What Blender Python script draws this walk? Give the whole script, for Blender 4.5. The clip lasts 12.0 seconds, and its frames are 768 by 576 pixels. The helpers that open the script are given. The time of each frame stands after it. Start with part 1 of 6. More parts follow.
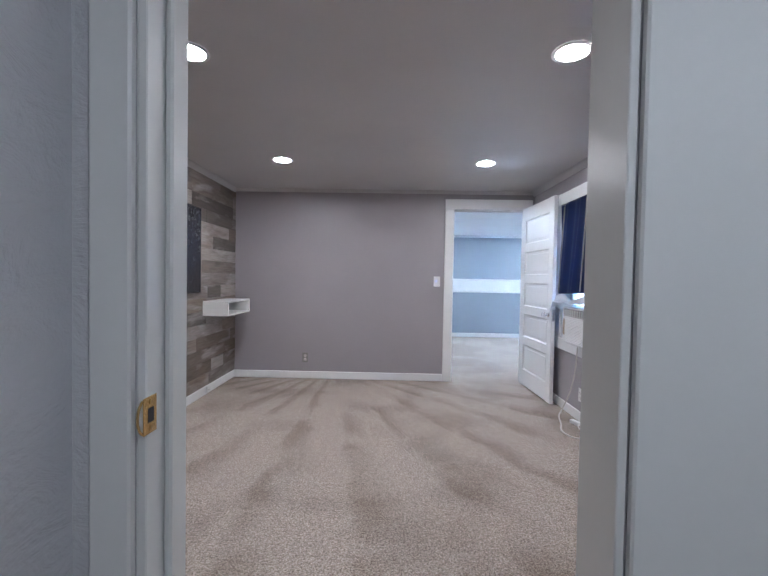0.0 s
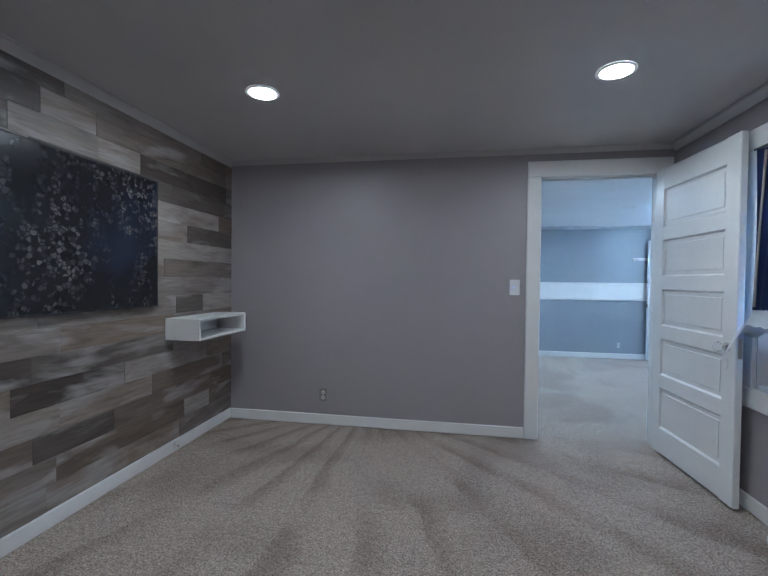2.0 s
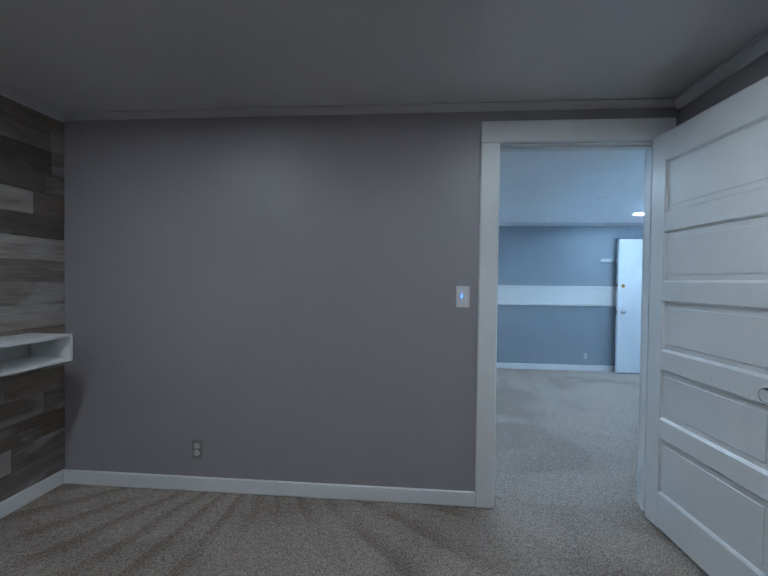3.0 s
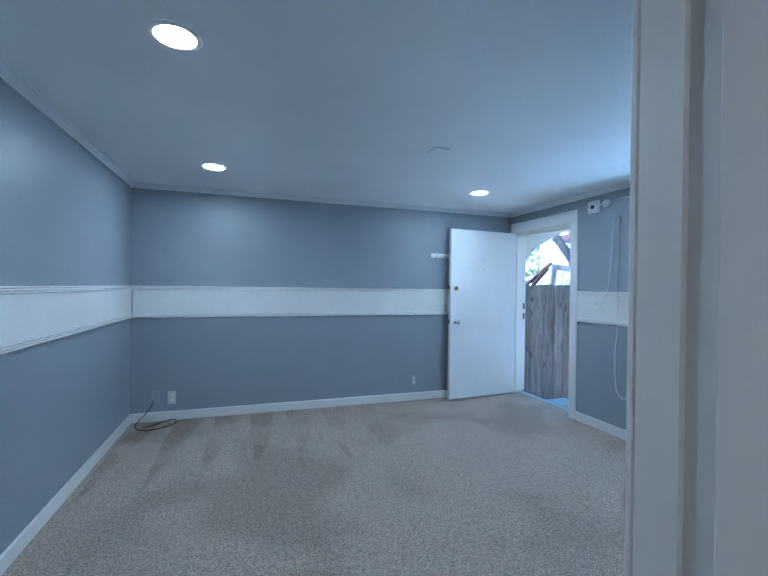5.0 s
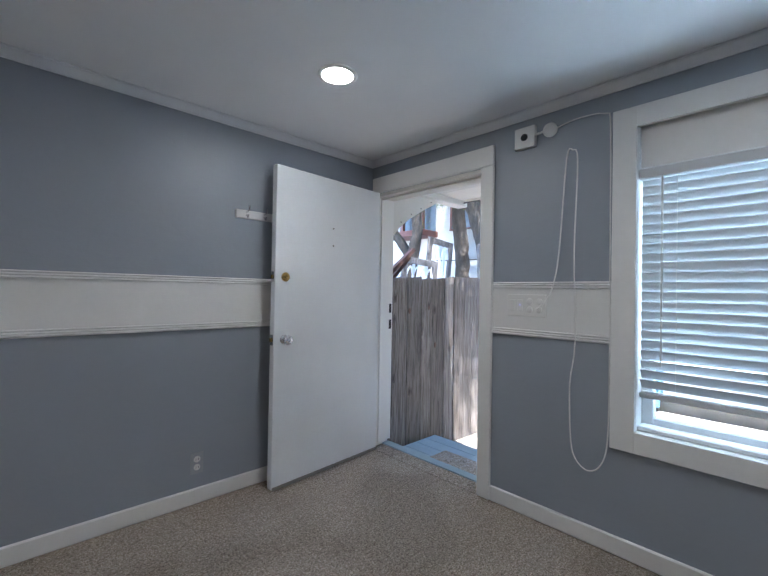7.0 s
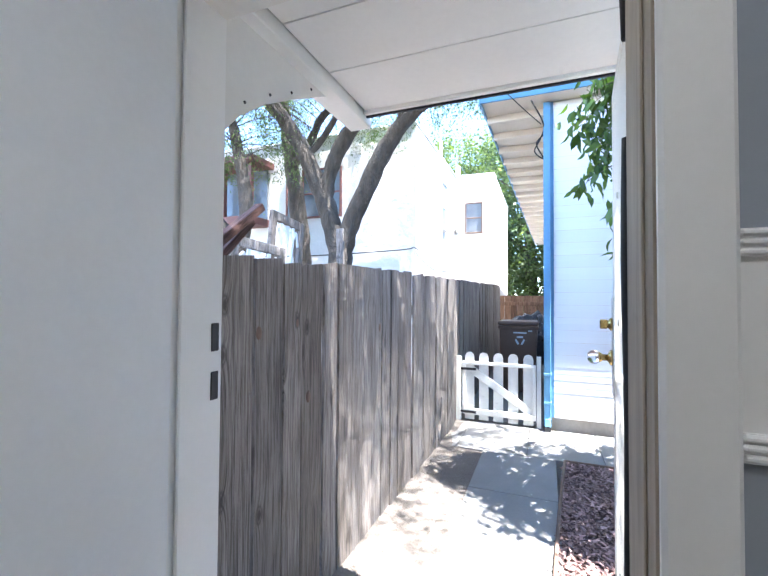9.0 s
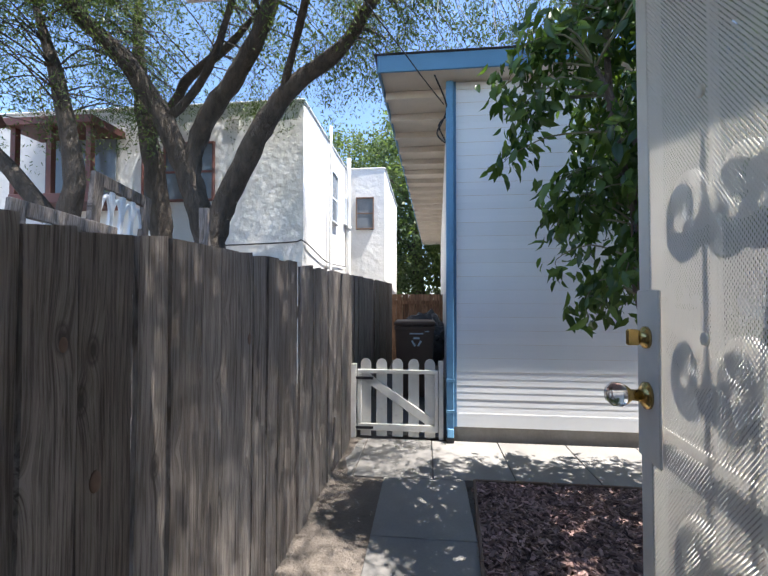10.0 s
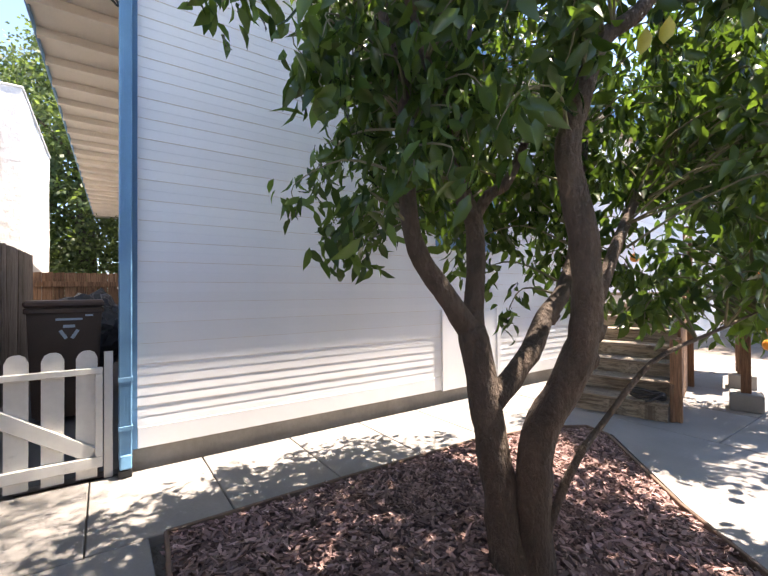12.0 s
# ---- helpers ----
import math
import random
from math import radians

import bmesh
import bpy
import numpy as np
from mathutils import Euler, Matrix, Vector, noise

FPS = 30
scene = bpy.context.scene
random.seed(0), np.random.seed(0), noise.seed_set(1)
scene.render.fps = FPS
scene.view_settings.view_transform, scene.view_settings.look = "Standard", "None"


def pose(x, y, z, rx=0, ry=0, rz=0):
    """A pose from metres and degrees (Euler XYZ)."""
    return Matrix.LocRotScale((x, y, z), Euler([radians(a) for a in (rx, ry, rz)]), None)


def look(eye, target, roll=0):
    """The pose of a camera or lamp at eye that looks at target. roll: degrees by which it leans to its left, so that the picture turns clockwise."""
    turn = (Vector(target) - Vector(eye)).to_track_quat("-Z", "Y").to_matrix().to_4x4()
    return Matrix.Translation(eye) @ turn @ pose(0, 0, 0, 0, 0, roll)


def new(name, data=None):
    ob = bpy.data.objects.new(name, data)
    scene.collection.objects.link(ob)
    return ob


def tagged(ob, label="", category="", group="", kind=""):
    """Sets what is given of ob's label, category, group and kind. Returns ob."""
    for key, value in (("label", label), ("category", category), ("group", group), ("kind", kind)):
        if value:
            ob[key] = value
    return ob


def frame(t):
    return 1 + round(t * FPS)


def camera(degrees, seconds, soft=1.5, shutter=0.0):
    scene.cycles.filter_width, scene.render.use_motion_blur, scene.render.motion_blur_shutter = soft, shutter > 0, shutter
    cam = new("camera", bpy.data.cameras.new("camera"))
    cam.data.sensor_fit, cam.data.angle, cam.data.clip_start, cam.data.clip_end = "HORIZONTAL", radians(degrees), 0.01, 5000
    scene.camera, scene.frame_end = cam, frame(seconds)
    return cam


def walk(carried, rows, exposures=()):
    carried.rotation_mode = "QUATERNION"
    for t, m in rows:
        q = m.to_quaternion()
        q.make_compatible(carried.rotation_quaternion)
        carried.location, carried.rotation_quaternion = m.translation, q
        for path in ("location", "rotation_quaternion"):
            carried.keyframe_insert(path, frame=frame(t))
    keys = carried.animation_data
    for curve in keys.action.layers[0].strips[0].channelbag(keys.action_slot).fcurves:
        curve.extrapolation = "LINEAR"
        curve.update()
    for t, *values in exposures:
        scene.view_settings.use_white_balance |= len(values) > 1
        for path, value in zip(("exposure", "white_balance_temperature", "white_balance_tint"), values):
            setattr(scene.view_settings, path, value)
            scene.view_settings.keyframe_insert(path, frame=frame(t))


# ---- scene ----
cam = camera(87.2, 12.0)
PATH = [
    (0, (0.287, 0.036, 1.197), (0.251, 2.035, 1.147), 1.0),
    (0.5, (0.247, 0.357, 1.22), (0.013, 2.342, 1.165), 0.7),
    (1, (0.253, 0.711, 1.225), (-0.043, 2.688, 1.17), 0.6),
    (1.5, (0.301, 1.096, 1.217), (-0.022, 3.069, 1.17), 0.6),
    (2, (0.336, 1.511, 1.209), (0.006, 3.483, 1.171), 0.6),
    (2.5, (0.439, 1.994, 1.229), (0.128, 3.970, 1.192), 0.6),
    (3, (0.564, 2.486, 1.247), (0.399, 4.479, 1.212), 0.7),
    (3.5, (0.729, 2.988, 1.26), (0.828, 4.985, 1.213), 1.1),
    (3.7, (0.797, 3.167, 1.258), (1.0, 5.156, 1.214), 1.2),
    (5.3, (1.361, 4.675, 1.202), (2.089, 6.538, 1.205), 0.8),
    (5.5, (1.432, 4.859, 1.179), (2.234, 6.691, 1.188), 0.9),
    (6, (1.657, 5.299, 1.158), (2.703, 7.003, 1.166), 0.9),
    (6.5, (1.949, 5.734, 1.157), (3.158, 7.327, 1.169), 1.0),
    (7, (2.189, 6.186, 1.141), (3.564, 7.638, 1.162), 1.0),
    (7.2, (2.294, 6.361, 1.123), (3.74, 7.741, 1.148), 1.1),
    (8.8, (3.401, 7.519, 1.12), (5.231, 8.326, 1.17), 0.3),
    (9, (3.556, 7.618, 1.12), (5.413, 8.357, 1.17), 0.4),
    (9.2, (3.723, 7.698, 1.138), (5.621, 8.327, 1.177), 0.7),
    (9.5, (3.94, 7.737, 1.116), (5.891, 8.177, 1.165), 0.1),
    (10, (4.285, 7.84, 1.113), (6.274, 8.045, 1.162), 0.1),
    (10.5, (4.593, 7.917, 1.087), (6.592, 7.883, 1.133), 0.2),
    (11, (4.962, 7.911, 0.982), (6.951, 7.711, 1.024), -0.1),
    (11.5, (5.232, 7.85, 0.96), (7.121, 7.192, 0.999), -0.2),
    (12, (5.349, 7.707, 0.826), (6.991, 6.565, 0.849), -0.4),
]
EXPOSURES = [(0, 5.38, 4700, 7), (0.5, 4.95, 4550, 6), (1.0, 4.8, 4420, 4), (2.0, 4.65, 4380, 0), (3.0, 4.3, 4300, -4), (3.7, 4.15, 4300, -5), (5.3, 3.98, 4600, 1), (5.8, 3.75, 5000, 4), (6.5, 3.52, 5550, 8), (7.2, 3.52, 5950, 10), (8.8, 3.75, 6000, 10), (9.0, 3.6, 6000, 10), (9.5, 2.6, 6350, 9), (10.0, 1.83, 6550, 10), (10.5, 1.75, 6700, 11), (11.0, 1.6, 7000, 13), (11.5, 1.62, 7350, 15), (12, 2.4, 7650, 17)]
walk(cam, [(t, look(eye, target, roll)) for t, eye, target, roll in PATH], EXPOSURES)

# ---- sky and sun ----
SUN_EL, SUN_WEST = 67.0, 14.0          # degrees above the horizon, degrees west of south
LAMP = (1.0, 0.87, 0.74)               # ceiling discs
LAMP_A, LAMP_B, LAMP_H = 10.0, 12.0, 10.5
world = bpy.data.worlds.new("sky")
scene.world = world
world.use_nodes = True
wn = world.node_tree
sky = wn.nodes.new("ShaderNodeTexSky")
sky.sky_type, sky.sun_disc = "NISHITA", False
sky.altitude, sky.air_density, sky.dust_density, sky.ozone_density = 1200, 0.8, 0.0, 2.6
sky.sun_elevation, sky.sun_rotation = radians(SUN_EL), radians(180 + SUN_WEST)
wn.links.new(sky.outputs[0], wn.nodes["Background"].inputs[0])
wn.nodes["Background"].inputs[1].default_value = 0.14
sun = new("sun", bpy.data.lights.new("sun", "SUN"))
sun.data.energy, sun.data.angle, sun.data.color = 4.1, radians(0.55), (1.0, 0.965, 0.92)
to_sun = Vector((-math.sin(radians(SUN_WEST)) * math.cos(radians(SUN_EL)), -math.cos(radians(SUN_WEST)) * math.cos(radians(SUN_EL)), math.sin(radians(SUN_EL))))
sun.matrix_world = look(to_sun * 30, (0, 0, 0))
pane_light = new("window_daylight", bpy.data.lights.new("window_daylight", "AREA"))
pane_light.data.shape, pane_light.data.size, pane_light.data.size_y = "RECTANGLE", 1.38, 1.04
pane_light.data.energy, pane_light.data.color = 5.5, (0.68, 0.86, 1.0)
pane_light.matrix_world = look((4.40, 6.0, 1.36), (3.0, 6.0, 1.36))

# ---- materials ----
def nodes_of(name, rough=0.6, metal=0.0):
    m = bpy.data.materials.new(name)
    m.use_nodes = True
    t = m.node_tree
    b = t.nodes["Principled BSDF"]
    b.inputs["Roughness"].default_value, b.inputs["Metallic"].default_value = rough, metal
    return m, t, b


def noise_tex(t, scale, detail=4.0, stretch=(1, 1, 1), rough=0.55, distort=0.0):
    c = t.nodes.new("ShaderNodeTexCoord")
    mp = t.nodes.new("ShaderNodeMapping")
    mp.inputs["Scale"].default_value = stretch
    n = t.nodes.new("ShaderNodeTexNoise")
    n.inputs["Scale"].default_value, n.inputs["Detail"].default_value = scale, detail
    n.inputs["Roughness"].default_value, n.inputs["Distortion"].default_value = rough, distort
    t.links.new(c.outputs["Object"], mp.inputs["Vector"])
    t.links.new(mp.outputs["Vector"], n.inputs["Vector"])
    return n


def ramp(t, src, stops):
    r = t.nodes.new("ShaderNodeValToRGB")
    while len(r.color_ramp.elements) < len(stops):
        r.color_ramp.elements.new(0.5)
    for e, (p, c) in zip(r.color_ramp.elements, stops):
        e.position, e.color = p, (*c, 1)
    t.links.new(src, r.inputs[0])
    return r


def mix(t, a, b, fac, how="MIX"):
    m = t.nodes.new("ShaderNodeMix")
    m.data_type, m.blend_type = "RGBA", how
    for sock, v in ((m.inputs["Factor"], fac), (m.inputs["A"], a), (m.inputs["B"], b)):
        if isinstance(v, (int, float)):
            sock.default_value = v
        elif isinstance(v, tuple):
            sock.default_value = (*v, 1)
        else:
            t.links.new(v, sock)
    return m.outputs["Result"]


def bump(t, b, src, strength, dist):
    n = t.nodes.new("ShaderNodeBump")
    n.inputs["Strength"].default_value, n.inputs["Distance"].default_value = strength, dist
    t.links.new(src, n.inputs["Height"])
    if b.inputs["Normal"].is_linked:
        t.links.new(b.inputs["Normal"].links[0].from_socket, n.inputs["Normal"])
    t.links.new(n.outputs[0], b.inputs["Normal"])


def scaled(c, f):
    return tuple(min(1.0, v * f) for v in c)


def surface(name, color, rough=0.6, vary=0.12, big=1.3, fine=40.0, relief=0.15, depth=0.002, stretch=(1, 1, 1), metal=0.0, per_object=0.0, wear=0.0):
    """A plain painted or raw surface with broad blotches, fine grain and relief."""
    m, t, b = nodes_of(name, rough, metal)
    n1 = noise_tex(t, big, 4, stretch)
    n2 = noise_tex(t, fine, 5, stretch)
    r1 = ramp(t, n1.outputs[0], [(0.3, scaled(color, 1 - vary)), (0.7, scaled(color, 1 + vary))])
    col = mix(t, r1.outputs[0], ramp(t, n2.outputs[0], [(0.3, (1 - vary,) * 3), (0.7, (1, 1, 1))]).outputs[0], 0.6, "MULTIPLY")
    if per_object:
        o = t.nodes.new("ShaderNodeObjectInfo")
        col = mix(t, col, ramp(t, o.outputs["Random"], [(0, (1 - per_object,) * 3), (1, (1, 1, 1))]).outputs[0], 1.0, "MULTIPLY")
    if wear:
        n3 = noise_tex(t, 7, 8, (1, 1, 1), 0.7)
        col = mix(t, col, scaled(color, 0.45), ramp(t, n3.outputs[0], [(0.62, (0, 0, 0)), (0.75, (wear,) * 3)]).outputs[0])
    t.links.new(col, b.inputs["Base Color"])
    t.links.new(ramp(t, n1.outputs[0], [(0.3, (max(0.03, rough - 0.03),) * 3), (0.7, (min(1, rough + 0.03),) * 3)]).outputs[0], b.inputs["Roughness"])
    if relief:
        bump(t, b, n2.outputs[0], relief, depth)
    return m


def wall_paint(name, color, rough=0.42, relief=0.35):
    """Rolled wall paint: long soft trowel marks and orange-peel grain."""
    m, t, b = nodes_of(name, rough)
    n1, n2, n3 = noise_tex(t, 0.9, 3), noise_tex(t, 90, 3), noise_tex(t, 9, 6, (1, 1, 1.6), 0.6, 0.8)
    col = ramp(t, n1.outputs[0], [(0.3, scaled(color, 0.94)), (0.7, scaled(color, 1.05))]).outputs[0]
    t.links.new(col, b.inputs["Base Color"])
    bump(t, b, n2.outputs[0], relief * 0.4, 0.0015)
    bump(t, b, n3.outputs[0], relief, 0.004)
    return m


def calc(t, how, a, b=0.0, c=0.0):
    n = t.nodes.new("ShaderNodeMath")
    n.operation = how
    for sock, v in zip(n.inputs, (a, b, c)):
        if isinstance(v, (int, float)):
            sock.default_value = v
        else:
            t.links.new(v, sock)
    return n.outputs[0]


def carpet_material(name, fan=None):
    """Cut pile with vacuum strokes: a fan of them round a doorway, or wedges square to the far wall."""
    m, t, b = nodes_of(name, 0.95)
    tuft, clump, blotch = noise_tex(t, 210, 2, (1, 1, 1), 0.6), noise_tex(t, 105, 4, (1, 1, 1), 0.85), noise_tex(t, 1.1, 3, (1, 1, 1), 0.5, 0.5)
    wob, fade = noise_tex(t, 1.7, 2), noise_tex(t, 1.35, 2, (1, 1, 1), 0.5, 0.8)
    base = ramp(t, clump.outputs[0], [(0.36, (0.18, 0.144, 0.113)), (0.46, (0.42, 0.352, 0.292)), (0.54, (0.57, 0.498, 0.428)), (0.64, (0.80, 0.72, 0.635))]).outputs[0]
    base = mix(t, base, ramp(t, tuft.outputs[0], [(0.34, (0.62, 0.61, 0.60)), (0.6, (1, 1, 1))]).outputs[0], 0.75, "MULTIPLY")
    pile = noise_tex(t, 36, 3, (1, 1, 1), 0.7)
    base = mix(t, base, ramp(t, pile.outputs[0], [(0.36, (0.74, 0.73, 0.72)), (0.58, (1.06, 1.06, 1.06))]).outputs[0], 0.8, "MULTIPLY")
    c = t.nodes.new("ShaderNodeTexCoord")
    xyz = t.nodes.new("ShaderNodeSeparateXYZ")
    t.links.new(c.outputs["Object"], xyz.inputs[0])
    x, y = xyz.outputs[0], xyz.outputs[1]
    drift = calc(t, "MULTIPLY_ADD", wob.outputs[0], 0.5, -0.25)
    if fan:
        turn = calc(t, "ARCTAN2", calc(t, "SUBTRACT", x, fan[0]), calc(t, "SUBTRACT", fan[1], y))
        phase = calc(t, "FRACT", calc(t, "ADD", calc(t, "MULTIPLY", turn, 5.6), drift))
        stroke = ramp(t, phase, [(0.0, (0.12,) * 3), (0.10, (0.0,) * 3), (0.30, (0.55,) * 3), (0.42, (1.0,) * 3), (0.93, (0.95,) * 3), (1.0, (0.12,) * 3)]).outputs[0]
        keep = ramp(t, fade.outputs[0], [(0.40, (0.08,) * 3), (0.56, (1.0,) * 3)]).outputs[0]
    else:
        phase = calc(t, "FRACT", calc(t, "ADD", calc(t, "MULTIPLY", x, 3.1), calc(t, "MULTIPLY", drift, 0.6)))
        reach = calc(t, "MULTIPLY", calc(t, "SUBTRACT", 8.45, y), 0.50)
        stroke = ramp(t, calc(t, "SUBTRACT", phase, calc(t, "SUBTRACT", 0.68, reach)), [(0.0, (0.0,) * 3), (0.10, (1.0,) * 3)]).outputs[0]
        keep = calc(t, "MULTIPLY", ramp(t, fade.outputs[0], [(0.40, (0.1,) * 3), (0.54, (1.0,) * 3)]).outputs[0], ramp(t, calc(t, "MULTIPLY", x, 0.25), [(0.42, (0.9,) * 3), (0.68, (0.08,) * 3)]).outputs[0])
    worn = ramp(t, blotch.outputs[0], [(0.38, (0.74, 0.73, 0.72)), (0.50, (1, 1, 1))]).outputs[0]
    base = mix(t, base, mix(t, (0.74, 0.72, 0.70), (1.0, 1.0, 1.0), stroke), keep, "MULTIPLY")
    base = mix(t, base, worn, 0.75, "MULTIPLY")
    t.links.new(base, b.inputs["Base Color"])
    b.inputs["Specular IOR Level"].default_value = 0.1
    bump(t, b, tuft.outputs[0], 0.5, 0.005)
    bump(t, b, clump.outputs[0], 0.6, 0.008)
    return m


def plank_material():
    """Barnwood boards: grey to brown, each board its own tone, streaked along its length."""
    m, t, b = nodes_of("barnwood", 0.5)
    o = t.nodes.new("ShaderNodeObjectInfo")
    add = t.nodes.new("ShaderNodeVectorMath")
    add.operation = "ADD"
    c = t.nodes.new("ShaderNodeTexCoord")
    comb = t.nodes.new("ShaderNodeCombineXYZ")
    mul = t.nodes.new("ShaderNodeMath")
    mul.operation = "MULTIPLY"
    mul.inputs[1].default_value = 40.0
    t.links.new(o.outputs["Random"], mul.inputs[0])
    for k in range(3):
        t.links.new(mul.outputs[0], comb.inputs[k])
    t.links.new(c.outputs["Object"], add.inputs[0])
    t.links.new(comb.outputs[0], add.inputs[1])
    outs = []
    for scale, detail, st in ((1.0, 6, (1, 2.6, 13)), (3.0, 8, (1, 2.0, 26)), (0.9, 5, (1, 2.4, 8))):
        mp = t.nodes.new("ShaderNodeMapping")
        mp.inputs["Scale"].default_value = st
        n = t.nodes.new("ShaderNodeTexNoise")
        n.inputs["Scale"].default_value, n.inputs["Detail"].default_value, n.inputs["Distortion"].default_value = scale, detail, 0.5
        t.links.new(add.outputs[0], mp.inputs[0])
        t.links.new(mp.outputs[0], n.inputs[0])
        outs.append(n.outputs[0])
    tone = ramp(t, o.outputs["Random"], [(0.0, (0.062, 0.050, 0.039)), (0.22, (0.25, 0.225, 0.20)), (0.42, (0.15, 0.118, 0.088)), (0.62, (0.31, 0.285, 0.26)), (0.8, (0.21, 0.165, 0.118)), (1.0, (0.40, 0.375, 0.345))]).outputs[0]
    streak = ramp(t, outs[0], [(0.32, (0.58, 0.54, 0.50)), (0.52, (1, 1, 1)), (0.7, (1.0, 0.95, 0.9))]).outputs[0]
    col = mix(t, tone, streak, 0.8, "MULTIPLY")
    col = mix(t, col, (0.44, 0.42, 0.40), ramp(t, outs[2], [(0.52, (0, 0, 0)), (0.66, (0.65, 0.65, 0.65))]).outputs[0])
    col = mix(t, col, ramp(t, outs[1], [(0.35, (0.62, 0.60, 0.58)), (0.6, (1, 1, 1))]).outputs[0], 0.6, "MULTIPLY")
    t.links.new(col, b.inputs["Base Color"])
    bump(t, b, outs[1], 0.25, 0.002)
    return m


def fence_material(name, light, dark, tall=1.0, flat=False):
    """Weathered sawn boards: grain along the length that bends round knots, stains, each board its own tone."""
    m, t, b = nodes_of(name, 0.88)
    o = t.nodes.new("ShaderNodeObjectInfo")
    c = t.nodes.new("ShaderNodeTexCoord")
    sep = t.nodes.new("ShaderNodeSeparateXYZ")
    t.links.new(c.outputs["Object"], sep.inputs[0])
    along, across = (sep.outputs[0], sep.outputs[1]) if flat else (sep.outputs[2], sep.outputs[0])
    other = sep.outputs[2] if flat else sep.outputs[1]
    along = calc(t, "MULTIPLY_ADD", along, tall, calc(t, "MULTIPLY", o.outputs["Random"], 43.0))
    shift = calc(t, "MULTIPLY", o.outputs["Random"], 17.0)

    def vec(x, y, z):
        n = t.nodes.new("ShaderNodeCombineXYZ")
        for k, v in enumerate((x, y, z)):
            if isinstance(v, (int, float)):
                n.inputs[k].default_value = v
            else:
                t.links.new(v, n.inputs[k])
        return n.outputs[0]

    def grainy(scale, detail, v, distort=0.0, rough=0.6):
        n = t.nodes.new("ShaderNodeTexNoise")
        n.inputs["Scale"].default_value, n.inputs["Detail"].default_value = scale, detail
        n.inputs["Roughness"].default_value, n.inputs["Distortion"].default_value = rough, distort
        t.links.new(v, n.inputs["Vector"])
        return n.outputs[0]

    side = calc(t, "ADD", across, shift)
    kn = t.nodes.new("ShaderNodeTexVoronoi")
    kn.voronoi_dimensions = "2D"
    kn.inputs["Scale"].default_value = 1.0
    t.links.new(vec(calc(t, "MULTIPLY", side, 4.2), calc(t, "MULTIPLY", along, 2.1), 0), kn.inputs["Vector"])
    dist = kn.outputs["Distance"]
    bend = calc(t, "MULTIPLY", calc(t, "POWER", 2.718, calc(t, "MULTIPLY", dist, -9.0)), 0.035)
    warped = calc(t, "ADD", side, bend)
    fine = grainy(1.0, 6, vec(calc(t, "MULTIPLY", warped, 150.0), calc(t, "MULTIPLY", other, 40.0), calc(t, "MULTIPLY", along, 4.0)), 0.5, 0.7)
    rings = grainy(1.0, 6, vec(calc(t, "MULTIPLY", warped, 44.0), calc(t, "MULTIPLY", other, 14.0), calc(t, "MULTIPLY", along, 1.3)), 1.1, 0.65)
    stain = grainy(1.0, 4, vec(calc(t, "MULTIPLY", side, 5.0), 0, calc(t, "MULTIPLY", along, 1.5)))
    col = ramp(t, rings, [(0.34, tuple(0.45 * p + 0.55 * q for p, q in zip(light, dark))), (0.50, light), (0.68, scaled(light, 1.18))]).outputs[0]
    col = mix(t, col, ramp(t, fine, [(0.38, (0.36, 0.33, 0.30)), (0.55, (1.08, 1.08, 1.08))]).outputs[0], 0.9, "MULTIPLY")
    col = mix(t, col, ramp(t, stain, [(0.34, (0.60, 0.57, 0.54)), (0.56, (1, 1, 1))]).outputs[0], 0.8, "MULTIPLY")
    hue = t.nodes.new("ShaderNodeSeparateColor")
    t.links.new(kn.outputs["Color"], hue.inputs[0])
    dist = calc(t, "ADD", dist, calc(t, "LESS_THAN", hue.outputs[0], 0.55))
    col = mix(t, col, dark, ramp(t, dist, [(0.03, (0.9,) * 3), (0.055, (0.35,) * 3), (0.07, (0.7,) * 3), (0.10, (0.0,) * 3)]).outputs[0])
    col = mix(t, col, ramp(t, o.outputs["Random"], [(0, (0.70, 0.66, 0.62)), (0.5, (0.92, 0.92, 0.92)), (1, (1.06, 1.04, 1.02))]).outputs[0], 1.0, "MULTIPLY")
    t.links.new(col, b.inputs["Base Color"])
    bump(t, b, rings, 0.5, 0.006)
    bump(t, b, fine, 0.6, 0.004)
    return m


def leaf_material(name, dark, light, rough=0.4, through_light=0.35):
    m, t, b = nodes_of(name, rough)
    g = t.nodes.new("ShaderNodeNewGeometry")
    n = noise_tex(t, 0.9, 3)
    col = ramp(t, g.outputs["Random Per Island"], [(0.0, dark), (0.75, light), (1.0, scaled(light, 1.5))]).outputs[0]
    col = mix(t, col, ramp(t, n.outputs[0], [(0.3, (0.7, 0.75, 0.7)), (0.7, (1, 1, 1))]).outputs[0], 1.0, "MULTIPLY")
    t.links.new(col, b.inputs["Base Color"])
    tr = t.nodes.new("ShaderNodeBsdfTranslucent")
    t.links.new(mix(t, col, (1.4, 1.5, 0.5), 1.0, "MULTIPLY"), tr.inputs[0])
    ms = t.nodes.new("ShaderNodeMixShader")
    ms.inputs[0].default_value = through_light
    t.links.new(b.outputs[0], ms.inputs[1])
    t.links.new(tr.outputs[0], ms.inputs[2])
    t.links.new(ms.outputs[0], t.nodes["Material Output"].inputs[0])
    return m


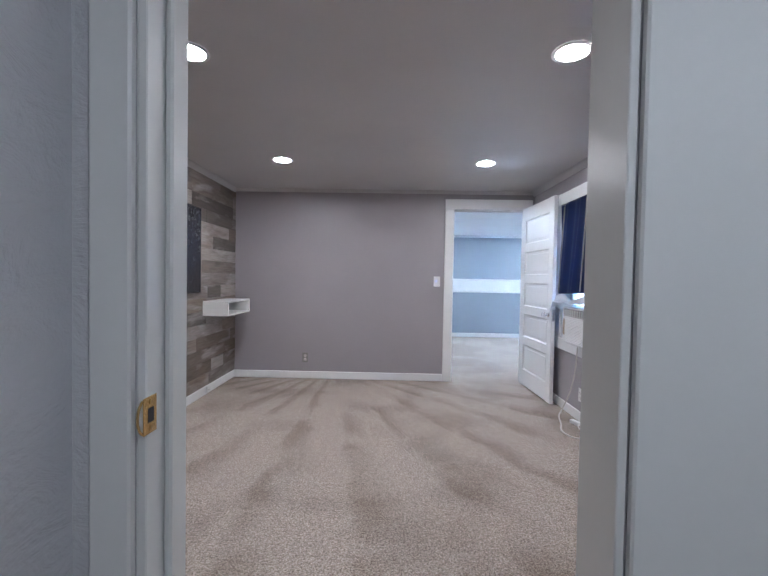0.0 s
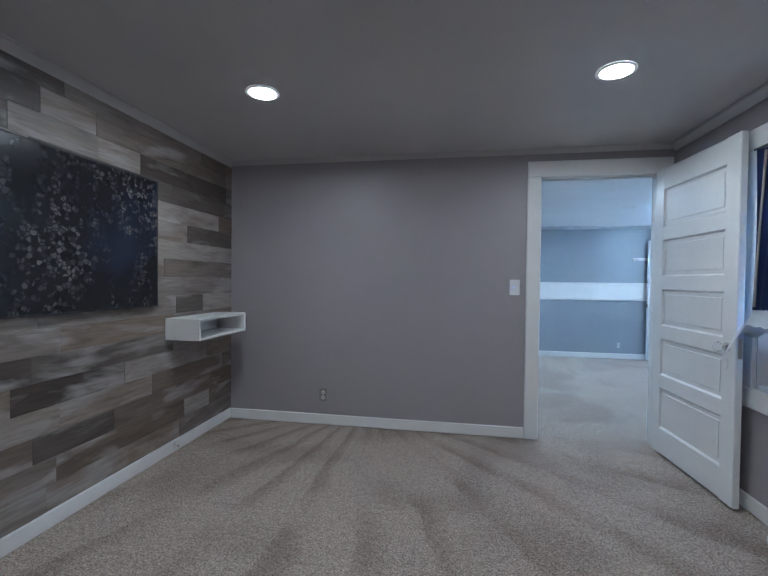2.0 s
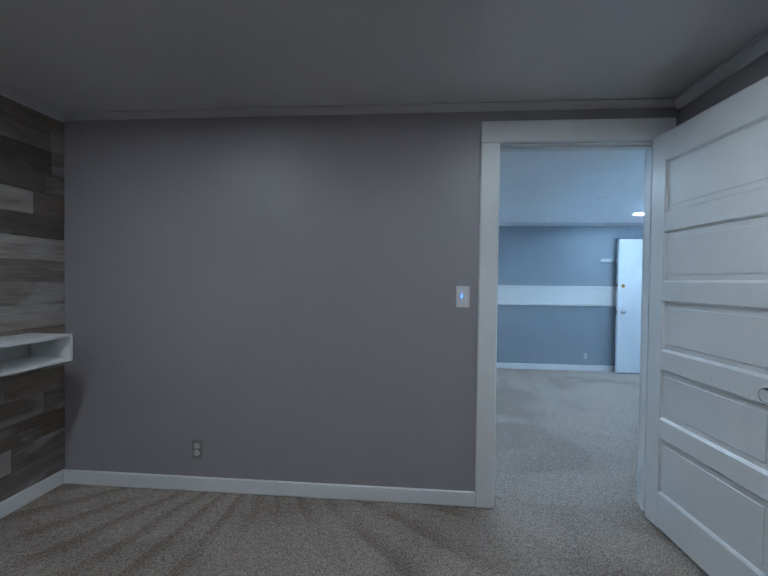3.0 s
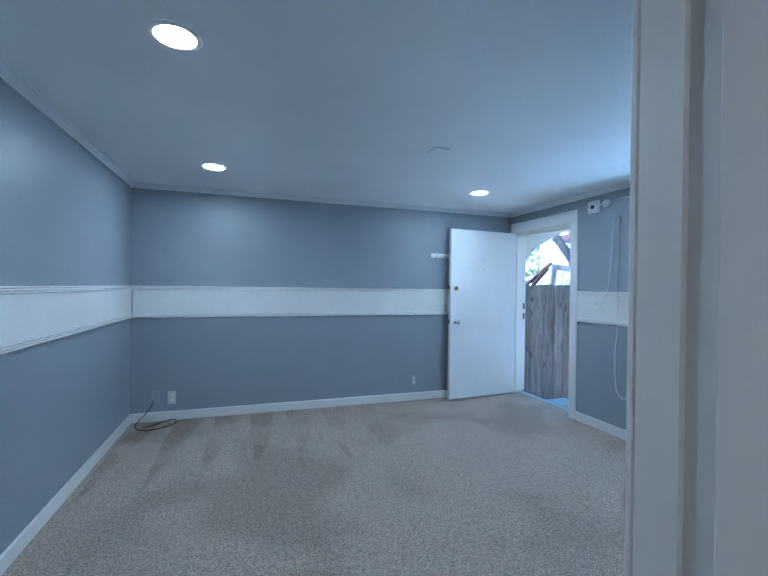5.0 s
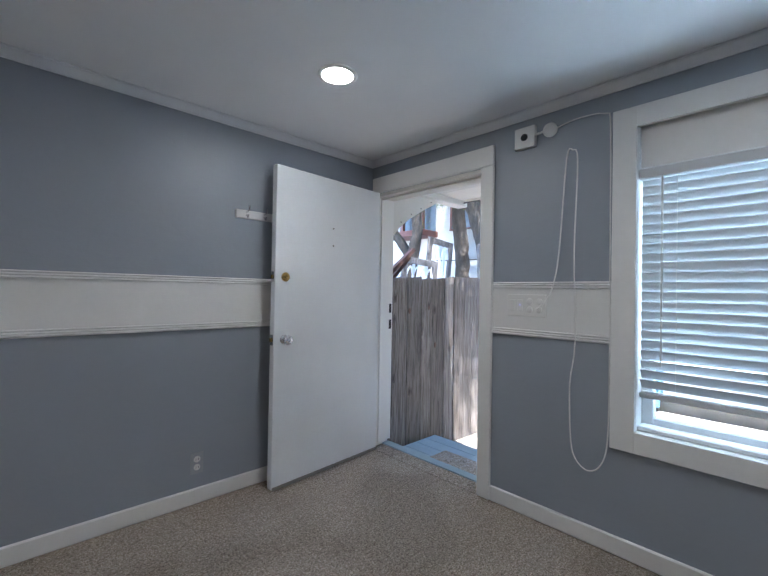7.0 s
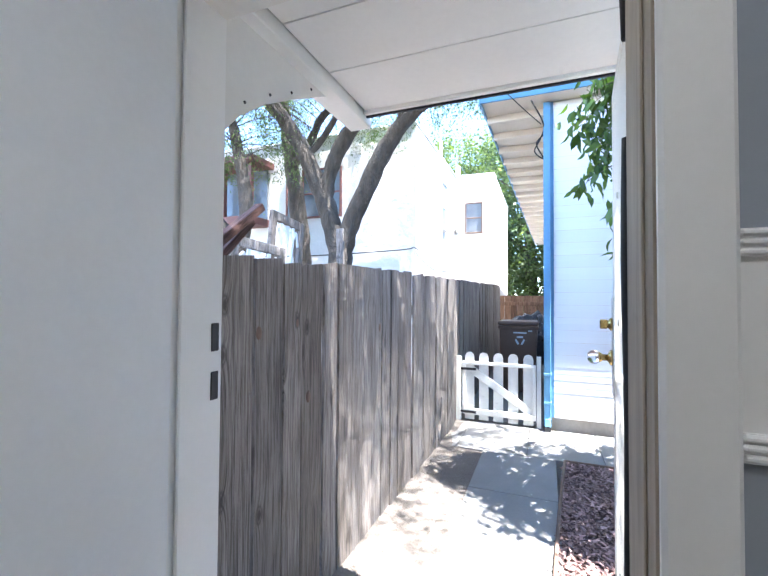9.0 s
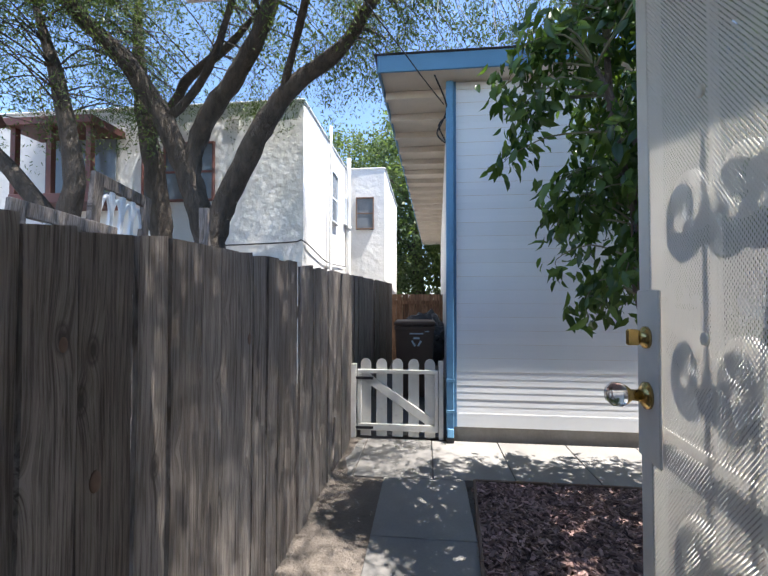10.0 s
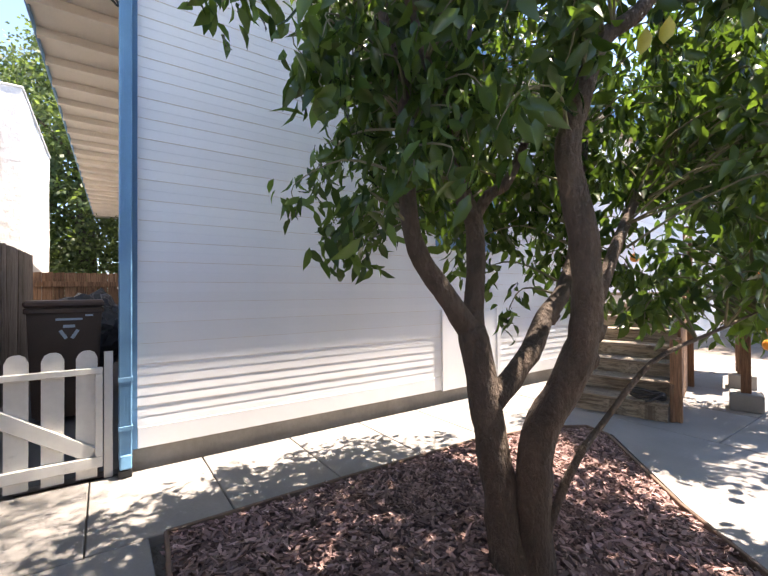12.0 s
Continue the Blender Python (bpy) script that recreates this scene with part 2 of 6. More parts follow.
def glow(name, color, strength):
    m, t, b = nodes_of(name, 0.6)
    b.inputs["Base Color"].default_value = (0.85, 0.85, 0.85, 1)
    b.inputs["Emission Color"].default_value, b.inputs["Emission Strength"].default_value = (*color, 1), strength
    return m


def glass_material(name, tint=(0.9, 0.95, 0.97), rough=0.0):
    m, t, b = nodes_of(name, rough)
    b.inputs["Base Color"].default_value, b.inputs["Transmission Weight"].default_value, b.inputs["IOR"].default_value = (*tint, 1), 1.0, 1.45
    return m


def mesh_screen_material():
    """White perforated steel sheet: round holes on a staggered grid, painted between them."""
    m, t, b = nodes_of("perforated_sheet", 0.5)
    b.inputs["Base Color"].default_value = (0.78, 0.755, 0.71, 1)
    c = t.nodes.new("ShaderNodeTexCoord")
    facs = []
    for st in ((135, 0, 0), (0, 0, 110)):
        mp = t.nodes.new("ShaderNodeMapping")
        mp.inputs["Scale"].default_value = st
        w = t.nodes.new("ShaderNodeSeparateXYZ")
        s = t.nodes.new("ShaderNodeMath")
        s.operation = "SINE"
        a = t.nodes.new("ShaderNodeMath")
        a.operation = "ADD"
        t.links.new(c.outputs["Object"], mp.inputs[0])
        t.links.new(mp.outputs[0], w.inputs[0])
        t.links.new(w.outputs[0], a.inputs[0])
        t.links.new(w.outputs[2], a.inputs[1])
        mul = t.nodes.new("ShaderNodeMath")
        mul.operation = "MULTIPLY"
        mul.inputs[1].default_value = 2 * math.pi
        t.links.new(a.outputs[0], mul.inputs[0])
        t.links.new(mul.outputs[0], s.inputs[0])
        facs.append(s.outputs[0])
    summ = t.nodes.new("ShaderNodeMath")
    summ.operation = "MULTIPLY"
    t.links.new(facs[0], summ.inputs[0])
    t.links.new(facs[1], summ.inputs[1])
    hole = t.nodes.new("ShaderNodeMath")
    hole.operation = "GREATER_THAN"
    hole.inputs[1].default_value = 0.06
    t.links.new(summ.outputs[0], hole.inputs[0])
    clear = t.nodes.new("ShaderNodeBsdfTransparent")
    ms = t.nodes.new("ShaderNodeMixShader")
    t.links.new(hole.outputs[0], ms.inputs[0])
    t.links.new(b.outputs[0], ms.inputs[1])
    t.links.new(clear.outputs[0], ms.inputs[2])
    t.links.new(ms.outputs[0], t.nodes["Material Output"].inputs[0])
    return m


def television_material():
    """A dark, glossy hanging picture: near-black with pale honeycomb flecks."""
    m, t, b = nodes_of("dark_print", 0.22)
    c = t.nodes.new("ShaderNodeTexCoord")
    v = t.nodes.new("ShaderNodeTexVoronoi")
    v.feature, v.distance = "F1", "EUCLIDEAN"
    v.inputs["Scale"].default_value, v.inputs["Randomness"].default_value = 42, 1.0
    t.links.new(c.outputs["Object"], v.inputs["Vector"])
    e = t.nodes.new("ShaderNodeTexVoronoi")
    e.feature = "DISTANCE_TO_EDGE"
    e.inputs["Scale"].default_value, e.inputs["Randomness"].default_value = 42, 1.0
    t.links.new(c.outputs["Object"], e.inputs["Vector"])
    zone = noise_tex(t, 2.6, 4, (1, 1.5, 0.9), 0.6, 0.6)
    cells = ramp(t, v.outputs["Color"], [(0.45, (0, 0, 0)), (0.75, (1, 1, 1))]).outputs[0]
    where = ramp(t, zone.outputs[0], [(0.44, (0, 0, 0)), (0.66, (1, 1, 1))]).outputs[0]
    f = mix(t, cells, where, 1.0, "MULTIPLY")
    f = mix(t, f, ramp(t, e.outputs["Distance"], [(0.05, (0.1, 0.1, 0.1)), (0.12, (1, 1, 1))]).outputs[0], 1.0, "MULTIPLY")
    tint = noise_tex(t, 1.1, 3)
    back = ramp(t, tint.outputs[0], [(0.35, (0.010, 0.010, 0.012)), (0.54, (0.013, 0.014, 0.018)), (0.70, (0.020, 0.026, 0.048))]).outputs[0]
    t.links.new(mix(t, back, (0.13, 0.122, 0.115), f), b.inputs["Base Color"])
    return m


TAUPE = wall_paint("taupe_paint", (0.34, 0.317, 0.326))
BLUEGREY = wall_paint("blue_grey_paint", (0.302, 0.332, 0.375))
HALL = wall_paint("hall_gloss_paint", (0.44, 0.435, 0.435), 0.16, 1.8)
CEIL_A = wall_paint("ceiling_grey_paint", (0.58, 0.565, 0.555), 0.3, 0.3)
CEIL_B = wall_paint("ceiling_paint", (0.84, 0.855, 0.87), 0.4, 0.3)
WHITE = surface("white_gloss_paint", (0.78, 0.775, 0.76), 0.35, 0.04, 2, 60, 0.1, 0.001)
WHITE_OLD = surface("worn_white_paint", (0.70, 0.68, 0.63), 0.45, 0.1, 2.5, 30, 0.25, 0.002, wear=0.5)
WHITE_FLAT = surface("white_flat_paint", (0.74, 0.76, 0.78), 0.55, 0.05, 2, 60, 0.1)
PLASTIC = surface("white_plastic", (0.76, 0.75, 0.73), 0.35, 0.03, 3, 80, 0.0)
PLASTIC_GREY = surface("grey_plastic_plate", (0.25, 0.235, 0.22), 0.45, 0.05, 3, 80, 0.0)
PLASTIC_OLD = surface("cream_plastic", (0.62, 0.59, 0.54), 0.4, 0.05, 3, 80, 0.0)
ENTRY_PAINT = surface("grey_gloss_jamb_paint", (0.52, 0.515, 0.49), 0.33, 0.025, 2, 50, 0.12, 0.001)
CARPET = carpet_material("bedroom_carpet", (-0.45, 5.3))
CARPET_B = carpet_material("living_room_carpet")
PLANKS = plank_material()
PRINT = television_material()
NAVY = surface("navy_cloth", (0.012, 0.024, 0.085), 0.9, 0.15, 5, 220, 0.3, 0.001)
TOWEL = surface("white_towelling", (0.72, 0.72, 0.72), 0.95, 0.08, 6, 150, 0.6, 0.004)
CHROME = surface("chrome", (0.75, 0.75, 0.76), 0.15, 0.03, 5, 50, 0.0, metal=1.0)
BRASS = surface("brass", (0.60, 0.42, 0.16), 0.25, 0.1, 8, 60, 0.05, metal=1.0)
BLACK = surface("black_rubber", (0.02, 0.02, 0.022), 0.6, 0.2, 8, 80, 0.2)
DARKMETAL = surface("dark_metal", (0.05, 0.05, 0.055), 0.4, 0.2, 8, 80, 0.1, metal=0.8)
BLIND = surface("blind_slat_white", (0.60, 0.62, 0.64), 0.4, 0.03, 3, 80, 0.0)
BARE_WOOD = surface("bare_door_frame_wood", (0.40, 0.33, 0.25), 0.7, 0.25, 3, 14, 0.4, 0.003, (6, 6, 0.5), wear=0.6)
BLUE_DECK = surface("pale_blue_deck_paint", (0.36, 0.46, 0.52), 0.6, 0.1, 4, 50, 0.2, wear=0.4)
BLUE_TRIM = surface("blue_trim_paint", (0.10, 0.23, 0.38), 0.5, 0.08, 3, 60, 0.1)
BLUE_SPOUT = surface("blue_downspout_paint", (0.13, 0.30, 0.47), 0.45, 0.1, 3, 60, 0.1)
SIDING = surface("white_siding_paint", (0.76, 0.76, 0.76), 0.55, 0.04, 1.5, 45, 0.12, 0.001, per_object=0.05)
SOFFIT = surface("beige_soffit_paint", (0.60, 0.54, 0.46), 0.7, 0.08, 2, 40, 0.15)
CONCRETE = surface("concrete", (0.255, 0.241, 0.225), 0.9, 0.14, 1.6, 55, 0.4, 0.003, per_object=0.1, wear=0.25)
FOUNDATION = surface("foundation_concrete", (0.27, 0.25, 0.225), 0.9, 0.2, 3, 30, 0.5, 0.004, wear=0.3)
DIRT = surface("dry_dirt", (0.185, 0.155, 0.13), 0.97, 0.25, 2.5, 60, 0.9, 0.02, wear=0.5)
MULCH_BASE = surface("mulch_bed", (0.11, 0.063, 0.056), 0.95, 0.4, 9, 60, 1.0, 0.03)
STUCCO = surface("white_stucco", (0.68, 0.665, 0.64), 0.9, 0.05, 1.2, 6, 0.55, 0.035)
RED_TRIM = surface("red_window_trim", (0.15, 0.06, 0.05), 0.6, 0.12, 4, 40, 0.1)
WINDOW_DARK = surface("dark_window_glass", (0.15, 0.17, 0.19), 0.1, 0.1, 3, 20, 0.0)
FENCE = fence_material("weathered_fence_wood", (0.255, 0.225, 0.204), (0.055, 0.045, 0.039), 1.66)
FENCE_BROWN = fence_material("brown_fence_wood", (0.30, 0.17, 0.10), (0.12, 0.07, 0.045))
STAIR = fence_material("weathered_stair_wood", (0.36, 0.305, 0.24), (0.13, 0.10, 0.075), 1.0, True)
OLD_PLANK = fence_material("reddish_old_plank", (0.17, 0.085, 0.065), (0.06, 0.035, 0.03))
EDGING = surface("edging_board_wood", (0.16, 0.10, 0.07), 0.8, 0.2, 5, 40, 0.4)
BARK = surface("grey_bark", (0.085, 0.067, 0.053), 0.95, 0.4, 5, 22, 1.0, 0.05, (2, 2, 0.7), wear=0.6)
BARK_CITRUS = surface("brown_citrus_bark", (0.105, 0.075, 0.055), 0.9, 0.35, 7, 34, 1.0, 0.025, (1.6, 1.6, 0.8), wear=0.7)
TWIG = surface("twig_bark", (0.16, 0.15, 0.08), 0.9, 0.2, 8, 40, 0.2)
CITRUS_LEAF = leaf_material("citrus_leaf", (0.036, 0.07, 0.024), (0.10, 0.155, 0.048), 0.27, 0.40)
WILLOW_LEAF = leaf_material("willow_leaf", (0.045, 0.07, 0.026), (0.115, 0.15, 0.06), 0.5, 0.4)
FAR_LEAF = leaf_material("far_leaf", (0.055, 0.08, 0.04), (0.125, 0.165, 0.08), 0.55, 0.5)
FRUIT = surface("orange_peel", (0.78, 0.27, 0.03), 0.4, 0.1, 8, 120, 0.3)
YELLOW_LEAF = surface("yellow_leaf", (0.45, 0.36, 0.04), 0.5, 0.15, 8, 50, 0.1)
BIN = surface("brown_bin_plastic", (0.11, 0.065, 0.042), 0.5, 0.12, 4, 60, 0.15)
BAG = surface("black_bin_bag", (0.045, 0.046, 0.05), 0.3, 0.3, 6, 20, 0.8, 0.03)
SHINGLE = surface("dark_shingles", (0.07, 0.07, 0.075), 0.95, 0.25, 4, 60, 0.6)
LAMP_GLOW_A = glow("lamp_disc_a", (1.0, 0.80, 0.62), LAMP_A)
LAMP_GLOW_B = glow("lamp_disc_b", (1.0, 0.95, 0.88), LAMP_B)
LAMP_GLOW_H = glow("lamp_disc_hall", LAMP, LAMP_H)
LED_BLUE = glow("blue_led", (0.08, 0.25, 1.0), 0.25)
GLASS = glass_material("window_glass")
CRYSTAL = glass_material("crystal_knob", (0.95, 0.95, 0.97), 0.03)
MESH_SHEET = mesh_screen_material()
CHIP = leaf_material("bark_chip", (0.105, 0.058, 0.053), (0.36, 0.225, 0.205), 0.9, 0.0)

# ---- building helpers ----
def box(bm, x0, x1, y0, y1, z0, z1, bevel=0.0, m=None):
    made = bmesh.ops.create_cube(bm, size=1)["verts"]
    for v in made:
        v.co = Vector(((x0 + x1) / 2 + v.co.x * (x1 - x0), (y0 + y1) / 2 + v.co.y * (y1 - y0), (z0 + z1) / 2 + v.co.z * (z1 - z0)))
    if bevel:
        edges = list({e for v in made for e in v.link_edges})
        out = bmesh.ops.bevel(bm, geom=edges, offset=bevel, segments=1, affect="EDGES")
        made = list({v for f in out["faces"] for v in f.verts} | {v for v in made if v.is_valid})
    if m is not None:
        bmesh.ops.transform(bm, matrix=m, verts=[v for v in made if v.is_valid])
    return made


def boxed(*args, **kw):
    bm = bmesh.new()
    box(bm, *args, **kw)
    return bm


def disc(bm, r0, r1, z0, z1, m=None, seg=24):
    made = bmesh.ops.create_cone(bm, cap_ends=True, segments=seg, radius1=r0, radius2=r1, depth=abs(z1 - z0), matrix=Matrix.Translation((0, 0, (z0 + z1) / 2)))["verts"]
    if m is not None:
        bmesh.ops.transform(bm, matrix=m, verts=made)
    return made


def lathe(profile, seg=20, m=None, caps=True):
    """A turned body: profile of (radius, height)."""
    bm = bmesh.new()
    rings = []
    for r, z in profile:
        rings.append([bm.verts.new((r * math.cos(2 * math.pi * k / seg), r * math.sin(2 * math.pi * k / seg), z)) for k in range(seg)])
    for a, b in zip(rings, rings[1:]):
        for k in range(seg):
            bm.faces.new((a[k], a[(k + 1) % seg], b[(k + 1) % seg], b[k]))
    if caps:
        bm.faces.new(rings[0][::-1])
        bm.faces.new(rings[-1])
    for f in bm.faces:
        f.smooth = True
    if m is not None:
        bm.transform(m)
    return bm


def tube(bm, pts, radii, seg=8, rough=0.0):
    """A tapered round limb along points, smoothed between them."""
    pts = [Vector(p) for p in pts]
    if not isinstance(radii, (list, tuple)):
        radii = [radii] * len(pts)
    fine, rad = [], []
    n = len(pts)
    for i in range(n - 1):
        p0, p1, p2, p3 = pts[max(i - 1, 0)], pts[i], pts[i + 1], pts[min(i + 2, n - 1)]
        for k in range(4):
            s = k / 4
            fine.append(0.5 * ((2 * p1) + (p2 - p0) * s + (2 * p0 - 5 * p1 + 4 * p2 - p3) * s * s + (3 * p1 - p0 - 3 * p2 + p3) * s ** 3))
            rad.append(radii[i] * (1 - s) + radii[i + 1] * s)
    fine.append(pts[-1])
    rad.append(radii[-1])
    rings = []
    side = None
    for i, p in enumerate(fine):
        d = (fine[min(i + 1, len(fine) - 1)] - fine[max(i - 1, 0)]).normalized()
        if side is None:
            side = d.cross(Vector((0.3, 0.9, 0.2))).normalized()
        side = (side - d * side.dot(d)).normalized()
        up = d.cross(side)
        ring = []
        for k in range(seg):
            a = 2 * math.pi * k / seg
            w = side * math.cos(a) + up * math.sin(a)
            r = rad[i]
            if rough:
                r *= 1 + rough * noise.noise(p * 6 + w * 1.3) + rough * 0.6 * noise.noise(p * 22 + w * 3)
            ring.append(bm.verts.new(p + w * r))
        rings.append(ring)
    for a, b in zip(rings, rings[1:]):
        for k in range(seg):
            bm.faces.new((a[k], a[(k + 1) % seg], b[(k + 1) % seg], b[k])).smooth = True
    bm.faces.new(rings[0][::-1])
    bm.faces.new(rings[-1])
    return fine


def tubed(pts, radii, seg=8, rough=0.0):
    bm = bmesh.new()
    tube(bm, pts, radii, seg, rough)
    return bm


def prism(poly, z0, z1):
    """A flat plate from a plan outline."""
    bm = bmesh.new()
    lo, hi = [bm.verts.new((x, y, z0)) for x, y in poly], [bm.verts.new((x, y, z1)) for x, y in poly]
    n = len(poly)
    bm.faces.new(hi)
    bm.faces.new(lo[::-1])
    for k in range(n):
        bm.faces.new((lo[k], lo[(k + 1) % n], hi[(k + 1) % n], hi[k]))
    bmesh.ops.recalc_face_normals(bm, faces=bm.faces)
    return bm


def mesh_of(name, bm, material):
    me = bpy.data.meshes.new(name)
    if bm.verts:
        bmesh.ops.recalc_face_normals(bm, faces=bm.faces)
    bm.to_mesh(me)
    bm.free()
    for m in material if isinstance(material, (list, tuple)) else [material]:
        me.materials.append(m)
    return me


def thing(name, at, label, category, group="", kind=""):
    """An Empty at the thing's base that carries its parts."""
    ob = new(name)
    ob.empty_display_size = 0.1
    ob.matrix_world = at if isinstance(at, Matrix) else Matrix.Translation(at)
    return tagged(ob, label, category, group, kind)


def part(name, bm, material, parent, label="", at=None):
    ob = new(name, mesh_of(name, bm, material))
    ob.parent = parent
    if at is not None:
        ob.matrix_basis = at
    return tagged(ob, label)


def piece(name, mesh, parent, at):
    ob = new(name, mesh)
    ob.parent = parent
    ob.matrix_basis = at
    return ob


def solid(name, bm, material, label="", category="", kind="structure", group=""):
    return tagged(new(name, mesh_of(name, bm, material)), label, category, group, kind)


def wall_bm(axis, a0, a1, b0, b1, z0, z1, holes=()):
    """A wall a0..a1 thick along axis, b0..b1 long, with openings (b, b, z, z) through it."""
    bm = bmesh.new()
    cuts = sorted({b0, b1, *[h[0] for h in holes], *[h[1] for h in holes]})
    for u, v in zip(cuts, cuts[1:]):
        spans = [(z0, z1)]
        for h in holes:
            if h[0] <= u and v <= h[1]:
                spans = [s for p, q in spans for s in ((p, max(p, h[2])), (min(q, h[3]), q)) if s[1] - s[0] > 1e-4]
        for p, q in spans:
            if axis == "x":
                box(bm, a0, a1, u, v, p, q)
            else:
                box(bm, u, v, a0, a1, p, q)
    bmesh.ops.remove_doubles(bm, verts=bm.verts, dist=1e-5)
    return bm


def two_sided(bm, axis, low, high, rest):
    """Material slots by the way a face looks: 0 low side, 1 high side, 2 the rest."""
    bm.normal_update()
    k = "xyz".index(axis)
    for f in bm.faces:
        f.material_index = 0 if f.normal[k] < -0.9 else 1 if f.normal[k] > 0.9 else 2
    return [low, high, rest]
# ---- rooms ----
HA, HB = 2.215, 2.105                   # ceiling heights
WA0, WA1, SA, NA = -1.56, 1.92, 0.81, 4.74
WB0, WB1, SB, NB = 0.28, 4.18, 4.86, 8.43
bm = boxed(-0.35, 1.3, -1.4, SB, -0.08, 0)
box(bm, -1.68, -0.35, 0.68, SB, -0.08, 0)
box(bm, 1.3, 2.05, 0.68, SB, -0.08, 0)
solid("floor", bm, CARPET, "beige cut-pile carpet with vacuum tracks", "carpet")
solid("floor_2", boxed(0.16, 4.33, SB, 8.55, -0.08, 0), CARPET_B, "beige cut-pile carpet with vacuum tracks", "carpet")
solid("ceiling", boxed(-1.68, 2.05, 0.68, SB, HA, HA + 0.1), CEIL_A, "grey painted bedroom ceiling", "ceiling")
solid("ceiling_2", boxed(0.16, 4.33, SB, 8.55, HB, HB + 0.1), CEIL_B, "pale blue-white painted ceiling", "ceiling")
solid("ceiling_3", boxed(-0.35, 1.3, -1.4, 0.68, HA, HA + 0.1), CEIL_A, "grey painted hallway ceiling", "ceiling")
solid("wall_west", wall_bm("x", -1.68, WA0, 0.68, SB, -0.08, HA), TAUPE, "taupe painted wall behind barnwood boards", "wall")
bm = wall_bm("y", NA, SB, WA0, 4.33, -0.08, 2.4, [(1.0, 1.826, -0.08, 2.0)])
solid("wall_north", bm, two_sided(bm, "y", TAUPE, BLUEGREY, WHITE), "taupe painted wall with a doorway", "wall")
bm = wall_bm("x", WA1, 2.05, 0.68, NA, -0.08, HA, [(3.03, 3.91, 0.66, 1.92)])
solid("wall_east", bm, two_sided(bm, "x", TAUPE, SIDING, WHITE), "taupe painted wall with a window", "wall")
bm = wall_bm("y", 0.68, SA, WA0, WA1, -0.08, HA, [(-0.124, 0.669, -0.08, 2.03)])
solid("wall_south", bm, two_sided(bm, "y", HALL, TAUPE, ENTRY_PAINT), "glossy grey wall with a doorway", "wall")
solid("wall_hall_west", wall_bm("x", -0.35, -0.23, -1.4, 0.68, -0.08, HA), HALL, "glossy grey textured hallway wall", "wall")
solid("wall_hall_east", wall_bm("x", 1.3, 1.42, -1.4, 0.68, -0.08, HA), HALL, "glossy grey textured hallway wall", "wall")
solid("wall_hall_south", wall_bm("y", -1.52, -1.4, -0.35, 1.42, -0.08, HA), HALL, "glossy grey textured hallway wall", "wall")
solid("wall_room_west", wall_bm("x", 0.16, WB0, SB, 8.55, -0.08, HB), BLUEGREY, "blue-grey painted wall", "wall")
solid("wall_room_north", wall_bm("y", NB, 8.55, WB0, 4.33, -0.08, HB), BLUEGREY, "blue-grey painted wall", "wall")
bm = wall_bm("x", WB1, 4.33, SB, NB, -0.4, 2.4, [(7.455, 8.40, -0.02, 1.86), (5.3, 6.70, 0.56, 1.89)])
solid("wall_room_east", bm, two_sided(bm, "x", BLUEGREY, SIDING, WHITE), "blue-grey painted wall with a door and a window", "wall")


def strip(name, x0, x1, y0, y1, z0, z1, label, mat=WHITE, bev=0.006, category="trim"):
    return solid(name, boxed(x0, x1, y0, y1, z0, z1, bevel=bev), mat, label, category)


# baseboards and crown mouldings
BASE = "white painted wooden baseboard"
for x0, x1, y0, y1 in ((WA0, WA0 + 0.016, SA, NA), (WA0 + 0.016, 0.897, NA - 0.016, NA), (WA1 - 0.016, WA1, SA, NA), (1.9, WA1 - 0.016, NA - 0.016, NA)):
    strip("baseboard", x0, x1, y0, y1, 0.002, 0.088, BASE, category="baseboard")
for x0, x1, y0, y1 in ((WB0, WB0 + 0.016, SB, NB), (WB0 + 0.016, 4.18, NB - 0.016, NB), (WB1 - 0.016, WB1, SB, 7.4)):
    strip("baseboard", x0, x1, y0, y1, 0.002, 0.086, BASE, category="baseboard")


def crown(name, a, b, inward, top, size, mat):
    """A stepped crown moulding from a to b, its back on the wall."""
    a, b, n = Vector((*a, 0)), Vector((*b, 0)), Vector((*inward, 0))
    prof = [(0, 0), (0, -size), (0.18 * size, -size), (0.3 * size, -0.75 * size), (0.62 * size, -0.35 * size), (0.75 * size, -0.18 * size), (size, -0.14 * size), (size, 0)]
    bm = bmesh.new()
    ends = [[bm.verts.new(p + n * u + Vector((0, 0, top + w - 0.002))) for u, w in prof] for p in (a, b)]
    for k in range(len(prof)):
        bm.faces.new((ends[0][k], ends[0][(k + 1) % len(prof)], ends[1][(k + 1) % len(prof)], ends[1][k]))
    bm.faces.new(ends[0])
    bm.faces.new(ends[1][::-1])
    solid(name, bm, mat, "narrow painted crown moulding", "trim")


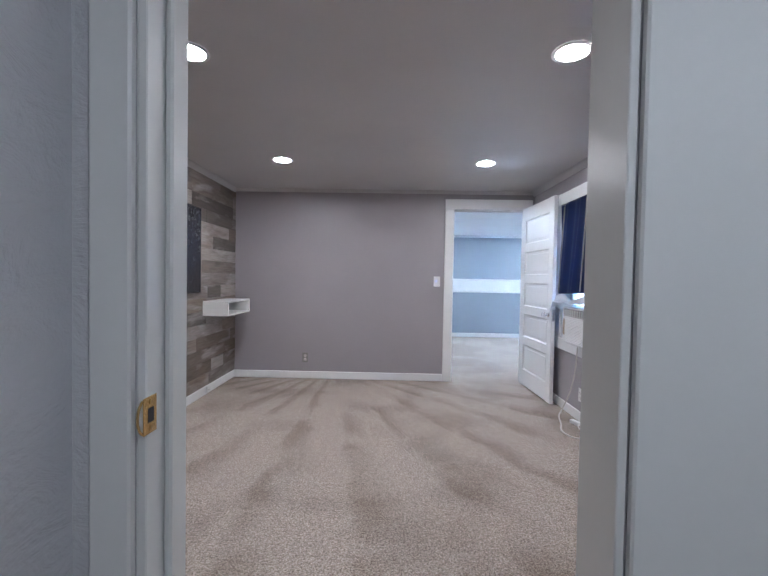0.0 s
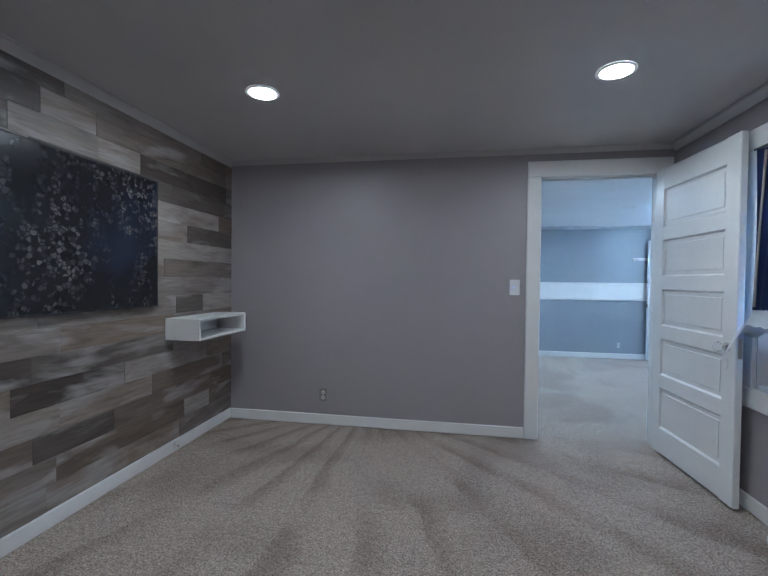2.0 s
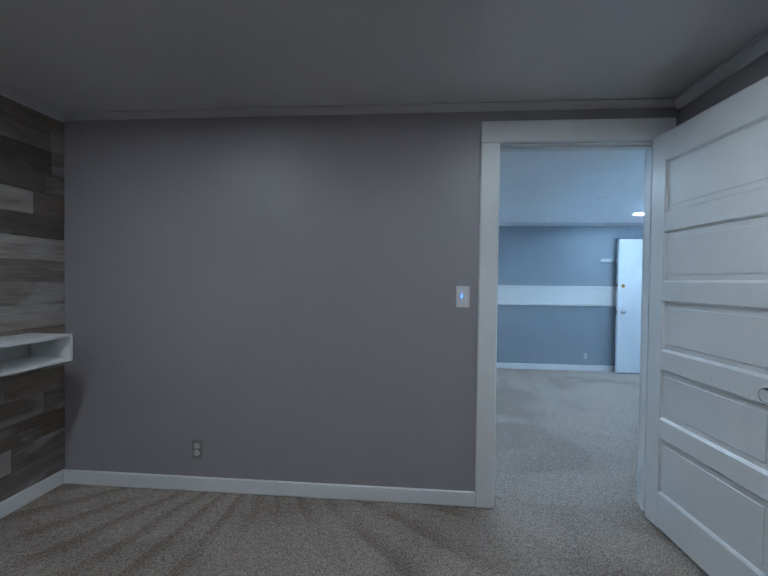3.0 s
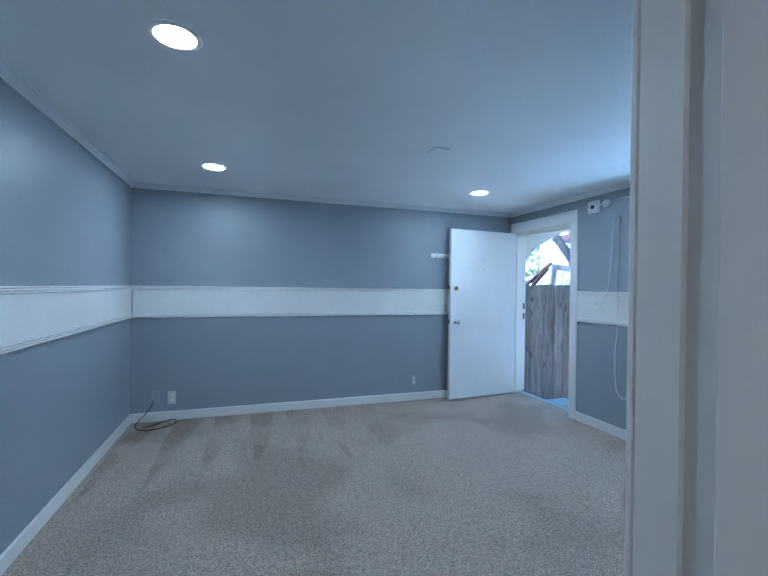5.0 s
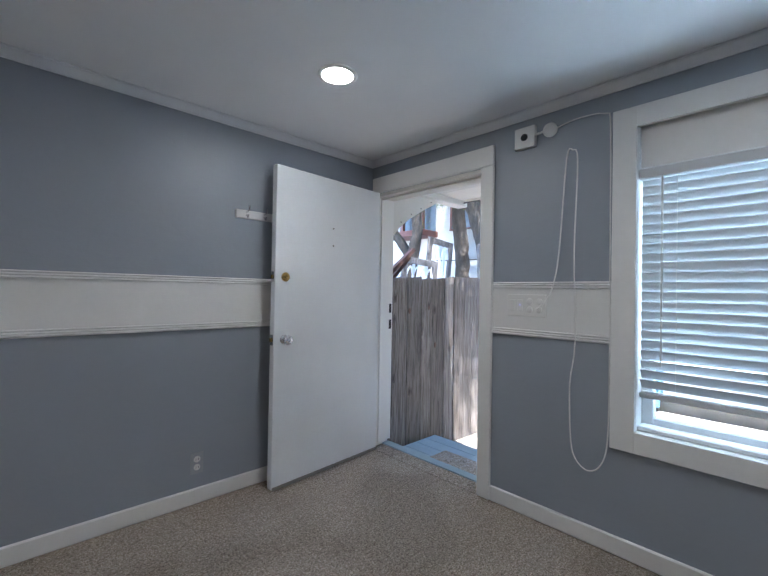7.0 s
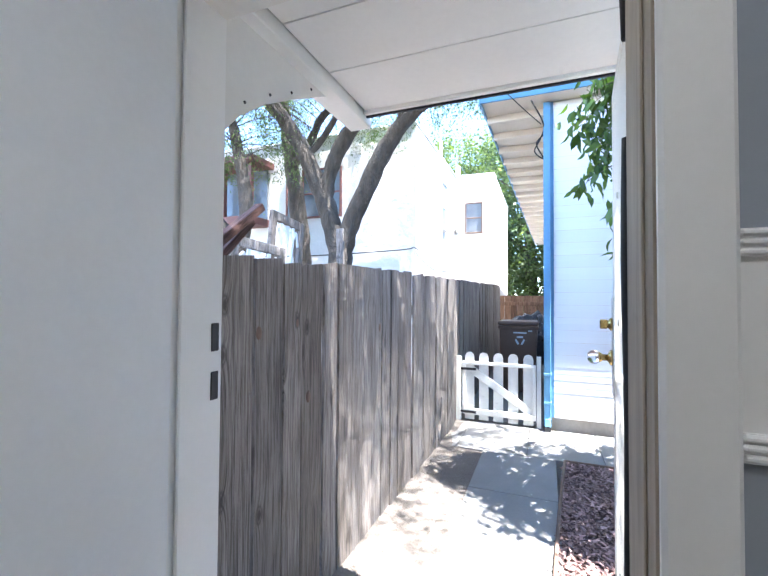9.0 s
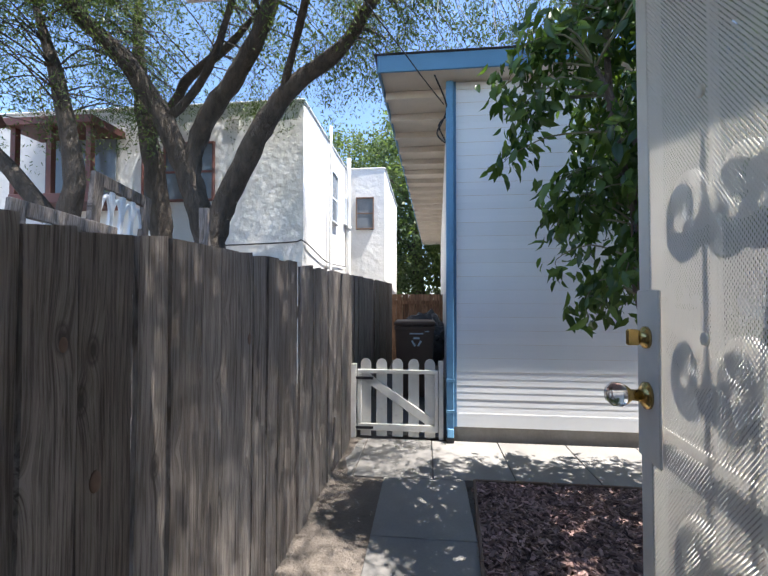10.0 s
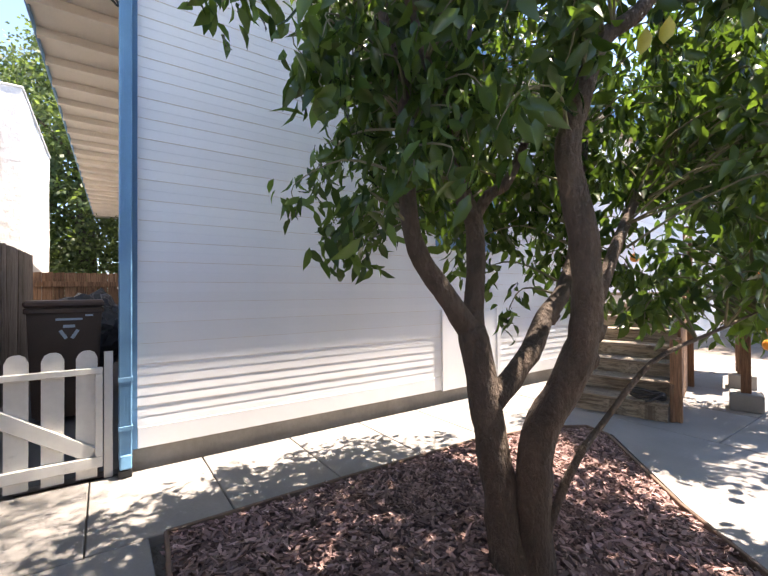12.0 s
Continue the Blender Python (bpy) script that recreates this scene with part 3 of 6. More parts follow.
CROWN_A = surface("grey_crown_paint", (0.56, 0.545, 0.53), 0.4, 0.04, 2, 60, 0.05)
crown("crown", (WA0, SA), (WA0, NA), (1, 0), HA, 0.05, CROWN_A)
crown("crown", (WA0, NA), (WA1, NA), (0, -1), HA, 0.035, CROWN_A)
crown("crown", (WA1, NA), (WA1, SA), (-1, 0), HA, 0.05, CROWN_A)
crown("crown", (WB0, SB), (WB0, NB), (1, 0), HB, 0.042, WHITE_FLAT)
crown("crown", (WB0, NB), (WB1, NB), (0, -1), HB, 0.042, WHITE_FLAT)
crown("crown", (WB1, NB), (WB1, SB), (-1, 0), HB, 0.042, WHITE_FLAT)

# white dado band with reeded mouldings
def dado(name, axis, wall, inward, b0, b1):
    bm = bmesh.new()
    def bar(depth, z0, z1, bev=0.0):
        w = sorted((wall, wall + inward * depth))
        if axis == "x":
            box(bm, w[0], w[1], b0, b1, z0, z1, bev)
        else:
            box(bm, b0, b1, w[0], w[1], z0, z1, bev)
    bar(0.006, 0.95, 1.20)
    for z in (0.925, 1.172):
        bar(0.010, z, z + 0.036)
        for k in range(3):
            bar(0.016, z + 0.002 + 0.012 * k, z + 0.011 + 0.012 * k, 0.003)
    solid(name, bm, WHITE, "white painted dado band with reeded mouldings", "trim")


dado("trim_dado", "x", WB0, 1, SB, NB)
dado("trim_dado", "y", NB, -1, WB0 + 0.017, WB1 - 0.017)
dado("trim_dado", "x", WB1, -1, 6.795, 7.398)

# door and window casings
CAS = "white painted flat casing"
for x0, x1, z0, z1 in ((0.897, 1.0, 0.002, 2.0), (1.826, 1.9, 0.002, 2.0), (0.897, 1.9, 2.0, 2.12)):
    strip("trim_casing", x0, x1, NA - 0.02, NA, z0, z1, CAS)
    strip("trim_casing", x0, x1, SB, SB + 0.02, z0, min(z1, HB - 0.003), CAS)
bm = boxed(1.0, 1.012, 4.785, 4.815, 0.002, 2.0)
box(bm, 1.814, 1.826, 4.785, 4.815, 0.002, 2.0)
box(bm, 1.012, 1.814, 4.785, 4.815, 1.988, 2.0)
solid("trim_stop", bm, WHITE, "white painted door stop", "trim")
for y0, y1, z0, z1 in ((7.398, 7.482, 0.002, 1.86), (8.36, 8.412, 0.088, 1.86), (7.398, 8.412, 1.86, 1.975)):
    strip("trim_casing", WB1 - 0.02, WB1, y0, y1, z0, z1, CAS)
# the worn frame round the outer door
bm = boxed(4.181, 4.36, 7.455, 7.4845, 0.012, 1.838)
box(bm, 4.225, 4.245, 7.4845, 7.489, 0.012, 1.838, 0.002)
solid("trim_jamb_south", bm, BARE_WOOD, "bare brown wooden door jamb with chipped paint", "trim")
bm = boxed(4.1805, 4.36, 8.383, 8.40, 0.03, 1.838)
box(bm, 4.225, 4.245, 8.372, 8.383, 0.03, 1.838, 0.003)
solid("trim_jamb_north", bm, WHITE, "white door jamb with nail heads", "trim")
bm = boxed(4.1805, 4.36, 7.455, 8.40, 1.838, 1.86)
box(bm, 4.225, 4.245, 7.472, 8.383, 1.824, 1.838, 0.003)
solid("trim_jamb_head", bm, WHITE_OLD, "white door head jamb", "trim")
solid("floor_door_carpet", boxed(4.17, 4.290, 7.490, 8.383, -0.02, 0.003, bevel=0.001), CARPET_B, "beige carpet running under the outer door", "carpet")
solid("trim_threshold", boxed(4.292, 4.36, 7.456, 8.40, -0.06, 0.010, bevel=0.004), BLUE_DECK, "pale blue painted wooden threshold", "trim")
bm = bmesh.new()
for z in (1.02, 0.90):
    box(bm, 4.325, 4.35, 8.3795, 8.3835, z - 0.035, z + 0.035, 0.002)
solid("trim_strike", bm, DARKMETAL, "dark strike plates in the jamb", "trim")
# entry doorway of the bedroom
bm = bmesh.new()
for x0, x1 in ((-0.192, -0.124), (0.669, 0.95)):
    box(bm, x0, x1, 0.662, 0.68, 0.002, 2.03, 0.004)
box(bm, -0.192, 0.95, 0.662, 0.68, 2.03, 2.1, 0.004)
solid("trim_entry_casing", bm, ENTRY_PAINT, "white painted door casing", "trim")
bm = bmesh.new()
for x0, x1 in ((-0.124, -0.108), (0.653, 0.669)):
    box(bm, x0, x1, 0.68, 0.81, 0.002, 2.03, 0.002)
for x0, x1 in ((-0.108, -0.094),):
    box(bm, x0, x1, 0.73, 0.765, 0.002, 2.014, 0.004)
box(bm, -0.108, 0.653, 0.68, 0.81, 2.014, 2.03, 0.002)
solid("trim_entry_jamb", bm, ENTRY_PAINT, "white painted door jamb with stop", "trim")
for x0, x1, z0, z1 in ((-0.21, -0.124, 0.09, 2.03), (0.669, 0.755, 0.09, 2.03), (-0.21, 0.755, 2.03, 2.11)):
    strip("trim_casing", x0, x1, SA, SA + 0.018, z0, z1, CAS)
# bedroom window
for y0, y1, z0, z1 in ((3.91, 4.02, 0.66, 1.92), (2.92, 3.03, 0.66, 1.92), (2.92, 4.02, 1.92, 2.03), (2.92, 4.02, 0.55, 0.66)):
    strip("trim_casing", WA1 - 0.02, WA1, y0, y1, z0, z1, CAS)
for y0, y1, z0, z1 in ((6.70, 6.795, 0.47, 1.964), (5.2, 5.3, 0.47, 1.964), (5.3, 6.70, 1.875, 1.964), (5.3, 6.70, 0.47, 0.56)):
    strip("trim_casing", WB1 - 0.022, WB1, y0, y1, z0, z1, CAS, bev=0.002)


def window(name, x0, y0, y1, z0, z1, label, rail=None):
    w = thing(name, (x0, (y0 + y1) / 2, z0), label, "window", kind="structure")
    h, t = (y1 - y0) / 2, z1 - z0
    bm = bmesh.new()
    for a, b, c, d in ((-h, -h + 0.045, 0, t), (h - 0.045, h, 0, t), (-h + 0.045, h - 0.045, 0, 0.05), (-h + 0.045, h - 0.045, t - 0.045, t)):
        box(bm, 0, 0.05, a, b, c, d, 0.004)
    part("window_frame", bm, WHITE_FLAT, w)
    if rail:
        part("meeting_rail", boxed(0, 0.045, -h + 0.045, h - 0.045, rail - z0, rail - z0 + 0.04, bevel=0.004), WHITE_FLAT, w)
    g = part("pane", boxed(0.022, 0.027, -h + 0.04, h - 0.04, 0.04, t - 0.04), GLASS, w)
    g.visible_shadow = False
    part("window_sill", boxed(-0.07, 0.0, -h, h, 0.0, 0.022, bevel=0.005), WHITE_FLAT, w)
    return w


window("window_1", 1.995, 3.03, 3.91, 0.66, 1.92, "white sash window with an air conditioner in it", 1.25)
window("window_2", 4.27, 5.3, 6.70, 0.56, 1.89, "white window behind a lowered blind", 1.2)

# ---- ceiling lamps ----
def ceiling_lamp(x, y, z, mat, label, group):
    lamp = thing("ceiling_light", (x, y, z), label, "ceiling light", group)
    bm = lathe([(0.068, -0.001), (0.086, -0.003), (0.088, -0.008), (0.080, -0.012), (0.068, -0.010)], 32, caps=False)
    part("trim_ring", bm, PLASTIC, lamp)
    bm = bmesh.new()
    disc(bm, 0.0675, 0.0675, -0.009, -0.004, seg=32)
    part("diffuser", bm, mat, lamp, "glowing white diffuser disc")


for x, y in ((-0.68, 3.56), (1.09, 3.59), (-0.65, 1.88), (1.07, 1.86)):
    ceiling_lamp(x, y, HA, LAMP_GLOW_A, "round white recessed ceiling light, lit", "bedroom ceiling lights")
for x, y in ((1.0, 7.64), (3.25, 7.63), (3.27, 5.98), (1.0, 5.98)):
    ceiling_lamp(x, y, HB, LAMP_GLOW_B, "round white recessed ceiling light, lit", "living room ceiling lights")
ceiling_lamp(0.75, -0.45, HA, LAMP_GLOW_H, "round white recessed hallway ceiling light, lit", "hallway lights")
hatch = thing("ceiling_patch", (2.4, 6.74, HB), "small square painted cover plate on the ceiling", "cover plate")
part("plate", boxed(-0.055, 0.055, -0.058, 0.058, -0.008, -0.001, bevel=0.002), CEIL_B, hatch)

# ---- doors ----
def knob_set(parent, x, y, z, side, glass=True):
    """Rosette, stem and knob on the face looking towards side (-1 or 1) along local y."""
    m = Matrix.Translation((x, y, z)) @ Matrix.Rotation(radians(90 if side < 0 else -90), 4, "X")
    part("rosette", lathe([(0.026, 0), (0.027, 0.004), (0.018, 0.009), (0.010, 0.011)], 20, m), CHROME, parent, "worn chrome rosette")
    part("knob", lathe([(0.010, 0.008), (0.010, 0.030), (0.022, 0.036), (0.028, 0.046), (0.026, 0.058), (0.015, 0.064)], 12, m), CRYSTAL if glass else CHROME, parent, "clear glass door knob" if glass else "polished metal door knob")


leaf = thing("door_1", pose(1.785, 4.722, 0.012, 0, 0, -87.3), "white five-panel wooden door, standing open on the carpet", "door", kind="structure")
W, H, T = 0.81, 2.0, 0.036
bm = bmesh.new()
rails = [(0, 0.19), (0.455, 0.565), (0.80, 0.91), (1.145, 1.255), (1.49, 1.60), (1.845, H)]
for a, b in ((0, 0.105), (W - 0.105, W)):
    box(bm, a, b, 0, T, 0, H, 0.003)
for a, b in rails:
    box(bm, 0.088, W - 0.088, 0.0005, T - 0.0005, a, b, 0.010)
part("door_frame", bm, WHITE, leaf)
for (_, a), (b, _) in zip(rails, rails[1:]):
    bm = boxed(0.105, W - 0.105, 0.015, T - 0.015, a - 0.008, b + 0.008)
    for s in (0.0148, T - 0.0148):
        box(bm, 0.130, W - 0.130, min(s, s + (0.004 if s > 0.02 else -0.004)), max(s, s + (0.004 if s > 0.02 else -0.004)), a + 0.025, b - 0.025, 0.002)
    part("door_panel", bm, WHITE, leaf)
knob_set(leaf, W - 0.065, 0, 0.855, -1)
part("keyhole_plate", boxed(W - 0.073, W - 0.057, -0.003, 0, 0.735, 0.80, bevel=0.001), WHITE, leaf)
part("latch_plate", boxed(W, W + 0.002, 0.008, T - 0.008, 0.80, 0.91), CHROME, leaf)

leaf = thing("door_2", pose(4.172, 8.335, 0.014, 0, 0, 184.8), "white flush entry door, standing open into the room", "door", kind="structure")
W, H, T = 0.868, 1.846, 0.042
part("door_slab", boxed(0, W, -T, 0, 0.0, H, bevel=0.003), WHITE_FLAT, leaf)
part("door_sweep", boxed(0.004, W - 0.004, 0.0005, 0.006, -0.006, 0.014, bevel=0.002), PLASTIC_GREY, leaf, "grey rubber door sweep")
knob_set(leaf, W - 0.065, 0, 0.845, 1, False)
part("deadbolt", lathe([(0.027, 0), (0.027, 0.006), (0.021, 0.014), (0.008, 0.018)], 20, Matrix.Translation((W - 0.068, 0, 1.205)) @ Matrix.Rotation(radians(-90), 4, "X")), BRASS, leaf, "brass deadbolt")
for z in (0.845, 1.205):
    part("edge_plate", boxed(W, W + 0.002, -T + 0.008, -0.008, z - 0.03, z + 0.03), CHROME, leaf)
    part("latch_bolt", boxed(W + 0.002, W + 0.012, -T + 0.014, -0.014, z - 0.011, z + 0.011, bevel=0.002), BRASS, leaf)
for z in (1.53, 1.42):
    part("peephole", lathe([(0.006, 0), (0.005, 0.003)], 10, Matrix.Translation((0.44, 0, z)) @ Matrix.Rotation(radians(-90), 4, "X")), PLASTIC_GREY, leaf)
strike = thing("strike_plate", (-0.10, 0.690, 0.965), "brass strike plate on the white door jamb", "strike plate")
bm = boxed(-0.008, -0.0058, -0.020, 0.016, -0.031, 0.031, bevel=0.0008)
tube(bm, [(-0.008, -0.020, -0.027), (-0.009, -0.027, -0.018), (-0.010, -0.030, 0.0), (-0.009, -0.027, 0.018), (-0.008, -0.020, 0.027)], 0.0022, 6)
part("plate", bm, BRASS, strike, "worn brass plate with a curved lip")
part("latch_hole", boxed(-0.0058, -0.0052, -0.009, 0.007, -0.012, 0.012, bevel=0.0002), BLACK, strike)
for z in (-0.022, 0.022):
    part("screw", lathe([(0.0042, 0), (0.0036, 0.0014)], 10, Matrix.Translation((-0.0059, -0.002, z)) @ Matrix.Rotation(radians(90), 4, "Y")), BRASS, strike)

# ---- switches and sockets ----
def plate(name, m, w, h, label, category, plate_mat, kind_of, face_mat=PLASTIC_OLD):
    """A wall plate in local x (width), z (height), standing out towards -y."""
    p = thing(name, m, label, category)
    part("cover_plate", boxed(-w / 2, w / 2, -0.006, -0.001, -h / 2, h / 2, bevel=0.002), plate_mat, p)
    if kind_of == "outlet":
        for z in (0.021, -0.021):
            o = part("socket_face", lathe([(0.0165, 0), (0.0165, 0.003), (0.014, 0.0042)], 18, Matrix.Translation((0, -0.006, z)) @ Matrix.Rotation(radians(90), 4, "X")), face_mat, p)
            bm = bmesh.new()
            for x in (-0.006, 0.006):
                box(bm, x - 0.001, x + 0.001, -0.0112, -0.0102, z - 0.003, z + 0.006)
            part("slots", bm, BLACK, o)
    elif kind_of == "rocker":
        part("rocker", boxed(-0.016, 0.016, -0.010, -0.006, -0.033, 0.033, bevel=0.002), face_mat, p)
        part("pilot_light", boxed(-0.011, -0.005, -0.0115, -0.0101, -0.006, 0.014), LED_BLUE, p, "small blue pilot light")
    return p


plate("outlet", pose(-0.71, NA, 0.247), 0.066, 0.112, "grey duplex outlet with pale sockets, on the taupe wall", "outlet", PLASTIC_GREY, "outlet")
plate("light_switch", pose(0.815, NA, 1.165), 0.074, 0.118, "white rocker switch with a blue pilot light", "light switch", PLASTIC, "rocker", PLASTIC)
plate("outlet", pose(WA1, 3.48, 0.225, 0, 0, -90), 0.07, 0.114, "white duplex outlet beneath the window", "outlet", PLASTIC, "outlet", PLASTIC)
plate("outlet", pose(2.96, NB, 0.215), 0.066, 0.112, "grey-blue painted duplex outlet with white sockets", "outlet", surface("painted_plate", (0.36, 0.38, 0.41), 0.5, 0.05), "outlet", PLASTIC)
plate("outlet", pose(0.61, NB, 0.205), 0.066, 0.112, "white duplex outlet above the baseboard", "outlet", PLASTIC_OLD, "outlet", PLASTIC)
blank = plate("blank_plate", pose(0.48, NB, 0.215), 0.07, 0.112, "painted blank plate with a cable", "wall plate", bpy.data.materials["painted_plate"], "blank")
part("screw", lathe([(0.004, 0), (0.003, 0.002)], 8, Matrix.Translation((0, -0.006, 0)) @ Matrix.Rotation(radians(90), 4, "X")), CHROME, blank)
solid("coax_cable", tubed([(0.47, 8.418, 0.19), (0.44, 8.36, 0.12), (0.36, 8.29, 0.03), (0.40, 8.20, 0.012), (0.52, 8.17, 0.012), (0.66, 8.27, 0.02), (0.64, 8.36, 0.03), (0.52, 8.30, 0.02), (0.43, 8.22, 0.018)], 0.0045), BLACK, "black coaxial cable curled on the carpet", "cable", kind="")
tv = thing("switch_plate", pose(WB1 - 0.006, 7.20, 1.085, 0, 0, -90), "wide white plate of switches and sockets on the dado band", "light switch")
part("cover_plate", boxed(-0.105, 0.105, -0.006, -0.001, -0.057, 0.057, bevel=0.002), PLASTIC, tv)
for x in (-0.075, -0.032):
    part("rocker", boxed(x - 0.015, x + 0.015, -0.010, -0.006, -0.03, 0.03, bevel=0.002), PLASTIC, tv)
part("pilot_light", boxed(-0.035, -0.029, -0.0115, -0.0101, 0.0, 0.009), LED_BLUE, tv, "small blue pilot light")
for x in (0.02, 0.07):
    for z in (0.021, -0.021):
        part("socket_face", lathe([(0.0165, 0), (0.0165, 0.003), (0.014, 0.0042)], 16, Matrix.Translation((x, -0.006, z)) @ Matrix.Rotation(radians(90), 4, "X")), PLASTIC, tv)

# ---- bedroom things ----
pic = thing("wall_picture", (WA0 + 0.016, 2.83, 1.03), "dark glossy wall panel with pale honeycomb flecks", "picture")
part("canvas", boxed(0.002, 0.030, -0.972, 0.972, 0.008, 0.782), PRINT, pic)
bm = bmesh.new()
for a, b, c, d in ((-0.98, -0.972, 0, 0.79), (0.972, 0.98, 0, 0.79), (-0.972, 0.972, 0, 0.008), (-0.972, 0.972, 0.782, 0.79)):
    box(bm, 0.002, 0.034, a, b, c, d, 0.001)
part("frame", bm, BLACK, pic, "thin black frame")
shelf = thing("floating_shelf", (WA0 + 0.016, 3.92, 0.795), "white floating shelf with an open compartment", "shelf")
L, D, HH, t = 0.60, 0.25, 0.145, 0.016
part("top_board", boxed(0, D, 0, L, HH - t, HH, bevel=0.002), WHITE, shelf)
part("bottom_board", boxed(0, D, 0, L, 0, t, bevel=0.002), WHITE, shelf)
part("side_board", boxed(0, D, 0, t, t, HH - t), WHITE, shelf)
part("side_board", boxed(0, D, L - t, L, t, HH - t), WHITE, shelf)
part("back_board", boxed(0, 0.01, t, L - t, t, HH - t), WHITE, shelf)

ac = thing("air_conditioner", (1.79, 3.37, 0.662), "white window air conditioner with a louvred front", "air conditioner")
part("body", boxed(0.03, 0.34, -0.23, 0.23, 0.0, 0.315, bevel=0.008), PLASTIC_OLD, ac)
front = part("front_panel", boxed(0.012, 0.032, -0.232, 0.232, 0.002, 0.313, bevel=0.006), PLASTIC, ac)
for k in range(16):
    part("louvre", boxed(0.0, 0.014, -0.215, 0.175, 0.018 + 0.0125 * k, 0.025 + 0.0125 * k, bevel=0.001), PLASTIC, front)
for k in range(3):
    part("vent_bar", boxed(0.002, 0.013, -0.22, 0.22, 0.242 + 0.018 * k, 0.247 + 0.018 * k), PLASTIC_OLD, front)
part("vent_slot", boxed(0.009, 0.0125, -0.22, 0.22, 0.236, 0.298), DARKMETAL, front, "dark air outlet")
for k in range(11):
    part("vent_fin", boxed(0.003, 0.0125, -0.215 + 0.042 * k, -0.211 + 0.042 * k, 0.238, 0.296), PLASTIC, front)
part("control_panel", boxed(0.006, 0.0125, 0.186, 0.218, 0.07, 0.21, bevel=0.002), surface("amber_panel", (0.34, 0.27, 0.17), 0.4, 0.1), front, "amber control panel")
part("energy_label", boxed(0.12, 0.26, -0.2315, -0.230, 0.09, 0.27), surface("faded_label", (0.50, 0.51, 0.52), 0.6, 0.1), ac, "faded grey label on the side")
part("blue_dot", boxed(0.14, 0.165, -0.2325, -0.2315, 0.12, 0.145), BLUE_SPOUT, ac)
part("accordion_panel", boxed(0.20, 0.215, 0.23, 0.54, 0.0, 0.315), PLASTIC_OLD, ac, "pleated side panel")
part("accordion_panel", boxed(0.20, 0.215, -0.34, -0.23, 0.0, 0.315), PLASTIC_OLD, ac)
solid("extension_lead", tubed([(1.87, 3.46, 0.655), (1.885, 3.52, 0.45), (1.88, 3.60, 0.22), (1.85, 3.69, 0.03), (1.78, 3.58, 0.010), (1.72, 3.39, 0.010), (1.66, 3.24, 0.010), (1.68, 3.11, 0.010), (1.76, 3.08, 0.010), (1.84, 3.16, 0.010), (1.82, 3.28, 0.010), (1.86, 3.38, 0.012)], 0.0055), PLASTIC_OLD, "white power cord hanging and looping on the carpet", "cord", kind="")
plug = thing("power_plug", pose(1.858, 3.37, 0.012, 0, 0, 20), "white power plug with a test box lying on the carpet", "plug")
part("plug_body", boxed(-0.02, 0.02, -0.01, 0.085, -0.010, 0.020, bevel=0.005), PLASTIC, plug)


def cloth(rows, cols, place, thick):
    """A hanging or lying cloth: place(u, v) gives a point for u, v in 0..1."""
    bm = bmesh.new()
    grid = [[bm.verts.new(place(i / (cols - 1), j / (rows - 1))) for i in range(cols)] for j in range(rows)]
    for j in range(rows - 1):
        for i in range(cols - 1):
            bm.faces.new((grid[j][i], grid[j][i + 1], grid[j + 1][i + 1], grid[j + 1][i])).smooth = True
    bmesh.ops.solidify(bm, geom=bm.faces[:], thickness=thick)
    return bm


def curtain_at(u, v):
    y0, y1 = 3.90 - 0.02 * v, 3.05 + 0.15 * v ** 1.5
    y = y0 + (y1 - y0) * u
    fold = 0.014 * math.sin(u * 21 + 1.5 * v) + 0.008 * math.sin(u * 47 + 3 * v)
    return Vector((1.885 + fold - 0.03 * v * (1 - u), y, 1.905 - 0.83 * v + 0.03 * u * v))


cur = thing("curtain", (1.9, 3.46, 1.06), "navy blue cloth hung over the window as a curtain", "curtain")
part("cloth", cloth(26, 60, curtain_at, 0.004), NAVY, cur)
SEAM = surface("pale_seam", (0.30, 0.28, 0.24), 0.9, 0.1)
for u in (0.06, 0.60):
    part("seam", tubed([curtain_at(u, v) + Vector((-0.006, 0, 0)) for v in (0.02, 0.25, 0.5, 0.75, 0.98)], 0.006, 6), SEAM, cur, "pale vertical seam")
part("curtain_rod", tubed([(1.905, 3.0, 1.915), (1.905, 3.94, 1.915)], 0.008), DARKMETAL, cur)
for o in list(cur.children):
    o.matrix_parent_inverse = Matrix.Translation((-1.9, -3.46, -1.06))


def towel_at(u, v):
    y = 3.92 - 0.74 * u
    x = 1.76 + 0.15 * v + 0.02 * math.sin(9 * u)
    drop = max(0.0, 0.18 - u) * 1.1
    z = 1.008 + 0.09 * math.sin(math.pi * v) * (0.6 + 0.4 * math.sin(7 * u + 1)) + 0.02 * noise.noise(Vector((u * 9, v * 7, 1))) - drop * (1 - v * 0.5)
    return Vector((x, y, max(z, 0.986 if u > 0.4 else 0.78)))


solid("towel", cloth(12, 44, towel_at, 0.012), TOWEL, "crumpled white towel lying on the air conditioner", "towel", kind="")

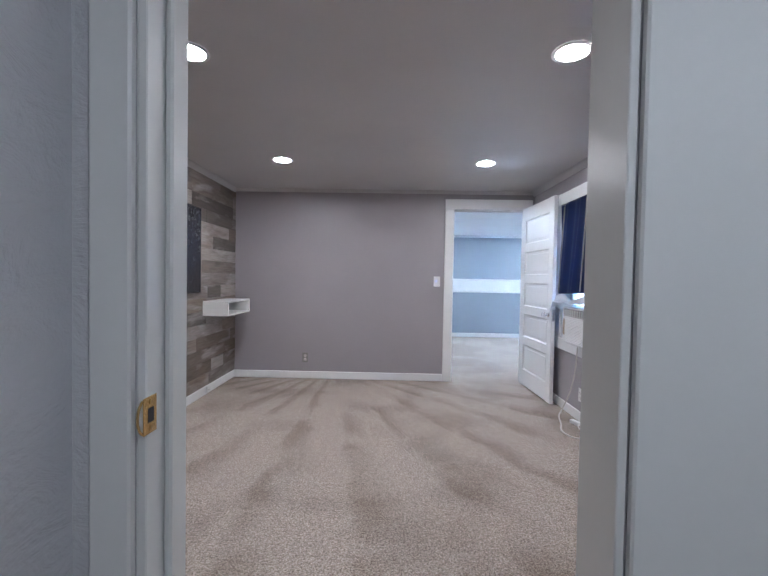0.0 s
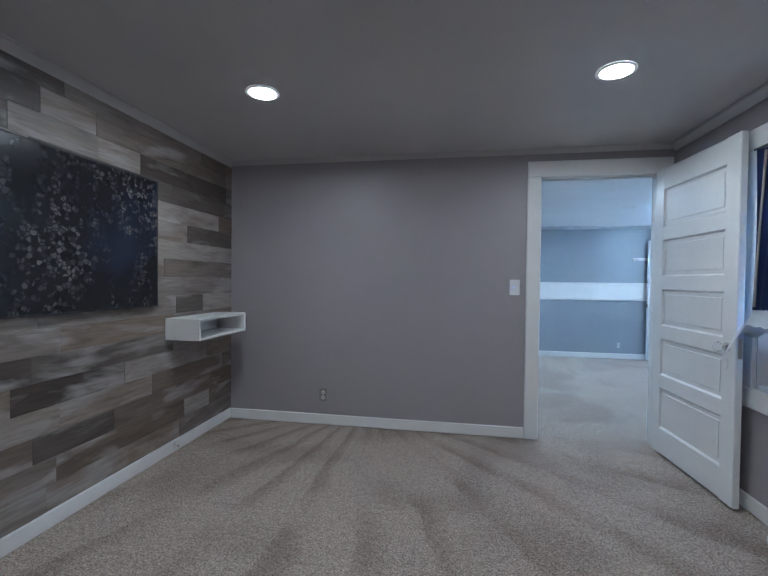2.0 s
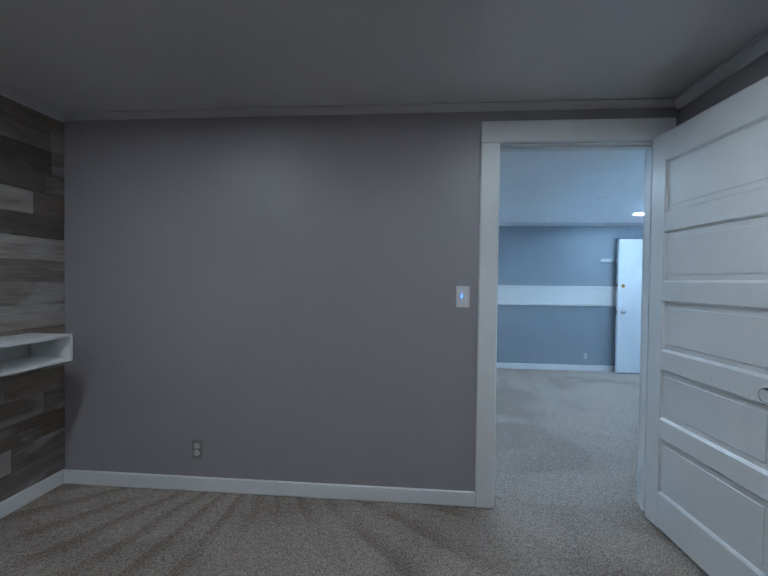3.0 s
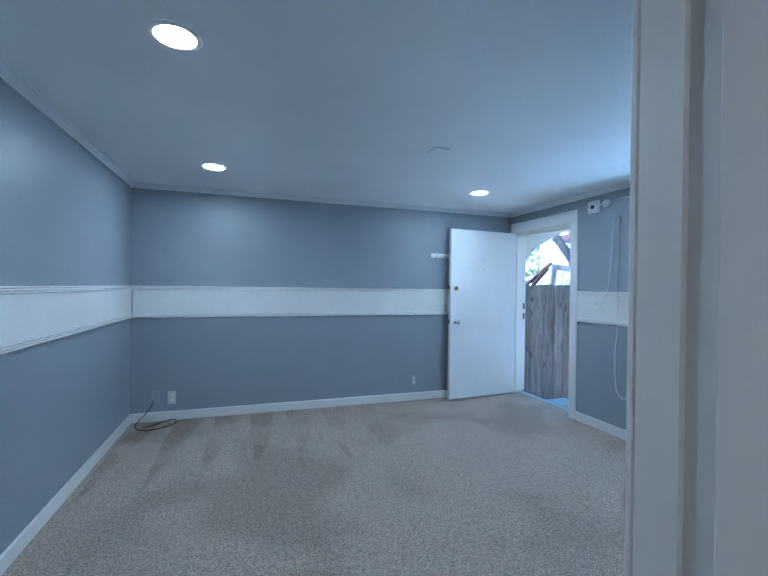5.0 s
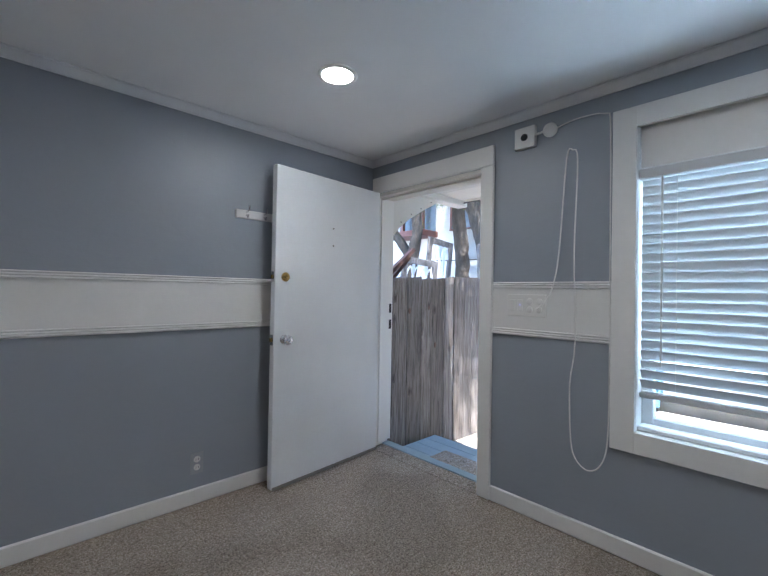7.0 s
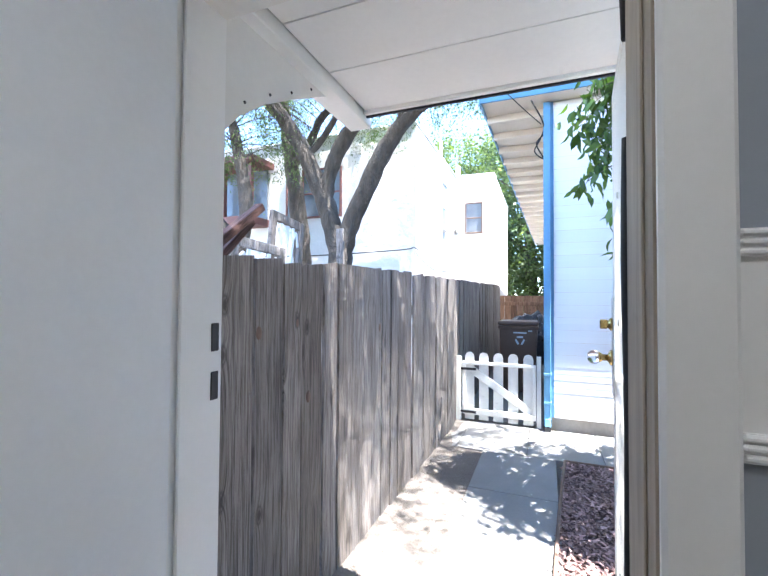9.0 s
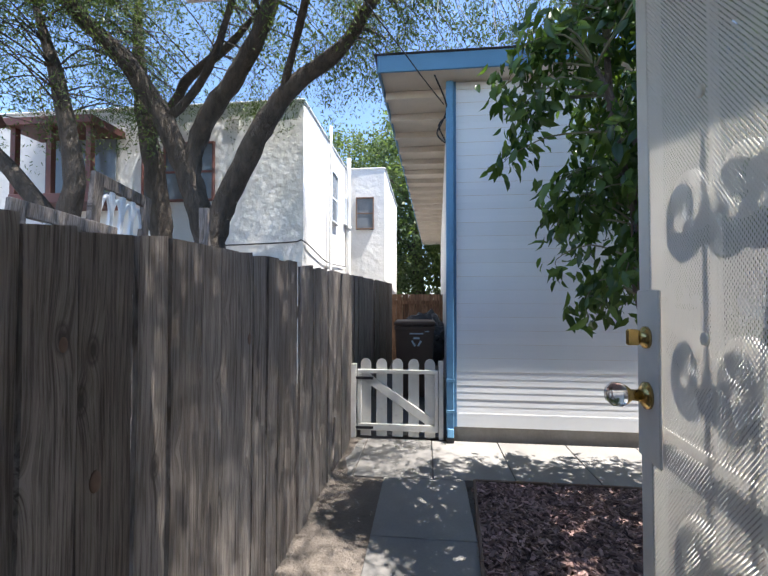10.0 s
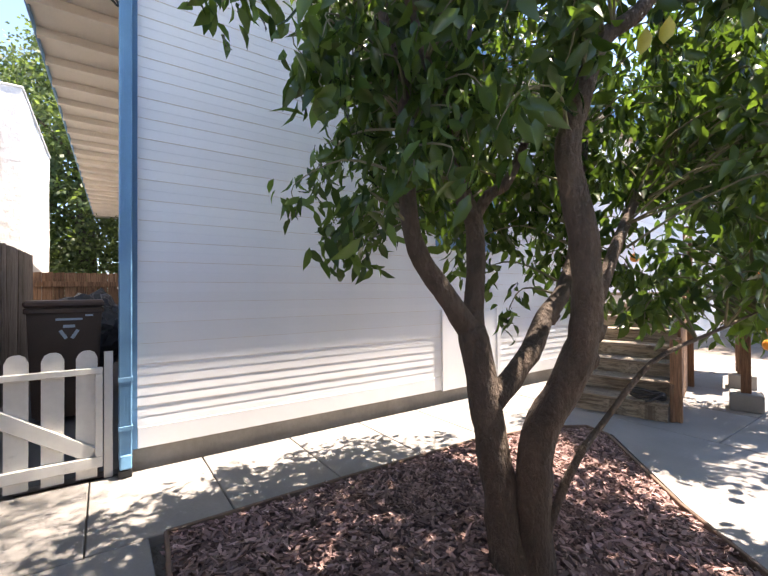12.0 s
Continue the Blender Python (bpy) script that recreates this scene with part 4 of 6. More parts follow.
# ---- living room things ----
rack = thing("coat_hook_rail", (3.245, NB, 1.575), "small white wall rail with metal coat hooks", "coat hooks")
part("rail", boxed(-0.105, 0.155, -0.018, -0.001, -0.024, 0.024, bevel=0.003), WHITE, rack)
for x in (-0.045, 0.065):
    part("hook", tubed([(x, -0.018, 0.012), (x, -0.045, 0.020), (x, -0.055, 0.045)], 0.0045), CHROME, rack)
    part("hook", tubed([(x, -0.018, -0.004), (x, -0.034, -0.018), (x, -0.045, -0.006)], 0.0045), CHROME, rack)
sock = thing("high_outlet", pose(WB1, 7.213, 1.96, 0, 0, -90), "white ceramic outlet box high on the wall", "outlet")
part("box", boxed(-0.056, 0.056, -0.03, -0.001, -0.055, 0.055, bevel=0.004), PLASTIC, sock)
part("socket", lathe([(0.018, 0), (0.018, 0.004), (0.014, 0.005)], 18, Matrix.Translation((0, -0.03, 0)) @ Matrix.Rotation(radians(90), 4, "X")), BLACK, sock)
det = thing("cord_plug", pose(WB1, 7.085, 1.97, 0, 0, -90), "round white plug-in adapter on the wall", "adapter")
part("body", lathe([(0.034, 0.001), (0.036, 0.012), (0.028, 0.030), (0.012, 0.034)], 24, Matrix.Rotation(radians(90), 4, "X")), PLASTIC, det)
part("tail", tubed([(-0.03, -0.016, 0), (-0.05, -0.02, -0.006), (-0.08, -0.024, -0.01)], 0.006), PLASTIC, det)
solid("hanging_cord", tubed([(4.168, 7.06, 1.968), (4.165, 6.95, 1.985), (4.165, 6.83, 1.972), (4.165, 6.806, 1.90), (4.165, 6.803, 1.4), (4.165, 6.80, 0.94), (4.165, 6.803, 0.52), (4.165, 6.83, 0.38), (4.165, 6.885, 0.335), (4.165, 6.94, 0.37), (4.165, 6.965, 0.46), (4.165, 6.972, 0.72), (4.165, 6.95, 0.92), (4.162, 6.958, 1.35), (4.165, 6.948, 1.78), (4.165, 6.972, 1.84), (4.165, 7.0, 1.80), (4.162, 7.03, 1.35), (4.16, 7.06, 1.18), (4.155, 7.10, 1.10), (4.16, 7.14, 1.065)], 0.0032, 6), PLASTIC, "thin white cord hanging in a long loop on the wall", "cord", kind="")

# venetian blind
blind = thing("venetian_blind", (4.215, 6.0, 0.72), "white venetian blind, lowered most of the way", "blind")
part("valance", boxed(-0.012, 0.02, -0.695, 0.695, 0.975, 1.171, bevel=0.003), WHITE, blind)
part("headrail", boxed(-0.038, 0.03, -0.697, 0.697, 0.925, 0.975, bevel=0.006), BLIND, blind)
part("bottom_rail", boxed(-0.025, 0.025, -0.69, 0.69, -0.012, 0.012, bevel=0.004), BLIND, blind)
slat = mesh_of("slat", boxed(-0.025, 0.025, -0.69, 0.69, -0.0014, 0.0014, bevel=0.0008), BLIND)
for k in range(22):
    sag = 4 * math.sin(k * 2.3)
    piece("slat", slat, blind, pose(0, 0, 0.045 + 0.0415 * k, 0, 66 + sag * 0.6 - 14 * max(0, 1 - k / 6), 0))
for y in (-0.62, -0.2, 0.2, 0.56):
    part("ladder_cord", tubed([(-0.027, y, 0.0), (-0.027, y, 0.95)], 0.0012, 5), PLASTIC, blind)
part("tilt_wand", tubed([(-0.035, 0.61, 0.93), (-0.037, 0.61, 0.13)], 0.004, 6), PLASTIC, blind)
jack = thing("cable_jack", (WA0 + 0.0165, 4.02, 0.045), "small white cable jack on the baseboard", "wall jack")
part("box", boxed(0, 0.02, -0.022, 0.022, -0.028, 0.032, bevel=0.004), PLASTIC, jack)
part("socket", boxed(0.02, 0.0215, -0.007, 0.007, -0.006, 0.006), PLASTIC_GREY, jack)
# ---- outdoors: ground ----
G = -0.37
solid("ground", boxed(-150, 150, -150, 150, -0.9, G - 0.05), DIRT, "bare dry ground", "ground")
bm = bmesh.new()
rows = [[bm.verts.new((4.4 + 0.12 * i, 8.16 + 0.105 * j, G - 0.012 + 0.022 * noise.noise(Vector((i * 0.35, j * 0.5, 2))) + (0.02 if j > 3 else 0))) for j in range(6)] for i in range(38)]
for i in range(37):
    for j in range(5):
        bm.faces.new((rows[i][j], rows[i + 1][j], rows[i + 1][j + 1], rows[i][j + 1])).smooth = True
solid("ground_dirt_strip", bm, DIRT, "dry dirt strip along the fence", "ground")
solid("ground_side_yard", boxed(8.7, 14.2, 7.2, 8.9, G - 0.04, G - 0.006), CONCRETE, "concrete yard behind the gate", "ground")


def leafy(name, count, leaf_at, material, parent, label="", quads=False):
    """Many leaves in one mesh; leaf_at(k) gives base, direction, side, length, width."""
    verts, faces = [], []
    for k in range(count):
        got = leaf_at(k)
        if got is None:
            continue
        p, d, s, ln, w = got
        n = d.cross(s)
        i = len(verts)
        if quads:
            verts += [p, p + d * ln * 0.45 + s * w, p + d * ln, p + d * ln * 0.45 - s * w]
            faces += [(i, i + 1, i + 2, i + 3)]
        else:
            a, b = p + d * ln * 0.28 + n * ln * 0.03, p + d * ln * 0.62 + n * ln * 0.02
            lift = n * w * 0.35
            verts += [p, a + s * w * 0.86 + lift, a, a - s * w * 0.86 + lift, b + s * w * 0.80 + lift, b, b - s * w * 0.80 + lift, p + d * ln - n * ln * 0.10]
            faces += [(i, i + 1, i + 2), (i, i + 2, i + 3), (i + 1, i + 4, i + 5, i + 2), (i + 2, i + 5, i + 6, i + 3), (i + 4, i + 7, i + 5), (i + 5, i + 7, i + 6)]
    me = bpy.data.meshes.new(name)
    me.from_pydata([tuple(v) for v in verts], [], faces)
    me.materials.append(material)
    if not quads:
        me.polygons.foreach_set("use_smooth", [True] * len(me.polygons))
    ob = new(name, me)
    ob.parent = parent
    return tagged(ob, label)


path = thing("pavement", (6.5, 7.8, G), "pale concrete path of poured slabs with joints", "pavement", kind="structure")
def paving(x0, x1, y0, y1):
    me = mesh_of("slab", boxed(x0 + 0.004 - 6.5, x1 - 0.004 - 6.5, y0 + 0.004 - 7.8, y1 - 0.004 - 7.8, -0.06, 0, bevel=0.004), CONCRETE)
    piece("slab", me, path, Matrix.Identity(4))


for k in range(3):
    paving(5.16 + 0.83 * k, 5.16 + 0.83 * (k + 1), 7.52, 8.19)
for k in range(7):
    paving(7.65, 8.56, 3.76 + 0.67 * k, 3.76 + 0.67 * (k + 1))
paving(7.65, 8.56, 8.45, 8.66)
for i in range(4):
    for j in range(5):
        paving(4.36 + 1.05 * i, 4.36 + 1.05 * (i + 1), -1.6 + 1.07 * j, -1.6 + 1.07 * (j + 1))

apron = prism([(x - 6.5, y - 7.8) for x, y in ((4.37, 3.756), (7.645, 3.756), (7.645, 5.2), (7.62, 5.2), (7.47, 4.46), (7.27, 4.17), (7.03, 4.23), (6.24, 5.05), (5.80, 5.41), (5.13, 6.07), (4.43, 6.67), (4.37, 6.67))], -0.06, 0)
piece("slab", mesh_of("slab", apron, CONCRETE), path, Matrix.Identity(4))
# mulch bed with its edging
BED = [(7.63, 7.45), (7.63, 6.4), (7.60, 5.3), (7.45, 4.5), (7.26, 4.22), (7.05, 4.28), (6.26, 5.08), (5.82, 5.44), (5.15, 6.1), (4.45, 6.7), (4.45, 7.62), (5.4, 7.6), (6.6, 7.53)]
solid("ground_mulch_bed", prism(BED, G - 0.06, G - 0.012), MULCH_BASE, "dark bark mulch bed", "ground")


def inside(x, y, poly=BED):
    hit = False
    for (x0, y0), (x1, y1) in zip(poly, poly[1:] + poly[:1]):
        if (y0 > y) != (y1 > y) and x < (x1 - x0) * (y - y0) / (y1 - y0) + x0:
            hit = not hit
    return hit


rng = random.Random(4)
verts, faces = [], []
while len(verts) < 8 * 17000:
    x, y = rng.uniform(4.5, 7.65), rng.uniform(4.2, 7.62)
    if not inside(x, y):
        continue
    if x < 5.6 and rng.random() < 0.7:
        continue
    ln, w, h = rng.uniform(0.010, 0.032), rng.uniform(0.004, 0.011), rng.uniform(0.0015, 0.004)
    m = Matrix.Translation((x, y, G - 0.012 + rng.uniform(0.0, 0.022))) @ Euler((rng.gauss(0, 0.4), rng.gauss(0, 0.35), rng.uniform(0, 6.3))).to_matrix().to_4x4()
    i = len(verts)
    verts += [tuple(m @ Vector((sx * ln * (1 - 0.2 * sy * sx), sy * w, sz * h))) for sz in (-1, 1) for sx, sy in ((-1, -1), (1, -1), (1, 1), (-1, 1))]
    faces += [(i, i + 3, i + 2, i + 1), (i + 4, i + 5, i + 6, i + 7), (i, i + 1, i + 5, i + 4), (i + 1, i + 2, i + 6, i + 5), (i + 2, i + 3, i + 7, i + 6), (i + 3, i, i + 4, i + 7)]
me = bpy.data.meshes.new("bark_mulch")
me.from_pydata(verts, [], faces)
me.materials.append(CHIP)
tagged(new("bark_mulch", me), "loose reddish-brown bark mulch chips", "mulch", "", "stuff")
edge = thing("bed_edging", (7.6, 7.45, G), "low dark wooden edging round the mulch bed", "edging")
for (x0, y0), (x1, y1) in zip(BED[-2:] + BED[:8], BED[-1:] + BED[:9]):
    d = Vector((x1 - x0, y1 - y0, 0))
    m = Matrix.Translation((x0 - 7.6, y0 - 7.45, 0)) @ Matrix.Rotation(math.atan2(d.y, d.x), 4, "Z")
    part("edging_board", boxed(0, d.length, -0.011, 0.011, -0.05, 0.022, bevel=0.004), EDGING, edge, at=m)
# ---- porch ----
deck = thing("porch_step", (4.74, 7.9, G), "pale blue painted porch step with a carpet mat", "step")
for k in range(6):
    part("deck_board", boxed(-0.40 + 0.136 * k, -0.268 + 0.136 * k, -0.70, 0.69, 0.155, 0.19, bevel=0.004), BLUE_DECK, deck)
bm = boxed(-0.40, 0.405, -0.70, 0.69, 0.0, 0.153)
part("base", bm, BLUE_DECK, deck)
solid("porch_mat", boxed(4.40, 4.90, 7.32, 8.27, G + 0.191, G + 0.205, bevel=0.005), CARPET_B, "offcut of beige carpet used as a door mat", "mat", kind="")
roof = thing("porch_roof", (4.36, 7.9, 1.9), "white boarded porch ceiling with beam and fascia", "porch roof", kind="structure")
PW = surface("porch_white_paint", (0.74, 0.73, 0.70), 0.5, 0.06, 1.5, 40, 0.1, wear=0.15)
for k, (x0, x1) in enumerate(((-0.03, 0.26), (0.264, 0.56), (0.564, 0.90))):
    part("ceiling_panel", boxed(x0, x1, -0.75, 0.50, 0.10, 0.125, bevel=0.002), PW, roof)
part("beam", boxed(-0.03, 1.0, 0.51, 0.62, 0.055, 0.20, bevel=0.004), PW, roof)
part("fascia", boxed(0.902, 0.925, -0.75, 0.505, 0.085, 0.22, bevel=0.003), PW, roof)
part("drip_edge", boxed(0.926, 0.94, -0.76, 0.505, 0.078, 0.23, bevel=0.002), DARKMETAL, roof, "dark metal drip edge")
part("roof_deck", boxed(-0.2, 0.95, -0.80, 0.70, 0.23, 0.27), SHINGLE, roof)
bm = bmesh.new()
prof = [(0.0, 0.2), (0.0, -0.42), (0.05, -0.34), (0.14, -0.24), (0.26, -0.15), (0.42, -0.06), (0.62, 0.045), (0.66, 0.06), (0.66, 0.2)]
f0 = [bm.verts.new((x, 0.56, z)) for x, z in prof]
f1 = [bm.verts.new((x, 0.58, z)) for x, z in prof]
bm.faces.new(f0)
bm.faces.new(f1[::-1])
for k in range(len(prof)):
    bm.faces.new((f0[k], f0[(k + 1) % len(prof)], f1[(k + 1) % len(prof)], f1[k]))
gus = part("gusset", bm, PW, roof, "white plywood bracket with nail heads")
nail = mesh_of("nail_head", lathe([(0.006, 0), (0.004, 0.003)], 8), DARKMETAL)
for x, z in ((0.07, -0.29), (0.16, -0.19), (0.28, -0.11), (0.40, -0.045), (0.53, 0.03)):
    piece("nail_head", nail, gus, Matrix.Translation((x, 0.56, z)) @ Matrix.Rotation(radians(90), 4, "X"))
# outer wall above and beside the door, and the roof over the rooms
solid("wall_outer_porch", boxed(4.331, 4.345, 7.0, 7.455, -0.3, 2.4), SIDING, "white outer wall beside the door", "wall")
solid("wall_outer_corner", boxed(4.331, 4.345, 8.40, 8.56, -0.3, 2.4), SIDING, "white outer wall beside the door", "wall")
solid("wall_outer_head", boxed(4.331, 4.345, 7.455, 8.40, 1.862, 2.4), SIDING, "white outer wall above the door", "wall")
bm = boxed(0.0, 4.55, 4.8, 8.7, 2.42, 2.5)
box(bm, -1.9, 2.3, -1.7, 4.8, 2.42, 2.5)
solid("roof", bm, SHINGLE, "dark flat roof over the rooms", "roof")

# ---- security screen door ----
sd = thing("screen_door", pose(4.374, 7.440, -0.01, 0, 0, -4.4), "white security screen door with perforated sheet and scrollwork, standing open", "screen door", kind="structure")
W, H = 0.815, 1.86
bm = bmesh.new()
for a, b, c, d in ((0, 0.05, 0, H), (W - 0.05, W, 0, H), (0.05, W - 0.05, 0, 0.06), (0.05, W - 0.05, H - 0.05, H)):
    box(bm, a, b, -0.014, 0.014, c, d, 0.003)
part("frame", bm, WHITE_OLD, sd)
part("perforated_sheet", boxed(0.045, W - 0.045, 0.011, 0.0125, 0.05, H - 0.045), MESH_SHEET, sd, "white perforated steel sheet")
part("lock_plate", boxed(W - 0.095, W - 0.002, 0.0141, 0.020, 0.80, 1.14, bevel=0.003), WHITE_OLD, sd)
part("crossbar", boxed(0.05, W - 0.05, -0.008, 0.004, 0.855, 0.875, bevel=0.002), WHITE_OLD, sd)
for z, r in ((0.93, 0.027), (1.045, 0.022)):
    m = Matrix.Translation((W - 0.048, 0.020, z)) @ Matrix.Rotation(radians(-90), 4, "X")
    part("brass_rose", lathe([(r, 0), (r, 0.006), (r * 0.6, 0.013), (0.010, 0.016)], 20, m), BRASS, sd, "brass rose")
m = Matrix.Translation((W - 0.048, 0.020, 0.93)) @ Matrix.Rotation(radians(-90), 4, "X")
part("brass_neck", lathe([(0.012, 0.012), (0.011, 0.030), (0.020, 0.042)], 16, m), BRASS, sd, "brass knob neck")
part("knob", lathe([(0.017, 0.040), (0.024, 0.050), (0.023, 0.066), (0.013, 0.077)], 10, m), CRYSTAL, sd, "faceted glass knob")
part("thumb_turn", boxed(W - 0.053, W - 0.043, 0.034, 0.058, 1.029, 1.061, bevel=0.003), BRASS, sd, "brass thumb turn")
part("weather_strip", boxed(W - 0.002, W + 0.004, -0.020, -0.004, 1.56, H, bevel=0.002), BLACK, sd, "black rubber strip")
part("weather_strip", tubed([(0.006, 0.030, 0.10), (0.006, 0.040, 0.18), (0.004, 0.042, 0.5), (0.002, 0.040, 0.9), (0.004, 0.043, 1.2), (0.004, 0.040, 1.42)], 0.009, 6), BLACK, sd, "loose black rubber strip")
part("weather_strip", tubed([(0.004, 0.040, 1.60), (0.006, 0.043, 1.74), (0.004, 0.040, 1.85)], 0.009, 6), BLACK, sd, "loose black rubber strip")


def scroll(cx, cz, r0, turns, start, sign, lead=()):
    pts = [Vector((cx + math.cos(start + sign * a) * r0 * (1 - 0.72 * a / (turns * 6.283)), -0.004, cz + math.sin(start + sign * a) * r0 * (1 - 0.72 * a / (turns * 6.283)))) for a in [turns * 6.283 * k / 14 for k in range(15)]]
    return [Vector(p) for p in lead] + pts


for x in (W * 0.28, W * 0.72):
    part("upright_bar", boxed(x - 0.006, x + 0.006, -0.010, 0.002, 0.06, H - 0.05, bevel=0.002), WHITE_OLD, sd)
for x, s in ((W * 0.28, 1), (W * 0.72, -1)):
    for z, r in ((0.42, 0.06), (0.70, 0.055), (1.03, 0.055), (1.30, 0.06)):
        part("scroll", tubed(scroll(x + s * r * 1.05, z, r, 1.2, math.pi if s > 0 else 0, 1 if z < 0.86 else -1), 0.0115, 6), WHITE_OLD, sd)
        part("scroll", tubed(scroll(x - s * r * 1.05, z, r, 1.2, 0 if s > 0 else math.pi, -1 if z < 0.86 else 1), 0.0115, 6), WHITE_OLD, sd)
mid = W / 2
for s in (-1, 1):
    part("arch_bar", tubed([(mid, -0.004, 0.25), (mid + s * 0.05, -0.004, 0.6), (mid + s * 0.085, -0.004, 0.87), (mid + s * 0.05, -0.004, 1.15), (mid, -0.004, 1.52)], 0.006, 6), WHITE_OLD, sd)
    part("scroll", tubed(scroll(mid + s * 0.055, 1.28, 0.05, 1.2, math.pi if s > 0 else 0, -s), 0.0115, 6), WHITE_OLD, sd)
    part("scroll", tubed(scroll(mid + s * 0.055, 0.45, 0.05, 1.2, math.pi if s > 0 else 0, s), 0.0115, 6), WHITE_OLD, sd)
for z in (1.45, 1.06, 0.30):
    part("rivet", lathe([(0.011, 0), (0.010, 0.004), (0.004, 0.006)], 12, Matrix.Translation((W * 0.72, 0.0126, z)) @ Matrix.Rotation(radians(-90), 4, "X")), WHITE_OLD, sd)
for z in (0.35, 0.83, 1.5):
    part("hinge", lathe([(0.009, -0.06), (0.009, 0.06)], 10, Matrix.Translation((-0.006, 0.012, z))), DARKMETAL, sd, "rusty hinge")

# ---- neighbouring white house ----
nh = thing("white_house", (8.6, 7.5, G), "white clapboard house with blue trim and deep eaves", "house")
part("wall_core", prism([(0.022, -11.5), (13, -11.5), (13, -0.30), (0.022, 0.10)], 0.14, 3.80), SIDING, nh)
part("foundation", prism([(0.035, -11.5), (13, -11.5), (13, -0.31), (0.035, 0.095)], -0.1, 0.139), FOUNDATION, nh, "bare grey concrete foundation")
part("skirt_board", boxed(-0.016, 0.021, -11.5, 0.015, 0.14, 0.285, bevel=0.003), SIDING, nh)
clap_bm = bmesh.new()
pr = [(0.021, 0.0), (-0.013, 0.0), (-0.013, 0.0015), (-0.0099, 0.071), (0.021, 0.071)]
e0, e1 = [[clap_bm.verts.new((x, y, z)) for x, z in pr] for y in (-11.5, 0.016)]
clap_bm.faces.new(e0)
clap_bm.faces.new(e1[::-1])
for k in range(5):
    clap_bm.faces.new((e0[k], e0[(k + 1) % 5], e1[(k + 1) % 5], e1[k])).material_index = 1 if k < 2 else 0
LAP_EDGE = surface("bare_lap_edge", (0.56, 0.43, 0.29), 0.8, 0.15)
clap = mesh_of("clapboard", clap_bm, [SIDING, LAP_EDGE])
clap_flush = clap.copy()
clap_flush.materials[1] = SIDING
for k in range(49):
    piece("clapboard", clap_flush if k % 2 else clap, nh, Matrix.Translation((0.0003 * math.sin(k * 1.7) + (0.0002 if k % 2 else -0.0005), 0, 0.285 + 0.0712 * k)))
part("corner_board", boxed(-0.018, 0.022, 0.016, 0.105, 0.14, 3.79, bevel=0.003), BLUE_TRIM, nh, "blue corner board")
bm = bmesh.new()
box(bm, -0.095, -0.02, 0.05, 0.125, 0.10, 3.76, 0.006)
box(bm, -0.15, -0.03, 0.052, 0.123, 0.03, 0.12, 0.008, Matrix.Rotation(radians(12), 4, "Y"))
spout = part("downspout", bm, BLUE_SPOUT, nh, "ribbed blue metal downspout")
for k in range(4):
    part("rib", boxed(-0.099, -0.0948, 0.056 + 0.018 * k, 0.064 + 0.018 * k, 0.10, 3.76), BLUE_SPOUT, spout)
for z in (0.30, 0.62):
    part("strap", boxed(-0.102, -0.018, 0.046, 0.129, z, z + 0.03, bevel=0.002), BLUE_SPOUT, spout)
part("drain_boot", boxed(-0.12, -0.02, 0.05, 0.13, -0.0, 0.05, bevel=0.004), BLACK, nh)
eave = [(-0.29, -11.9), (13.4, -11.9), (13.4, 0.45), (-0.29, 0.80)]
part("soffit", prism(eave, 3.80, 3.815), SOFFIT, nh, "beige boarded soffit")
for k in range(23):
    x = 0.15 + 0.56 * k
    part("rafter", boxed(x, x + 0.07, 0.03 - 0.027 * x, 0.79 - 0.0256 * x, 3.715, 3.80, bevel=0.003), SOFFIT, nh)
part("fascia", boxed(-0.315, -0.29, -11.9, 0.80, 3.765, 3.935, bevel=0.003), BLUE_TRIM, nh, "blue painted fascia")
d = math.atan2(-0.35, 13.69)
part("fascia", boxed(-0.0, 13.7, -0.0, 0.025, 3.765, 3.935, bevel=0.003), BLUE_TRIM, nh, "blue painted fascia", at=Matrix.Translation((-0.315, 0.80, 0)) @ Matrix.Rotation(d, 4, "Z"))
bm = bmesh.new()
lo = [bm.verts.new((x, y, 3.936)) for x, y in ((-0.35, -11.95), (13.45, -11.95), (13.45, 0.5), (-0.35, 0.86))]
hi = [bm.verts.new(p) for p in ((4.5, -5.6, 5.2), (8.5, -5.6, 5.2))]
for f in ((lo[0], lo[1], hi[1], hi[0]), (lo[1], lo[2], hi[1]), (lo[2], lo[3], hi[0], hi[1]), (lo[3], lo[0], hi[0]), (lo[3], lo[2], lo[1], lo[0])):
    bm.faces.new(f)
part("roof", bm, SHINGLE, nh, "dark shingle roof")
pn = part("crawl_door", boxed(-0.032, -0.014, -3.68, -2.86, 0.13, 0.98, bevel=0.003), SIDING, nh, "white painted access panel")
for y0, y1 in ((-2.86, -2.79), (-3.75, -3.68)):
    part("panel_trim", boxed(-0.04, -0.014, y0, y1, 0.13, 1.0, bevel=0.003), SIDING, pn)
wd = part("window", boxed(-0.022, -0.016, -3.6, -2.8, 1.75, 2.75), WINDOW_DARK, nh, "dark window")
bm = bmesh.new()
